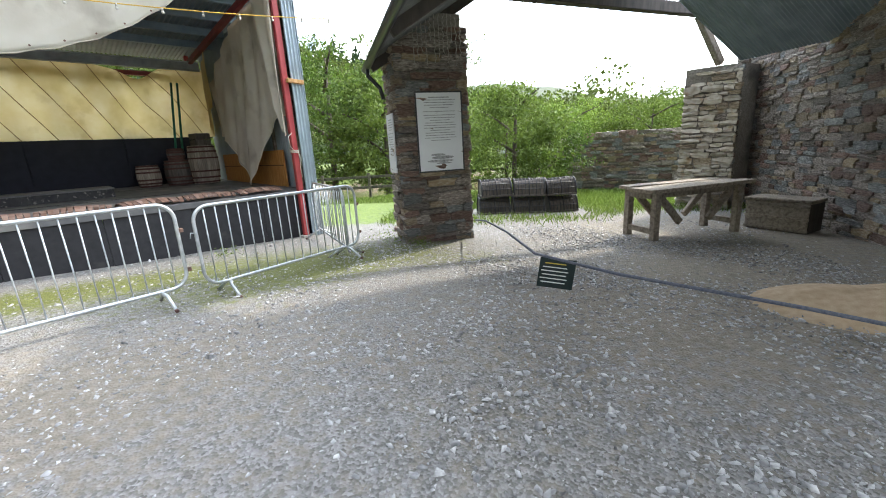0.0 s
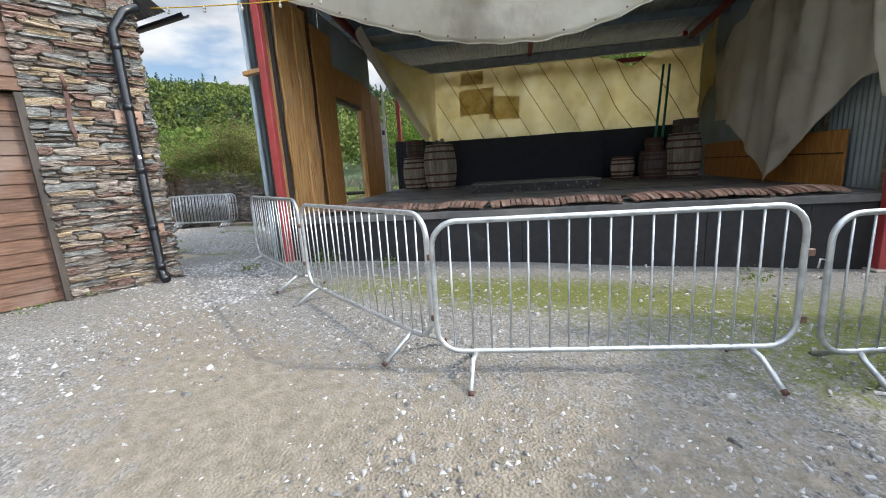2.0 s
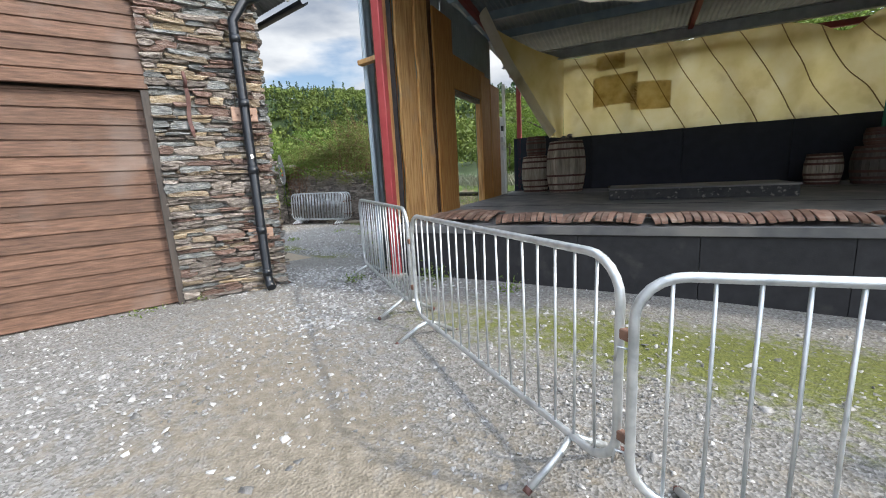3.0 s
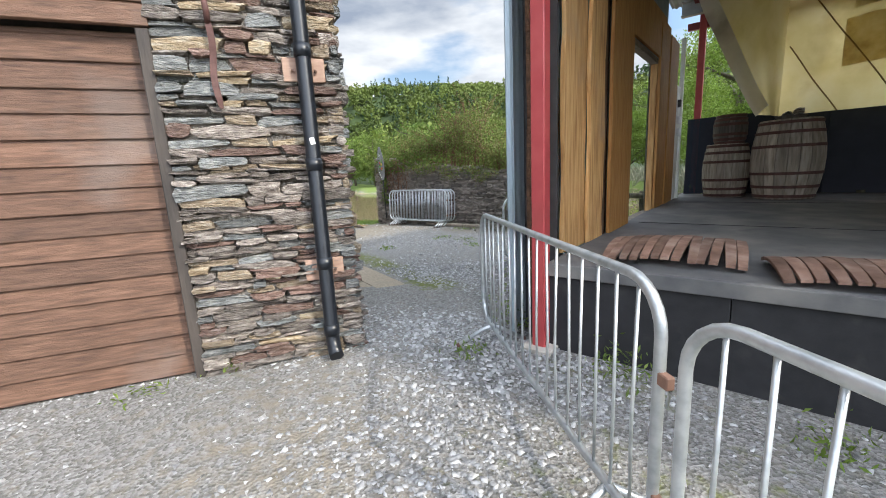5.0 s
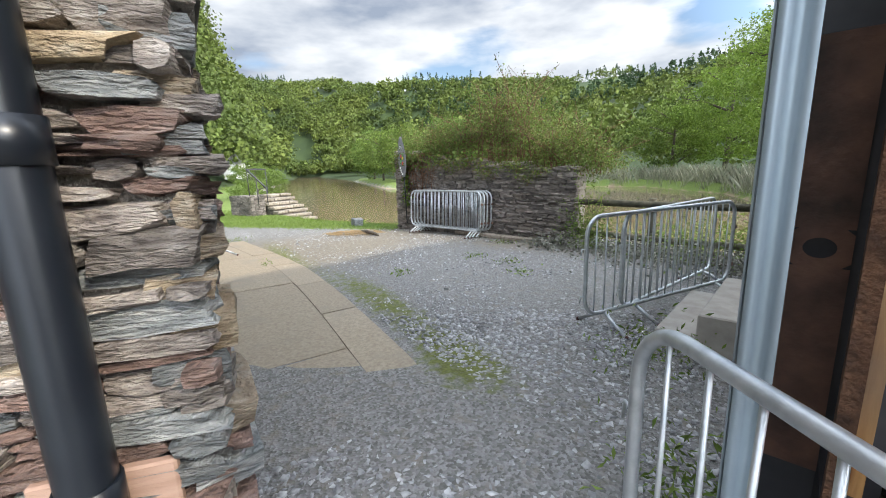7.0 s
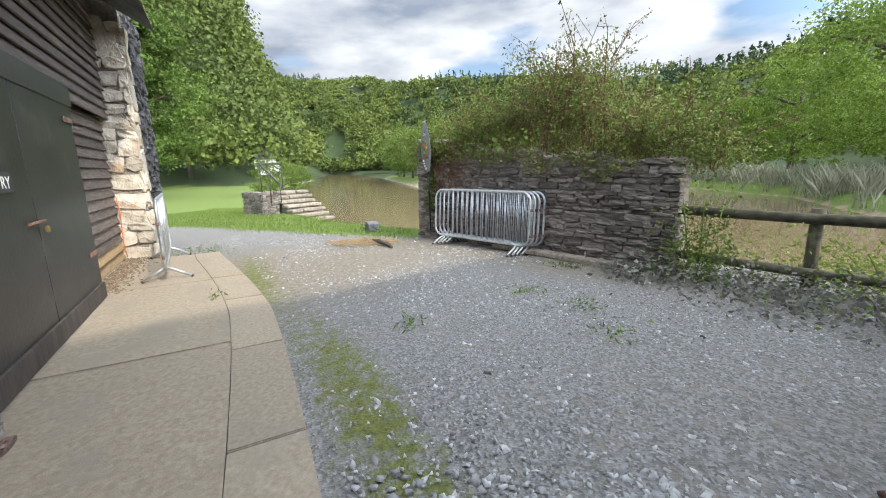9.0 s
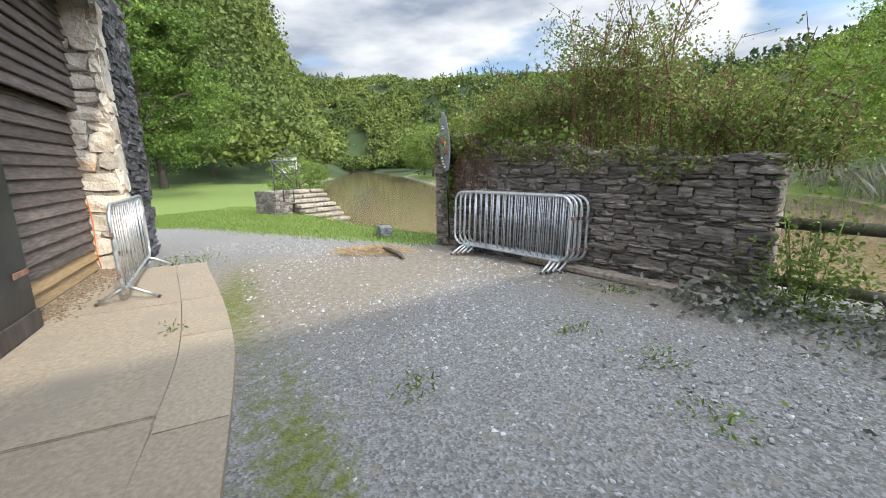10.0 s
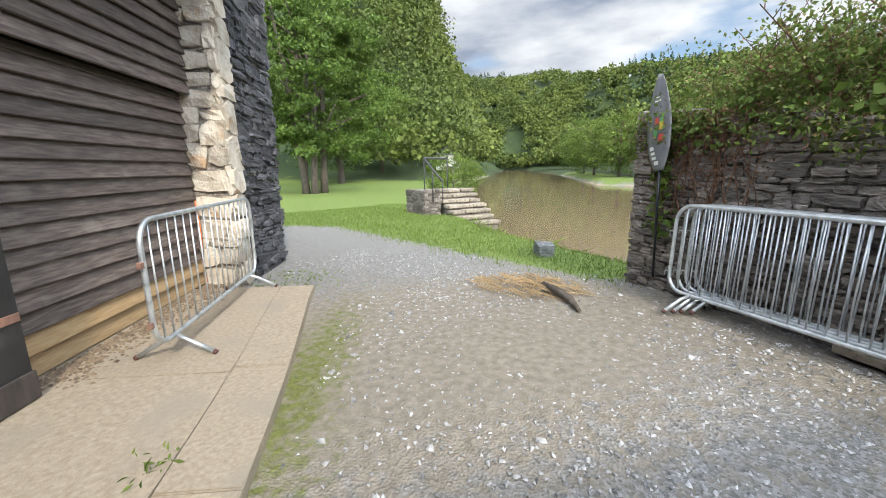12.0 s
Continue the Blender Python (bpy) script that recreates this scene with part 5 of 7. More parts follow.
bm.faces.new(ringv[-1])
part("dish", bm, OAKDARK, bowl)
for k in range(7):
    ob = new("pebble", PIERSTONES[1 if k % 2 else 0])
    ob.parent = bowl
    ob.matrix_local = Matrix.LocRotScale((0.09 * math.cos(k * 2.1), 0.09 * math.sin(k * 2.1), 0.09 + 0.05 * (k == 6)), Euler((k, k * 2, k * 3)), (0.11, 0.09, 0.08))
crate = st_thing("wooden_crate", on_stage(7.62, 5.1, dz(5.1) + 1.03, 12), "small dark wooden crate on a barrel", "crate")
for k in range(4):
    for j in range(2):
        bm = bmesh.new()
        a = k * 90
        c = pose(0, 0, 0, 0, 0, a) @ Vector((0.19, 0, 0.09 + 0.17 * j))
        box(bm, c, (0.018, 0.39, 0.15), (0, 0, a), 0.003)
        part("slat", bm, OAKDARK, crate)
for k in range(2):
    pole = st_thing("green_pole", STAGE, "long green painted pole leaning at the back of the stage", "pole", "leaning green poles")
    bm = bmesh.new()
    tube(bm, [(7.02 + 0.16 * k, 5.32, SF + 0.95), (7.42 + 0.15 * k, 6.15, 3.75)], 0.03, 10)
    part("shaft", bm, GREEN, pole)
    bm = bmesh.new()
    tube(bm, [(7.0 + 0.16 * k, 5.28, SF + 0.83), (7.03 + 0.16 * k, 5.34, SF + 1.0)], 0.038, 10)
    part("ferrule", bm, OAKDARK, pole)
SPLASHED = mat("paint_splashed_black_ply", [(0.02, 0.02, 0.022), (0.045, 0.044, 0.042)], 9, 0.75, 0.2, 60, vary=0.1, stain=(0.34, 0.32, 0.28), stain_scale=16, stain_lo=0.6)
plat = st_thing("stage_platform", on_stage(3.95, 3.75, dz(3.75) - 0.008), "low grey wooden platform on the stage deck", "platform")
bm = bmesh.new()
box(bm, (0, 0, 0.185), (2.75, 1.2, 0.03), bev=0.006)
part("top", bm, DECK, plat)
for cx, cy, sx, sy in ((0, -0.58, 2.7, 0.03), (0, 0.58, 2.7, 0.03), (-1.34, 0, 0.03, 1.15), (1.34, 0, 0.03, 1.15)):
    bm = bmesh.new()
    box(bm, (cx, cy, 0.085), (sx, sy, 0.17), bev=0.003)
    part("side", bm, SPLASHED, plat)


# mats of curved barrel staves along the front edge
def stave_mat(x, y, n, rz, tilt, length=0.62, w=0.075):
    mt = st_thing("stave_mat", on_stage(x, y, dz(y) + 0.005, rz), "mat of old red-brown curved barrel staves on the stage edge", "stave mat", "stave mats along the stage edge")
    for k in range(n):
        bm = bmesh.new()
        L = length * rng.uniform(0.92, 1.05)
        rows = []
        for i in range(7):
            t = i / 6
            yy = (t - 0.5) * L
            zz = 0.055 * (1 - (2 * t - 1) ** 2) + 0.01
            ww = w * (0.36 + 0.12 * math.sin(math.pi * t))
            rows.append([bm.verts.new((dx, yy, zz + dz)) for dx, dz in ((-ww, 0), (ww, 0), (ww, 0.02), (-ww, 0.02))])
        for i in range(6):
            for j in range(4):
                bm.faces.new((rows[i][j], rows[i][(j + 1) % 4], rows[i + 1][(j + 1) % 4], rows[i + 1][j]))
        bm.faces.new(rows[0][::-1])
        bm.faces.new(rows[-1])
        bmesh.ops.recalc_face_normals(bm, faces=bm.faces[:])
        ob = part("stave", bm, STAVE, mt)
        ob.matrix_local = pose((k - n / 2 + 0.5) * w, rng.uniform(-0.025, 0.025), 0.03 * math.sin(math.pi * (k + 0.5) / n) + rng.uniform(0, 0.006), 0, tilt * (k - n / 2) / n, rng.uniform(-3, 3))


stave_mat(0.74, 0.78, 13, 4, 12, 1.05, 0.072)
stave_mat(1.75, 0.42, 11, 8, 10)
stave_mat(2.65, 0.40, 12, -5, 14)
stave_mat(3.60, 0.38, 12, 4, 10)
stave_mat(4.55, 0.40, 12, -4, 14)
stave_mat(5.50, 0.42, 11, 6, 10)
stave_mat(6.40, 0.40, 12, -3, 12)
stave_mat(7.30, 0.42, 11, 5, 10)

# string of festoon bulbs along the front
fes = st_thing("festoon_lights", STAGE, "yellow cable with small frosted festoon bulbs along the stage front", "string lights")
bm = bmesh.new()


def fes_at(s):
    x = -1.4 + 10.6 * s
    return (x, -0.42, 3.68 + 0.011 * (x - 3) ** 2)


tube(bm, [fes_at(i / 40) for i in range(41)], 0.008, 6)
part("cable", bm, CABLEYEL, fes)
for k in range(19):
    x, y, z = fes_at((k + 0.5) / 19)
    bm = bmesh.new()
    tube(bm, [(x, y, z), (x, y, z - 0.04)], 0.014, 8)
    cap = part("socket", bm, CORD, fes)
    bm = bmesh.new()
    bmesh.ops.create_uvsphere(bm, u_segments=12, v_segments=8, radius=0.022, matrix=Matrix.Translation((x, y, z - 0.058)))
    for f in bm.faces:
        f.smooth = True
    part("bulb", bm, BULB, cap)

# steps up to the side doorway
steps = st_thing("concrete_steps", on_stage(-0.25, 3.15, 0.02), "pale concrete steps up to the side doorway of the stage", "steps")
for k in range(3):
    bm = bmesh.new()
    h = 0.60 - 0.19 * k
    box(bm, (-0.20 - 0.30 * k, 0, h / 2), (0.31, 1.35, h), bev=0.012)
    part("step", bm, STEPCONC, steps)

# ---- crowd barriers ----
def barrier(m, label, group="steel crowd barriers"):
    b = thing("crowd_barrier", m, label, "barrier", group)
    L, H, z0, cr = 2.32, 1.10, 0.18, 0.17
    pts = []
    for cx, cz, a0 in ((L / 2 - cr, H - cr, 0), (-L / 2 + cr, H - cr, 90), (-L / 2 + cr, z0 + cr, 180), (L / 2 - cr, z0 + cr, 270)):
        for k in range(7):
            a = radians(a0 + 15 * k)
            pts.append((cx + cr * math.cos(a), 0, cz + cr * math.sin(a)))
    bm = bmesh.new()
    tube(bm, pts, 0.0195, 12, closed=True)
    part("frame", bm, GALV, b)
    nb = 17
    for k in range(nb):
        x = -L / 2 + 0.12 + (L - 0.24) * k / (nb - 1)
        e = max(0.0, cr - (L / 2 - abs(x)))
        d = cr - math.sqrt(max(0, cr * cr - e * e)) if e > 0 else 0
        bm = bmesh.new()
        wob = 0.006 * math.sin(k * 2.7)
        tube(bm, [(x, 0, z0 + d), (x + wob, wob, 0.55), (x, 0, H - d)], 0.0075, 6)
        part("bar", bm, GALV, b)
    for sx in (-1, 1):
        for sy in (-1, 1):
            bm = bmesh.new()
            tube(bm, [(sx * (L / 2 - 0.27), 0, z0 - 0.005), (sx * (L / 2 - 0.27) + 0.03 * sx, sy * 0.08, z0 - 0.04), (sx * (L / 2 - 0.23), sy * 0.29, 0.018)], 0.018, 8)
            leg = part("foot", bm, GALV, b)
            bm = bmesh.new()
            tube(bm, [(sx * (L / 2 - 0.2315), sy * 0.275, 0.028), (sx * (L / 2 - 0.229), sy * 0.298, 0.012)], 0.0195, 8)
            part("foot_tip", bm, HOOP, leg)
    for z in (0.36, 0.80):
        bm = bmesh.new()
        box(bm, (L / 2 + 0.03, 0, z), (0.05, 0.03, 0.045), bev=0.004)
        part("eye", bm, RUST, b)
        bm = bmesh.new()
        tube(bm, [(-L / 2 - 0.01, 0, z + 0.01), (-L / 2 - 0.055, 0, z + 0.02), (-L / 2 - 0.065, 0, z - 0.04)], 0.006, 6)
        part("hook", bm, GALV, b)
    return b


plain = "galvanised steel crowd barrier with thin upright bars standing on gravel"
bar0 = barrier(pose(-3.89, 3.29, gz(-3.89, 3.29), 0, 0, 51.5), "galvanised crowd barrier with a dented top rail before the stage")


def at_barrier(x, y, rz, lean=0.0, label=plain, dz=0.0):
    return tagged(copy_thing(bar0, pose(x, y, gz(x, y) + dz, lean, 0, rz)), label, "barrier", "steel crowd barriers")


row = "galvanised crowd barrier linked into the row before the stage"
at_barrier(-5.85, 2.262, 6.5, label=row)
at_barrier(-8.26, 2.036, 4.0, label=row)
at_barrier(-2.44, 5.33, 56, label=row)
at_barrier(-2.55, 7.15, 122, label=row)
stack = "galvanised crowd barrier stacked with others against the river wall"
for k, (dx, off) in enumerate(((0.0, 0.0), (0.03, 0.09), (0.06, 0.17), (0.11, 0.25))):
    c = P2(P2((-18.45, 1.45), RWD, dx), RN, -off)
    at_barrier(c[0], c[1], 48.0, lean=-3, label=stack)
at_barrier(-12.45, 3.75, 117, label="galvanised crowd barrier standing by the stage steps")
at_barrier(-12.85, 4.05, 128, label="galvanised crowd barrier standing by the river fence")
at_barrier(-16.66, -3.36, 36.5, label="galvanised crowd barrier standing on the concrete apron", dz=0.085)

# white post and switch box at the back of the side wall
sw = st_thing("switch_board", on_stage(0.02, 5.4, dz(5.4)), "white painted upright with switch boxes beside the barrels", "switch box")
bm = bmesh.new()
box(bm, (-0.02, 0.10, 1.35), (0.06, 0.09, 2.7), bev=0.004)
part("upright", bm, WHITEPAINT, sw)
bm = bmesh.new()
box(bm, (-0.03, -0.12, 0.95), (0.02, 0.28, 1.9), bev=0.003)
part("panel", bm, WHITEPAINT, sw)
for z, y in ((1.15, -0.16), (1.15, -0.05), (1.35, -0.16), (1.35, -0.05), (1.62, -0.15)):
    bm = bmesh.new()
    box(bm, (0.0, y, z), (0.05, 0.085, 0.12), bev=0.006)
    part("switch_box", bm, WHITE if z < 1.5 else INK, sw)

# ---- the open shed with its pillar ----
PF = Vector((0.92, 0.39, 0)).normalized()          # along the pillar's front
PB = Vector((-PF.y, PF.x, 0))                      # towards its back
PL0 = Vector((-1.16, 7.22, 0))
pw, pd, ph = 1.28, 0.80, 3.45
poly = [PL0 + PF * 0.05 + PB * 0.05, PL0 + PF * (pw - 0.05) + PB * 0.05, PL0 + PF * (pw - 0.05) + PB * pd, PL0 + PF * 0.05 + PB * pd]
pillar = wall_block("wall_shed_pillar", [(p.x, p.y) for p in poly], -0.5, ph + 0.25, MORTAR, "rough rubble-stone pillar at the corner of the open shed")
p = PL0
rubble(pillar, (p.x, p.y, 0), (PF.x, PF.y), pw, flat(ph), (0.06, 0.17), (0.18, 0.5), 0.16, PIERSTONES, limit=110, base=flat(-0.25), proud=0.04, rag=0.02)
p = PL0 + PB * pd
rubble(pillar, (p.x, p.y, 0), (-PB.x, -PB.y), pd, flat(ph - 0.3), (0.06, 0.17), (0.18, 0.45), 0.16, PIERSTONES, limit=80, base=flat(-0.25), proud=0.04, rag=0.02)
p = PL0 + PF * pw
rubble(pillar, (p.x, p.y, 0), (PB.x, PB.y), pd, flat(ph), (0.08, 0.17), (0.2, 0.45), 0.16, PIERSTONES, limit=40, base=flat(-0.25), proud=0.04, rag=0.02)

# long side wall and the stub at its far end
shed_wall = wall_block("wall_shed_side", [(5.75, 3.0), (6.35, 3.0), (8.55, 12.9), (7.96, 12.9)], -0.9, 4.3, MORTAR, "rough rubble-stone side wall of the open shed")
rubble(shed_wall, (7.88, 12.5, 0), (-0.219, -0.976), 9.7, flat(4.2), (0.07, 0.17), (0.2, 0.5), 0.16, PIERSTONES, limit=150, base=flat(-0.6), proud=0.04, near=4.5)
stub = wall_block("wall_shed_stub", [(5.98, 12.16), (6.96, 11.44), (8.0, 12.1), (7.0, 12.9)], -0.9, 3.15, MORTAR, "stub of pale rubble wall with a stepped top")
rubble(stub, (5.95, 12.15, 0), (0.80, -0.58), 1.28, lambda s: 3.0 if s > 0.45 else 2.75, (0.07, 0.18), (0.16, 0.45), 0.2, QUOINSTONES + [PIERSTONES[0], PIERSTONES[5]], limit=140, base=flat(-0.6), proud=0.03)
rubble(stub, (6.97, 11.42, 0), (0.64, 0.77), 1.0, flat(3.25), (0.08, 0.18), (0.2, 0.45), 0.16, PIERSTONES, limit=40, base=flat(-0.6), proud=0.03)

# roof over the shed: two slopes of sheet, a tie beam, knee braces, a gutter on the pillar side
EV = Vector((0.33, -0.944, 0))                     # along the eaves, towards the walk
E0 = Vector((-1.62, 7.5, 2.98))
up_slope = Vector((0.944, 0.33, 0.62)).normalized()
shed_roof = thing("roof_shed", Matrix.Translation((0, 0, 0)), "grey sheeted roof of the open shed on dark timbers", "roof", kind="structure")
corrugated("roof_sheet", E0 - EV * 0.35, EV, up_slope, 9.0, 5.2, GREYCORR, shed_roof)
down = Vector((0.944, 0.33, -0.62)).normalized()
rid = E0 - EV * 0.35 + up_slope * 5.2
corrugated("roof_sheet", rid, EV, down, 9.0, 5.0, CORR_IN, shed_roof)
bm = bmesh.new()
half_gutter(bm, E0 - EV * 0.2 + Vector((-0.06, 0, -0.05)), E0 + EV * 8.0 + Vector((-0.06, 0, -0.05)), 0.07)
part("gutter", bm, BLACKPIPE, shed_roof)
bm = bmesh.new()
g = E0 + EV * 0.15
tube(bm, [g + Vector((-0.06, 0, -0.1)), g + Vector((-0.06, 0, -0.22)), g + Vector((0.12, 0.02, -0.42)), g + Vector((0.16, 0.03, -0.6))], 0.035, 10)
part("gutter_spout", bm, BLACKPIPE, shed_roof)
a, b = PL0 + PF * 0.4 + PB * 0.5 + Vector((0, 0, ph + 0.65)), Vector((6.6, 11.7, 4.15))
bm = bmesh.new()
d = b - a
box(bm, (a + b) / 2 + Vector((0, 0, 0.2)), (d.length, 0.2, 0.24), (0, -math.degrees(math.asin(d.z / d.length)), math.degrees(math.atan2(d.y, d.x))), 0.01)
part("tie_beam", bm, FRAMEWOOD, shed_roof)
bm = bmesh.new()
f = d.normalized()
m0, m1 = b - f * 1.0 + Vector((0, 0, 0.1)), b - f * 0.05 - Vector((0, 0, 0.95))
dd_ = m1 - m0
box(bm, (m0 + m1) / 2, (dd_.length, 0.16, 0.18), (0, -math.degrees(math.asin(dd_.z / dd_.length)), math.degrees(math.atan2(dd_.y, dd_.x))), 0.01)
part("knee_brace", bm, GREYWOOD, shed_roof)
for k in range(4):
    q0 = E0 + EV * (0.1 + 2.2 * k) + Vector((0, 0, -0.09))
    q1 = q0 + up_slope * 5.0
    dv = q1 - q0
    bm = bmesh.new()
    box(bm, (q0 + q1) / 2, (dv.length, 0.09, 0.16), (0, -math.degrees(math.asin(dv.z / dv.length)), math.degrees(math.atan2(dv.y, dv.x))), 0.008)
    part("rafter", bm, FRAMEWOOD, shed_roof)

# printed panels on the pillar
def panel(name, o, along, w, h, lines, label, engraving=False):
    al = Vector(along).normalized()
    pn = thing(name, pose(o.x, o.y, o.z, 0, 0, math.degrees(math.atan2(al.y, al.x))), label, "sign")
    bm = bmesh.new()
    box(bm, (w / 2, 0, h / 2), (w, 0.018, h), bev=0.004)
    part("board", bm, WHITE, pn)
    for cx, cz, sx, sz in ((w / 2, 0.012, w, 0.024), (w / 2, h - 0.012, w, 0.024), (0.012, h / 2, 0.024, h - 0.05), (w - 0.012, h / 2, 0.024, h - 0.05)):
        bm = bmesh.new()
        box(bm, (cx, -0.006, cz), (sx, 0.018, sz), bev=0.003)
        part("border", bm, INK if engraving else WHITE, pn)
    z = h - 0.10
    for k in range(lines):
        ww = w * (0.72 if k % 4 else 0.45)
        if k in (5, 6):
            z -= 0.02
        bm = bmesh.new()
        box(bm, (w / 2, -0.0105, z), (ww * rng.uniform(0.86, 1.0), 0.002, 0.011 if k else 0.018))
        part("text_line", bm, GREYINK, pn)
        z -= 0.042
    if engraving:
        for cx, cz, sx, sz in ((0.45, 0.19, 0.50, 0.05), (0.5, 0.25, 0.42, 0.06), (0.40, 0.30, 0.28, 0.04), (0.52, 0.15, 0.30, 0.03)):
            bm = bmesh.new()
            bmesh.ops.create_circle(bm, cap_ends=True, radius=0.5, segments=14, matrix=pose(w * cx / 0.95, -0.0105 - 0.0005 * cz, cz, 90) @ Matrix.Diagonal((sx, sz, 1, 1)))
            part("engraving", bm, GREYINK, pn)
    return pn


o = PL0 + PF * 0.30 - PB * 0.055 + Vector((0, 0, 1.10))
panel("information_panel", o, PF, 0.86, 1.36, 17, "white printed information panel with a grey engraving on the pillar", True)
o = PL0 + PB * 0.62 - PF * 0.055 + Vector((0, 0, 1.12))
panel("notice_board", o, -PB, 0.50, 1.02, 14, "white printed notice on the side of the pillar")

# icicle lights at the top of the pillar
ic = thing("icicle_lights", Matrix.Translation(PL0 + Vector((0, 0, 2.6))), "clear plastic icicle light strings hanging over the pillar", "string lights")
for k in range(13):
    bm = bmesh.new()
    p0 = PF * (0.25 + 0.075 * k) - PB * 0.12 + Vector((0, 0, 1.05 - 0.02 * (k % 3)))
    ln = 0.35 + 0.45 * abs(math.sin(k * 1.9))
    tube(bm, [p0 + Vector((0.015 * math.sin(3 * j + k), 0.012 * math.cos(2 * j), -ln * j / 8)) for j in range(9)], 0.006, 5)
    part("string", bm, CORD, ic)
    for j in range(1, 9):
        bm = bmesh.new()
        bmesh.ops.create_icosphere(bm, subdivisions=1, radius=0.014, matrix=Matrix.Translation(p0 + Vector((0.015 * math.sin(3 * j + k), 0.012 * math.cos(2 * j) - 0.01, -ln * j / 8))) @ Matrix.Diagonal((0.7, 0.7, 1.4, 1)))
        part("lamp", bm, ICE, ic)

# workbench
wb = thing("workbench", pose(4.05, 8.0, gz(4, 8), 0, 0, 20), "heavy weathered timber workbench with splayed braces in the shed", "workbench")
for k in range(3):
    bm = bmesh.new()
    box(bm, (0.02 * k, -0.32 + 0.32 * k, 0.93 + 0.012 * (k != 1)), (2.35 - 0.05 * k, 0.30, 0.065), (0, 0.4 * (k - 1), 0), 0.008)
    part("top_plank", bm, GREYWOOD, wb)
for sx in (-0.95, 0.95):
    for sy in (-0.33, 0.33):
        bm = bmesh.new()
        box(bm, (sx, sy, 0.45), (0.12, 0.12, 0.92), bev=0.008)
        part("leg", bm, GREYWOOD, wb)
    bm = bmesh.new()
    box(bm, (sx, 0, 0.20), (0.08, 0.62, 0.10), bev=0.006)
    part("stretcher", bm, GREYWOOD, wb)
    for s2 in (-1, 1):
        bm = bmesh.new()
        box(bm, (sx * 0.62, 0.27 * s2, 0.57), (0.74, 0.07, 0.12), (0, 46 if sx < 0 else -46, 0), 0.006)
        part("brace", bm, GREYWOOD, wb)
bm = bmesh.new()
box(bm, (0, 0, 0.84), (2.1, 0.6, 0.10), bev=0.006)
part("apron_rail", bm, GREYWOOD, wb)

ch = thing("wooden_chest", pose(6.15, 8.35, gz(6.15, 8.35), 0, 0, -60), "old brown panelled wooden chest against the shed wall", "chest")
bm = bmesh.new()
box(bm, (0, 0, 0.30), (1.05, 0.52, 0.56), bev=0.01)
part("body", bm, GREYWOOD, ch)
bm = bmesh.new()
box(bm, (0, 0, 0.615), (1.11, 0.57, 0.06), bev=0.012)
part("lid", bm, GREYWOOD, ch)
for z in (0.06, 0.28, 0.52):
    bm = bmesh.new()
    box(bm, (0, -0.268, z), (1.07, 0.02, 0.05), bev=0.004)
    part("rail", bm, GREYWOOD, ch)
bm = bmesh.new()
box(bm, (0.53, 0, 0.3), (0.02, 0.5, 0.54), bev=0.004)
part("end_panel", bm, FRAMEWOOD, ch)

# barrier rope with its hanging card, and a heap of sand
rope = thing("barrier_rope", Matrix.Translation((0.08, 7.55, -0.1)), "grey-blue rope strung low across the shed's open side", "rope")
rp = [Vector((0.10, 7.62, 0.16)), Vector((0.25, 6.5, 0.34)), Vector((0.45, 5.2, 0.43)), Vector((0.62, 3.98, 0.46)), Vector((1.2, 3.35, 0.43)), Vector((2.1, 2.65, 0.40)), Vector((3.2, 1.9, 0.30)), Vector((4.6, 0.9, gz(4.6, 0.9)))]
bm = bmesh.new()
tube(bm, [v - Vector((0.08, 7.55, -0.1)) for v in rp], 0.014, 8)
part("line", bm, ROPE, rope)
card = thing("hanging_card", pose(0.64, 3.93, 0.43, 0, 0, -6), "small dark green notice card hung on the rope", "sign")
bm = bmesh.new()
box(bm, (0.17, 0, -0.16), (0.34, 0.004, 0.30), (0, 8, 0), 0.001)
part("card", bm, TEAL, card)
for k in range(6):
    bm = bmesh.new()
    box(bm, (0.165 - 0.006 * k, -0.0035, -0.06 - 0.038 * k), ((0.2 if k < 1 else 0.26 - 0.03 * (k % 2)), 0.002, 0.010), (0, 8, 0))
    part("text_line", bm, YELLOWINK if k == 0 else WHITEPAINT, card)


def mound(s, t):
    a, r = 2 * math.pi * s, t
    x, y = 3.95 + 1.15 * r * math.cos(a), 4.05 + 0.75 * r * math.sin(a)
    return (x, y, gz(x, y) - 0.02 + 0.26 * (1 - r * r) * (0.8 + 0.3 * math.sin(3 * a) * r) + 0.02 * math.sin(9 * a) * r * (1 - r))


tagged(sheet("sand_heap", mound, 40, 14, SAND), "low heap of damp sand on the shed floor", "sand")


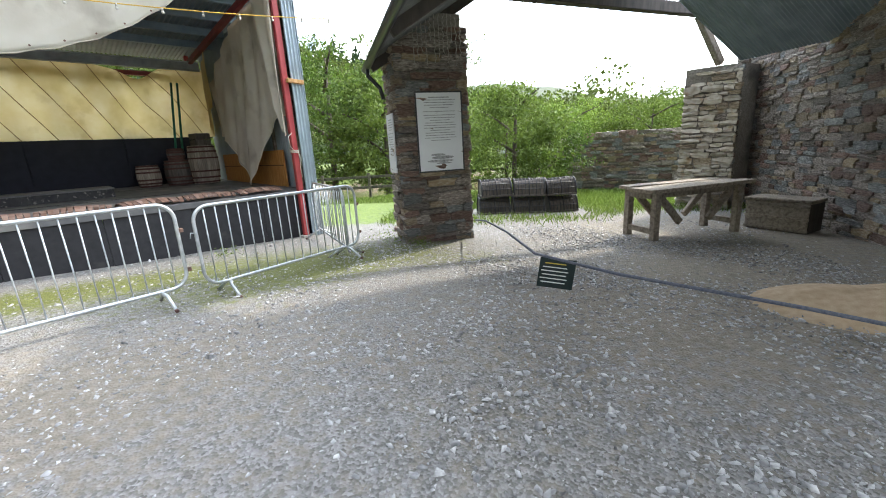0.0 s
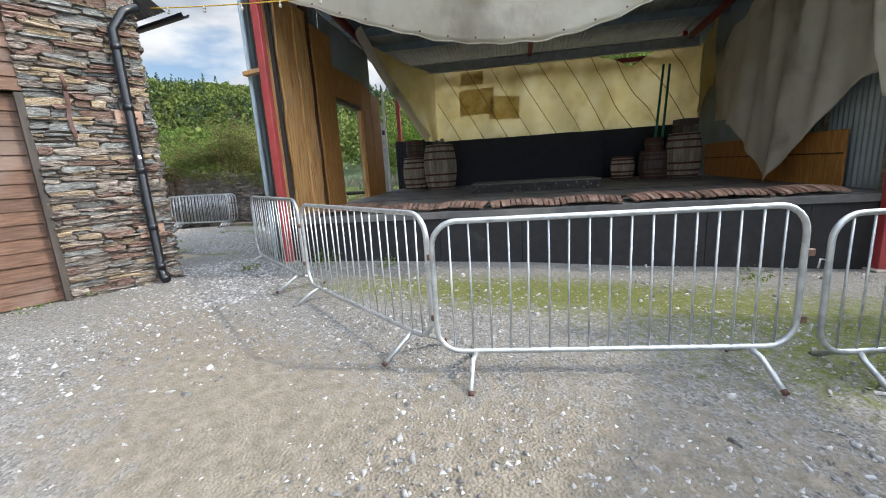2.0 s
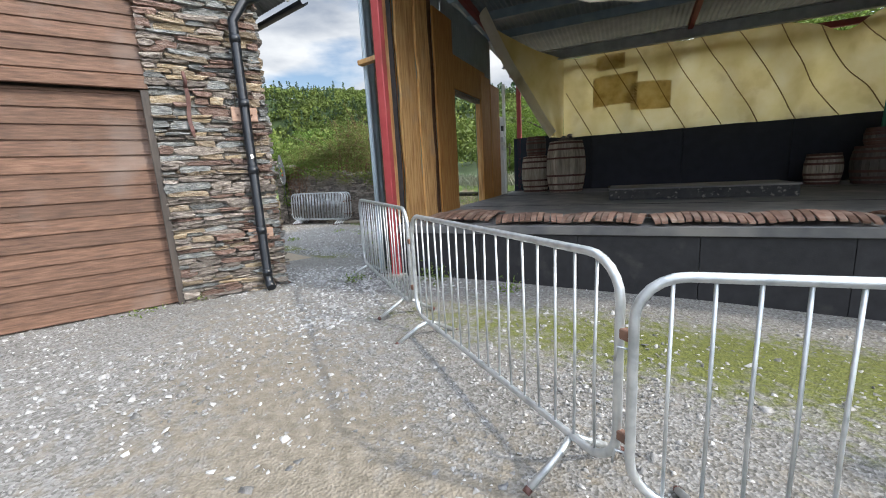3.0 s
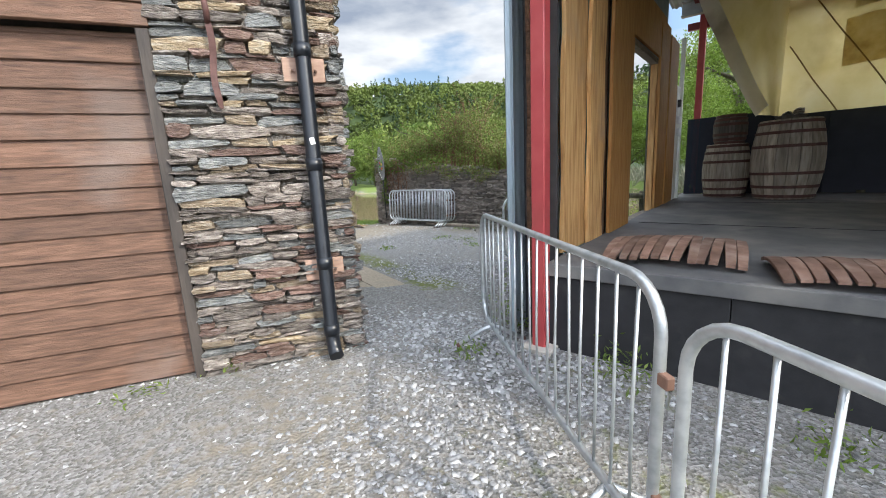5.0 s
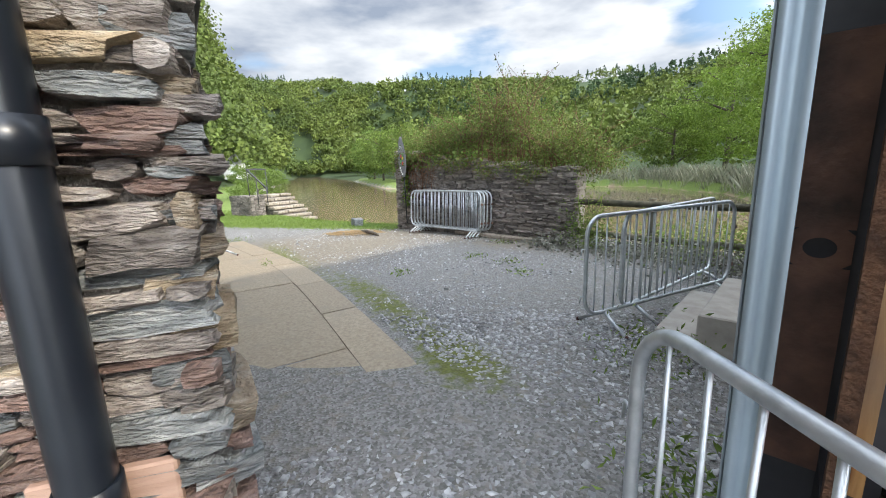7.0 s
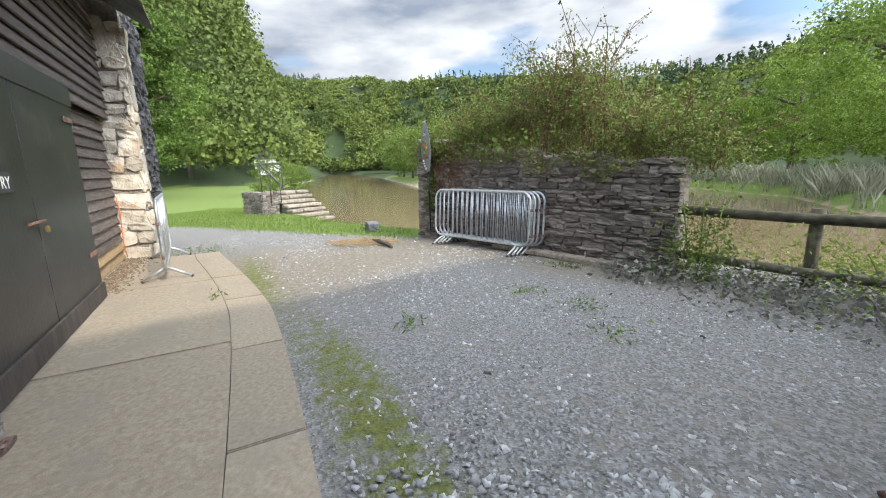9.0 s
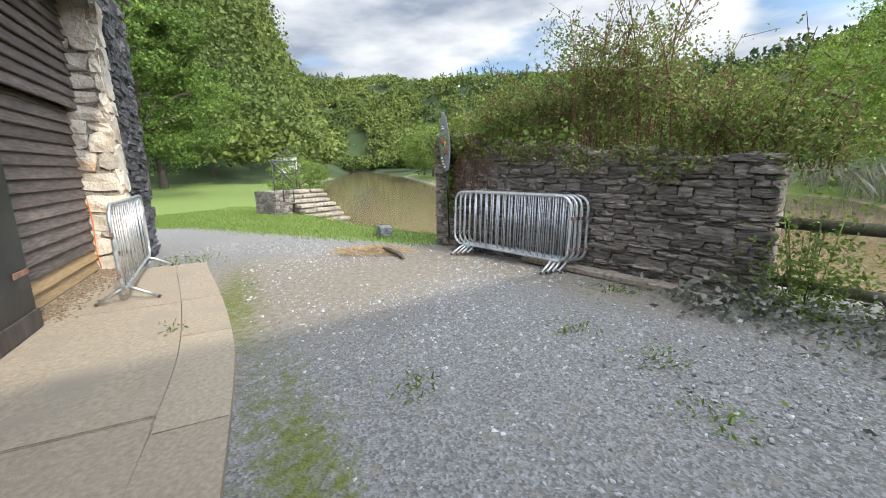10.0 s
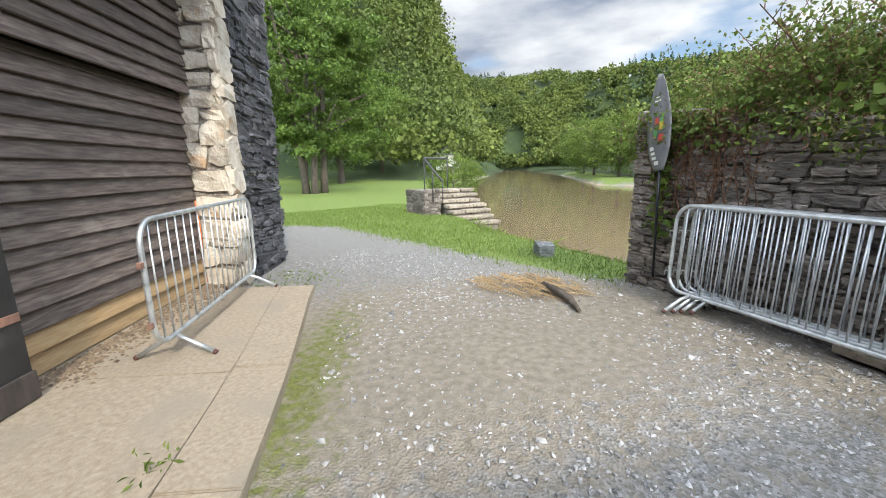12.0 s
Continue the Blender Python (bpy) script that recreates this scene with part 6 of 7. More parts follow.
# creels stacked on the grass
def creel(x, y, z, rz):
    c = thing("creel", pose(x, y, z, 0, 0, rz), "black-netted lobster creel stacked on the grass", "creel", "stack of creels")
    bm = bmesh.new()
    box(bm, (0, 0, 0.03), (0.72, 0.46, 0.04), bev=0.004)
    part("base", bm, OAKDARK, c)
    c.scale = (1.2, 1.2, 1.2)
    for k in range(3):
        bm = bmesh.new()
        tube(bm, [(-0.34 + 0.34 * k, 0.22 * math.cos(a), 0.04 + 0.36 * math.sin(a)) for a in [math.pi * j / 8 for j in range(9)]], 0.014, 6)
        part("hoop", bm, INK, c)
    bm = bmesh.new()
    for j in range(9):
        a = math.pi * j / 8
        tube(bm, [(-0.34, 0.215 * math.cos(a), 0.04 + 0.35 * math.sin(a)), (0.34, 0.215 * math.cos(a), 0.04 + 0.35 * math.sin(a))], 0.008, 4)
    for k in range(9):
        xk = -0.32 + 0.08 * k
        tube(bm, [(xk, 0.218 * math.cos(a), 0.04 + 0.355 * math.sin(a)) for a in [math.pi * j / 6 for j in range(7)]], 0.007, 4)
    part("net", bm, INK, c)
    bm = bmesh.new()
    rows = [[bm.verts.new((x, 0.195 * math.cos(a), 0.04 + 0.325 * math.sin(a) + 0.01 * math.sin(7 * x + 3 * a))) for a in [math.pi * j / 8 for j in range(9)]] for x in (-0.33, -0.2, -0.07, 0.07, 0.2, 0.33)]
    for i in range(5):
        for j in range(8):
            bm.faces.new((rows[i][j], rows[i][j + 1], rows[i + 1][j + 1], rows[i + 1][j]))
    bm.faces.new(rows[0])
    bm.faces.new(rows[-1][::-1])
    part("netting", bm, OAKDARK, c, "dark tarred netting")


for cx, cy, lv, rz in ((0.65, 11.2, 0, 8), (1.6, 11.35, 0, 4), (2.55, 11.6, 0, 12), (0.7, 11.25, 1, 10), (1.65, 11.4, 1, -5), (2.5, 11.6, 1, 9)):
    creel(cx, cy, gz(cx, cy) + 0.47 * lv, rz)

# ---- river fence, plank, banner and small things by the wall ----
fence = thing("river_fence", Matrix.Translation((-15.6, 5.2, gz(-15.6, 5.2))), "mossy round-rail timber fence with wire mesh along the river", "fence")
F0 = Vector((-16.92, 4.05, 0))
FD = Vector((0.735, 0.678, 0)).normalized()
fo = Vector((-15.6, 5.2, gz(-15.6, 5.2)))
for k in range(6):
    p = F0 + FD * (0.10 + 1.65 * k)
    bm = bmesh.new()
    tube(bm, [p + Vector((0, 0, -0.3)) - fo, p + Vector((0, 0, 0.98)) - fo], 0.065, 10)
    part("post", bm, MOSSWOOD, fence)
for z, r in ((0.88, 0.062), (0.26, 0.055)):
    for k in range(3):
        bm = bmesh.new()
        p0, p1 = F0 + FD * (3.2 * k), F0 + FD * (3.2 * k + 3.18)
        tube(bm, [p0 + Vector((0.05, -0.05, z)) - fo, (p0 + p1) / 2 + Vector((0.05, -0.05, z - 0.012)) - fo, p1 + Vector((0.05, -0.05, z)) - fo], r, 10)
        part("rail", bm, MOSSWOOD, fence)
bm = bmesh.new()
for k in range(64):
    for sg in (-1, 1):
        s0 = 0.14 * k
        p0, p1 = F0 + FD * s0, F0 + FD * (s0 + 0.75 * sg)
        tube(bm, [p0 + Vector((-0.04, 0.04, 0.15)) - fo, p1 + Vector((-0.04, 0.04, 0.86)) - fo], 0.0022, 3, caps=False)
part("wire_mesh", bm, RUST, fence, "rusty chain-link mesh")

pk = thing("plank", pose(-17.55, 2.72, gz(-17.5, 2.7), 0, 0, 44), "grey weathered plank lying at the foot of the wall", "plank")
bm = bmesh.new()
box(bm, (0, 0, 0.05), (2.6, 0.22, 0.07), (1, 0, 0), 0.008)
part("plank", bm, GREYWOOD, pk)

ban = thing("feather_banner", Matrix.Translation((-19.76, 0.46, 0.05)), "faded grey feather banner with coloured print leaning on the wall", "banner")
bd = Vector((-0.62, -0.35, 0)).normalized()


def feather(s, t):
    w = 0.25 * (math.sin(math.pi * (0.06 + 0.92 * t) ** 0.75) ** 0.8 + 0.02)
    c = Vector((-0.02, -0.05, 1.38)) + Vector((-0.12, -0.08, 1.10)) * t
    q = c + Vector((0.72, 0.45, 0.10)) * (w * (s - 0.5) * 2) + Vector((0.06, -0.06, 0)) * math.sin(3 * t + 2 * s) * 0.3
    return q


sheet("cloth", feather, 10, 26, mat("grey_banner_cloth", [(0.17, 0.17, 0.18), (0.24, 0.24, 0.25)], 9, 0.8, 0.1, 50, vary=0, trans=0.15), ban, thick=0.004)
for k, (t0, t1, s0, s1, mm) in enumerate(((0.30, 0.37, 0.55, 0.75, REDINK), (0.36, 0.44, 0.35, 0.5, GREENINK), (0.42, 0.5, 0.58, 0.74, YELLOWINK), (0.48, 0.55, 0.4, 0.55, REDINK), (0.5, 0.58, 0.62, 0.75, GREENINK),
                                          (0.06, 0.10, 0.3, 0.6, WHITEPAINT), (0.12, 0.15, 0.2, 0.45, WHITEPAINT), (0.17, 0.20, 0.18, 0.4, WHITEPAINT), (0.22, 0.26, 0.15, 0.35, WHITEPAINT), (0.72, 0.735, 0.3, 0.62, WHITEPAINT), (0.76, 0.77, 0.3, 0.55, WHITEPAINT))):
    sheet("print", lambda s, t, a=t0, b=t1, c=s0, e=s1: feather(c + (e - c) * s, a + (b - a) * t) + Vector((0.006, -0.010, 0)), 3, 3, mm, ban)
bm = bmesh.new()
tube(bm, [(0.04, -0.02, 0.1), (0.0, -0.04, 1.0), (-0.02, -0.045, 1.42)], 0.016, 8)
part("mast", bm, BLACKPIPE, ban)
bx = thing("post_bracket", Matrix.Translation((-19.88, 0.66, 0.9)), "dark wooden bracket box fixed on the wall", "bracket")
for k in range(3):
    bm = bmesh.new()
    box(bm, (0.06, -0.06, 0.0 + 0.16 * k), (0.16, 0.12, 0.04), (0, 0, 45), 0.004)
    part("slat", bm, FRAMEWOOD, bx)
bm = bmesh.new()
box(bm, (0.0, 0.0, 0.16), (0.16, 0.03, 0.42), (0, 0, 45), 0.004)
part("back_plate", bm, FRAMEWOOD, bx)

sb = new("stone_block", PIERSTONES[1])
sb.matrix_world = Matrix.LocRotScale((-21.75, -1.40, gz(-21.7, -1.4) + 0.10), Euler((0.05, 0.04, 0.6)), (0.36, 0.30, 0.30))
tagged(sb, "rough grey stone block on the grass edge", "stone")
verts, faces = [], []
for k in range(300):
    a, r = rng.uniform(0, 6.283), rng.uniform(0, 1) ** 0.6
    cx, cy = -19.3 + 0.55 * r * math.cos(a), -0.95 + 0.75 * r * math.sin(a)
    d = rng.normal(0.7, 0.35)
    l, w = rng.uniform(0.2, 0.6), 0.006
    ux, uy = math.cos(d), math.sin(d)
    z = gz(cx, cy) + 0.02 + 0.06 * (1 - r) * rng.uniform(0, 1)
    n0 = len(verts)
    verts += [(cx - ux * l / 2 - uy * w, cy - uy * l / 2 + ux * w, z), (cx - ux * l / 2 + uy * w, cy - uy * l / 2 - ux * w, z + 0.004), (cx + ux * l / 2, cy + uy * l / 2, z + rng.uniform(0, 0.05)), (cx - ux * l / 2, cy - uy * l / 2, z + 0.014)]
    faces += [(n0, n0 + 1, n0 + 2), (n0 + 1, n0 + 3, n0 + 2), (n0 + 3, n0, n0 + 2)]
tagged(pydata("straw_litter", verts, faces, STRAW), "scatter of dry reed straw washed onto the gravel", "straw", kind="stuff")
br = thing("driftwood", pose(-19.0, -0.52, gz(-19, -0.5) + 0.04, 0, 0, 38), "dead brown driftwood branch on the gravel", "branch")
bm = bmesh.new()
tube(bm, [(-0.5, 0.02, 0), (-0.15, 0, 0.03), (0.2, 0.03, 0.02), (0.55, -0.04, 0.01)], [0.03, 0.05, 0.045, 0.02], 8)
part("limb", bm, TRUNK, br)

STEPSTONE = mat("worn_step_stone", [(0.14, 0.12, 0.09), (0.23, 0.20, 0.155), (0.31, 0.275, 0.22)], 9, 0.9, 0.8, 30, vary=0.2, dist=0.03)
# stone landing steps on the bank, with a side block and a handrail
LT, LF, LW = Vector((-30.4, -7.7, 0)), Vector((0.575, 0.819, 0)), Vector((-0.819, 0.575, 0))
lyaw = math.degrees(math.atan2(LW.y, LW.x))
land = thing("landing_steps", Matrix.Translation(LT), "old worn stone landing steps down the river bank", "steps")
for k in range(7):
    c = LF * (0.36 * k)
    for j in range(3):
        w = (0.62, 0.55, 0.66)[(j + k) % 3]
        e = c + LW * (-0.62 + 0.61 * j + rng.uniform(-0.04, 0.04)) + LF * rng.uniform(-0.03, 0.03)
        bm = bmesh.new()
        box(bm, (e.x, e.y, 0.52 - 0.2 * k + rng.uniform(-0.012, 0.012)), (w, 0.52, 0.15), (rng.uniform(-2, 2), rng.uniform(-2, 2), lyaw), 0.03)
        part("step_stone", bm, STEPSTONE, land)
    bm = bmesh.new()
    box(bm, (c.x, c.y, -0.1 - 0.2 * k), (1.7, 0.34, 1.08), (0, 0, lyaw), 0.02)
    part("riser_core", bm, DARKWALL, land)
c = -LF * 0.75
bm = bmesh.new()
box(bm, (c.x, c.y, -0.05), (1.9, 1.2, 1.2), (0, 0, lyaw), 0.03)
part("landing", bm, STEPSTONE, land)
c = -LW * 1.34 - LF * 0.25
bm = bmesh.new()
box(bm, (c.x, c.y, -0.05), (0.72, 1.85, 1.26), (0, 0, lyaw), 0.02)
part("side_block", bm, DARKMORTAR, land)
o_ = -LW * 1.72 + LF * 0.70
rubble(land, (o_.x, o_.y, 0), (LW.x, LW.y), 0.76, flat(0.60), (0.06, 0.14), (0.14, 0.34), 0.14, RIVERSTONES, limit=60, base=flat(-0.6), proud=0.04)
o_ = -LW * 1.72 - LF * 1.2
rubble(land, (o_.x, o_.y, 0), (LF.x, LF.y), 1.9, flat(0.60), (0.06, 0.14), (0.14, 0.34), 0.14, RIVERSTONES, limit=90, base=flat(-0.6), proud=0.04)
rl = thing("handrail", Matrix.Translation(LT + Vector((0, 0, 0.55))), "thin black iron handrail over the landing steps", "handrail")
ra, rb, rc = -LW * 1.5 + LF * 0.3, -LW * 0.05 - LF * 0.4, -LW * 1.15 + LF * 1.3
for q, h in ((ra, 1.36), (rb, 1.36), (rc, 0.42), (ra + LF * 0.5 + LW * 0.15, 0.95)):
    bm = bmesh.new()
    tube(bm, [q + Vector((0, 0, -0.4 if h < 1.3 else 0)), q + Vector((0, 0, h))], 0.024, 8)
    part("post", bm, INK, rl)
bm = bmesh.new()
tube(bm, [ra + Vector((0, 0, 1.36)), rb + Vector((0, 0, 1.36))], 0.045, 8)
part("rail", bm, INK, rl)
bm = bmesh.new()
tube(bm, [ra + Vector((0, 0, 1.36)), rc + Vector((0, 0, 0.42))], 0.045, 8)
part("sloping_rail", bm, INK, rl)

# pale house far off on the bank
hs = thing("cottage", pose(-96, -42, 1.0, 0, 0, 25), "small white cottage far off among the trees", "house")
bm = bmesh.new()
box(bm, (0, 0, 1.6), (7, 5, 3.2))
part("wall", bm, WHITEPAINT, hs)
bm = bmesh.new()
va = [bm.verts.new(v) for v in ((-3.8, -2.8, 3.1), (3.8, -2.8, 3.1), (3.8, 2.8, 3.1), (-3.8, 2.8, 3.1), (-3.8, 0, 5.2), (3.8, 0, 5.2))]
for f in ((0, 1, 5, 4), (2, 3, 4, 5), (1, 2, 5), (3, 0, 4), (3, 2, 1, 0)):
    bm.faces.new([va[i] for i in f])
part("roof", bm, GREYCORR, hs)
for sx in (-2, 2):
    bm = bmesh.new()
    box(bm, (sx, -2.52, 1.7), (0.9, 0.06, 1.1))
    part("window", bm, INK, hs)

# orange cord hanging on the boarded wall, low rail fence on the meadow
oc = thing("orange_cord", Matrix.Translation((-17.2, -4.25, 0.1)), "thin orange cord hanging down beside the quoins", "cord")
bm = bmesh.new()
jp = Vector((*P2(JAMB, NB, -0.42), 0)) + Vector((-DB[0], -DB[1], 0)) * 0.09 - Vector((-17.2, -4.25, 0.1))
tube(bm, [jp + Vector((0.01 * math.sin(j), 0.01 * math.cos(j), 0.12 + 0.13 * j)) for j in range(9)], 0.008, 6)
part("cord", bm, ORANGECORD, oc)
mf = thing("meadow_fence", Matrix.Translation((-4.5, 15.5, -0.3)), "low weathered timber rail fence across the meadow", "fence")
for k in range(6):
    bm = bmesh.new()
    box(bm, (-3 + 1.8 * k, 0.2 * k, 0.45), (0.1, 0.1, 1.1), bev=0.008)
    part("post", bm, MOSSWOOD, mf)
for z in (0.45, 0.85):
    bm = bmesh.new()
    box(bm, (1.5, 0.5, z), (9.2, 0.05, 0.1), (0, 0, 6.3), 0.006)
    part("rail", bm, MOSSWOOD, mf)

# ---- plants ----
vg = np.random.default_rng(11)


def quad_mesh(name, V, material, parent=None):
    """One mesh of many four-cornered leaves: V is (count, 4, 3)."""
    n = len(V)
    me = bpy.data.meshes.new(name)
    me.vertices.add(4 * n)
    me.vertices.foreach_set("co", np.ascontiguousarray(V, dtype=np.float32).ravel())
    me.loops.add(4 * n)
    me.loops.foreach_set("vertex_index", np.arange(4 * n, dtype=np.int32))
    me.polygons.add(n)
    me.polygons.foreach_set("loop_start", np.arange(0, 4 * n, 4, dtype=np.int32))
    me.update(calc_edges=True)
    me.validate()
    me.materials.append(material)
    ob = new(name, me)
    if parent:
        ob.parent = parent
    return ob


def leaf_quads(P, size, droop=0.3, slim=0.55, flat_up=0.0):
    """Folded leaf shapes at the places P, turned at random."""
    n = len(P)
    d = vg.normal(size=(n, 3))
    d[:, 2] = d[:, 2] * (1 - flat_up) - droop
    d /= np.linalg.norm(d, axis=1)[:, None]
    r = vg.normal(size=(n, 3))
    r[:, 2] *= 1 - 0.6 * flat_up
    w = np.cross(d, r)
    w /= np.linalg.norm(w, axis=1)[:, None] + 1e-9
    nn = np.cross(d, w)
    s = size * vg.uniform(0.6, 1.35, (n, 1))
    side = w * s * slim * 0.5
    lift = nn * s * 0.12
    return np.stack([P - d * s * 0.5, P + side + lift, P + d * s * 0.5, P - side + lift], 1)


def clump_points(n, centre, radii, clumps, spread, floor=None, hollow=0.5):
    """Leaf places gathered in clumps near the outside of an uneven crown."""
    u = vg.normal(size=(clumps, 3))
    u /= np.linalg.norm(u, axis=1)[:, None]
    c = u * (hollow + (1 - hollow) * vg.uniform(0, 1, (clumps, 1)) ** 0.6) * vg.uniform(0.78, 1.12, (clumps, 1)) * np.array(radii)
    k = vg.integers(0, clumps, n)
    sz = vg.uniform(0.6, 1.3, clumps)[k][:, None]
    P = c[k] + vg.normal(size=(n, 3)) * spread * sz * np.array([1, 1, 0.5])
    P += np.array(centre)
    if floor is not None:
        P[:, 2] = np.maximum(P[:, 2], floor + vg.uniform(0, 0.5, n))
    return P


def tree(x, y, z, h, r, base, n, leaf, material, label, stems=1, name="tree", clumps=90):
    t = thing(name, Matrix.Translation((x, y, z)), label, "tree")
    for k in range(stems):
        bm = bmesh.new()
        ox, oy = (0.9 * math.cos(2.4 * k), 0.9 * math.sin(2.4 * k)) if stems > 1 else (0, 0)
        lean = 0.10 * h if stems > 1 else 0.03 * h
        pts = [(ox, oy, -0.3), (ox * 1.1, oy * 1.1, base * 0.6), (ox * 1.3 + lean * 0.5 * math.cos(k), oy * 1.3 + lean * 0.5 * math.sin(k), h * 0.5), (ox * 1.5 + lean * math.cos(k), oy * 1.5 + lean * math.sin(k), h * 0.85)]
        rr = 0.028 * h / (1 + 0.4 * (stems > 1))
        tube(bm, pts, [rr, rr * 0.8, rr * 0.5, rr * 0.15], 8)
        tr = part("trunk", bm, TRUNK, t)
        for j in range(5):
            bm = bmesh.new()
            a = 1.3 * j + k
            z0 = base + (h - base) * (0.08 + 0.14 * j)
            tube(bm, [(ox, oy, z0), (ox + 0.4 * r * math.cos(a), oy + 0.4 * r * math.sin(a), z0 + 0.10 * h), (ox + 0.8 * r * math.cos(a), oy + 0.8 * r * math.sin(a), z0 + 0.16 * h)], [rr * 0.45, rr * 0.3, rr * 0.1], 6)
            part("limb", bm, TRUNK, tr)
    P = clump_points(n, (0, 0, (h + base) / 2), (r, r, (h - base) / 2), clumps, r * 1.25 / math.sqrt(clumps), floor=base - 0.3)
    quad_mesh("crown", leaf_quads(P, leaf), material, t)
    return t


def tz(x, y):
    return float(terrain(np.array([float(x)]), np.array([float(y)]))[0][0])


# the broad tree on the lawn
tree(-41.3, -27.4, tz(-41.3, -27.4), 19, 7.2, 2.6, 62000, 0.27, LEAFDARK, "broad dark green oak with several trunks on the lawn", stems=4, clumps=420)
tree(-47, -16, tz(-47, -16), 4.6, 2.6, 0.2, 14000, 0.13, LEAF, "rounded grey-green shrub at the edge of the lawn", name="shrub", clumps=150)
tree(-60, -41, tz(-60, -41), 21, 8, 2, 30000, 0.34, LEAFDARK, "tall green tree at the foot of the wooded hill")
tree(-74, -44, tz(-74, -44), 15, 6, 2, 20000, 0.38, LEAF, "tall green tree at the foot of the wooded hill")
# trees along the far bank
for (x, y, h, r, mm, lab) in ((-44, 33, 17, 7.0, LEAFLIME, "tall yellow-green willow on the far bank"), (-58, 36, 14, 6.5, LEAFLIME, "tall yellow-green willow on the far bank"),
                              (-34, 32, 15, 6.0, LEAFDARK, "tall dark green tree on the far bank"), (-25, 36, 14, 6.0, LEAF, "tall green tree on the far bank"),
                              (-66, 34, 11, 6, LEAF, "green tree on the far bank"), (-80, 18, 11, 6, LEAF, "green tree on the far bank"), (-84, 4, 12, 6.5, LEAFDARK, "dark green tree on the wooded point"),
                              (-90, -6, 11, 6.0, LEAF, "green tree on the wooded point"), (-104, -12, 12, 6.5, LEAF, "green tree on the wooded point"), (-122, -17, 13, 7, LEAFDARK, "dark green tree on the wooded point")):
    tree(x, y, max(tz(x, y), -0.8), h, r, 0.6 if x < -62 else 1.5, 22000 if x > -60 else 9000, 0.25 if x > -60 else 0.36, mm, lab, clumps=260)
# trees on the meadow behind the stage and the pillar
for (x, y, h, r, mm, lab) in ((-9, 27, 11, 4.6, LEAFDARK, "dark green tree behind the stage"), (-5.0, 25, 8.0, 3.4, LEAF, "rounded green tree behind the stage"), (-1.5, 27, 7.0, 3.2, LEAF, "rounded green tree on the meadow"),
                              (-14, 31, 12, 5.0, LEAFDARK, "dark green tree behind the stage"), (3.5, 38, 7.5, 4.6, LEAF, "green tree beyond the field wall"), (10, 42, 7.5, 5, LEAFLIME, "light green tree beyond the field wall"),
                              (17, 40, 7.5, 5, LEAF, "green tree beyond the field wall"), (24, 46, 8.5, 6, LEAF, "green tree beyond the field wall"), (-4, 40, 13, 6, LEAFDARK, "dark green tree behind the meadow"), (30, 38, 8, 5.5, LEAFLIME, "light green tree beyond the field wall")):
    tree(x, y, tz(x, y), h, r, 0.8, 11000, 0.22, mm, lab, clumps=180)
tree(1.7, 15.6, tz(1.7, 15.6), 4.6, 1.9, 0.1, 12000, 0.12, LEAF, "loose willow bush behind the pillar", name="bush", clumps=70)
tree(3.4, 17.8, tz(3.4, 17.8), 3.4, 1.6, 0.1, 9000, 0.11, LEAFDARK, "ivy-dark bush against the field wall", name="bush", clumps=50)


# woods on the hills: two sorts of far canopy
def woods(name, count, box_, test, material, label, cards, size, conifer=False, hmin=8, hmax=14, bank=6):
    n = count * 16
    X, Y = vg.uniform(box_[0], box_[1], n), vg.uniform(box_[2], box_[3], n)
    Z, sd = terrain(X, Y)
    far = np.hypot(X + 8, Y)
    keep = test(X, Y, Z, sd) & (sd > bank) & (far > 62) & (vg.uniform(0, 1, n) < 1 / (1 + (far / 320) ** 2))
    X, Y, Z, far = X[keep][:count], Y[keep][:count], Z[keep][:count], far[keep][:count]
    out = []
    for x, y, z, f, h in zip(X, Y, Z, far, vg.uniform(hmin, hmax, len(X))):
        m = int(cards * (3.2 if f < 130 else 1.4 if f < 260 else 0.7))
        s = size * (0.36 if f < 130 else 0.62 if f < 260 else 1.0)
        if conifer:
            t = vg.uniform(0, 1, m) ** 0.7
            a = vg.uniform(0, 6.283, m)
            rr = 0.24 * h * (1 - t) * vg.uniform(0.7, 1.05, m)
            P = np.stack([x + rr * np.cos(a), y + rr * np.sin(a), z + h * (0.08 + 0.95 * t)], 1)
            out.append(leaf_quads(P, s, 0.5, 0.5))
        else:
            u = vg.normal(size=(11, 3))
            u /= np.linalg.norm(u, axis=1)[:, None]
            u[:, 2] = np.abs(u[:, 2]) * 1.2 - 0.35
            lump = (u * h * 0.42 * vg.uniform(0.75, 1.1, (11, 1)) * np.array([1, 1, 1.1]))[vg.integers(0, 11, m)]
            P = np.array([x, y, z + h * 0.5]) + lump + vg.normal(size=(m, 3)) * h * np.array([0.085, 0.085, 0.06])
            out.append(leaf_quads(P, s, 0.1, 0.8))
    tagged(quad_mesh(name, np.concatenate(out), material), label, "woods", kind="stuff")


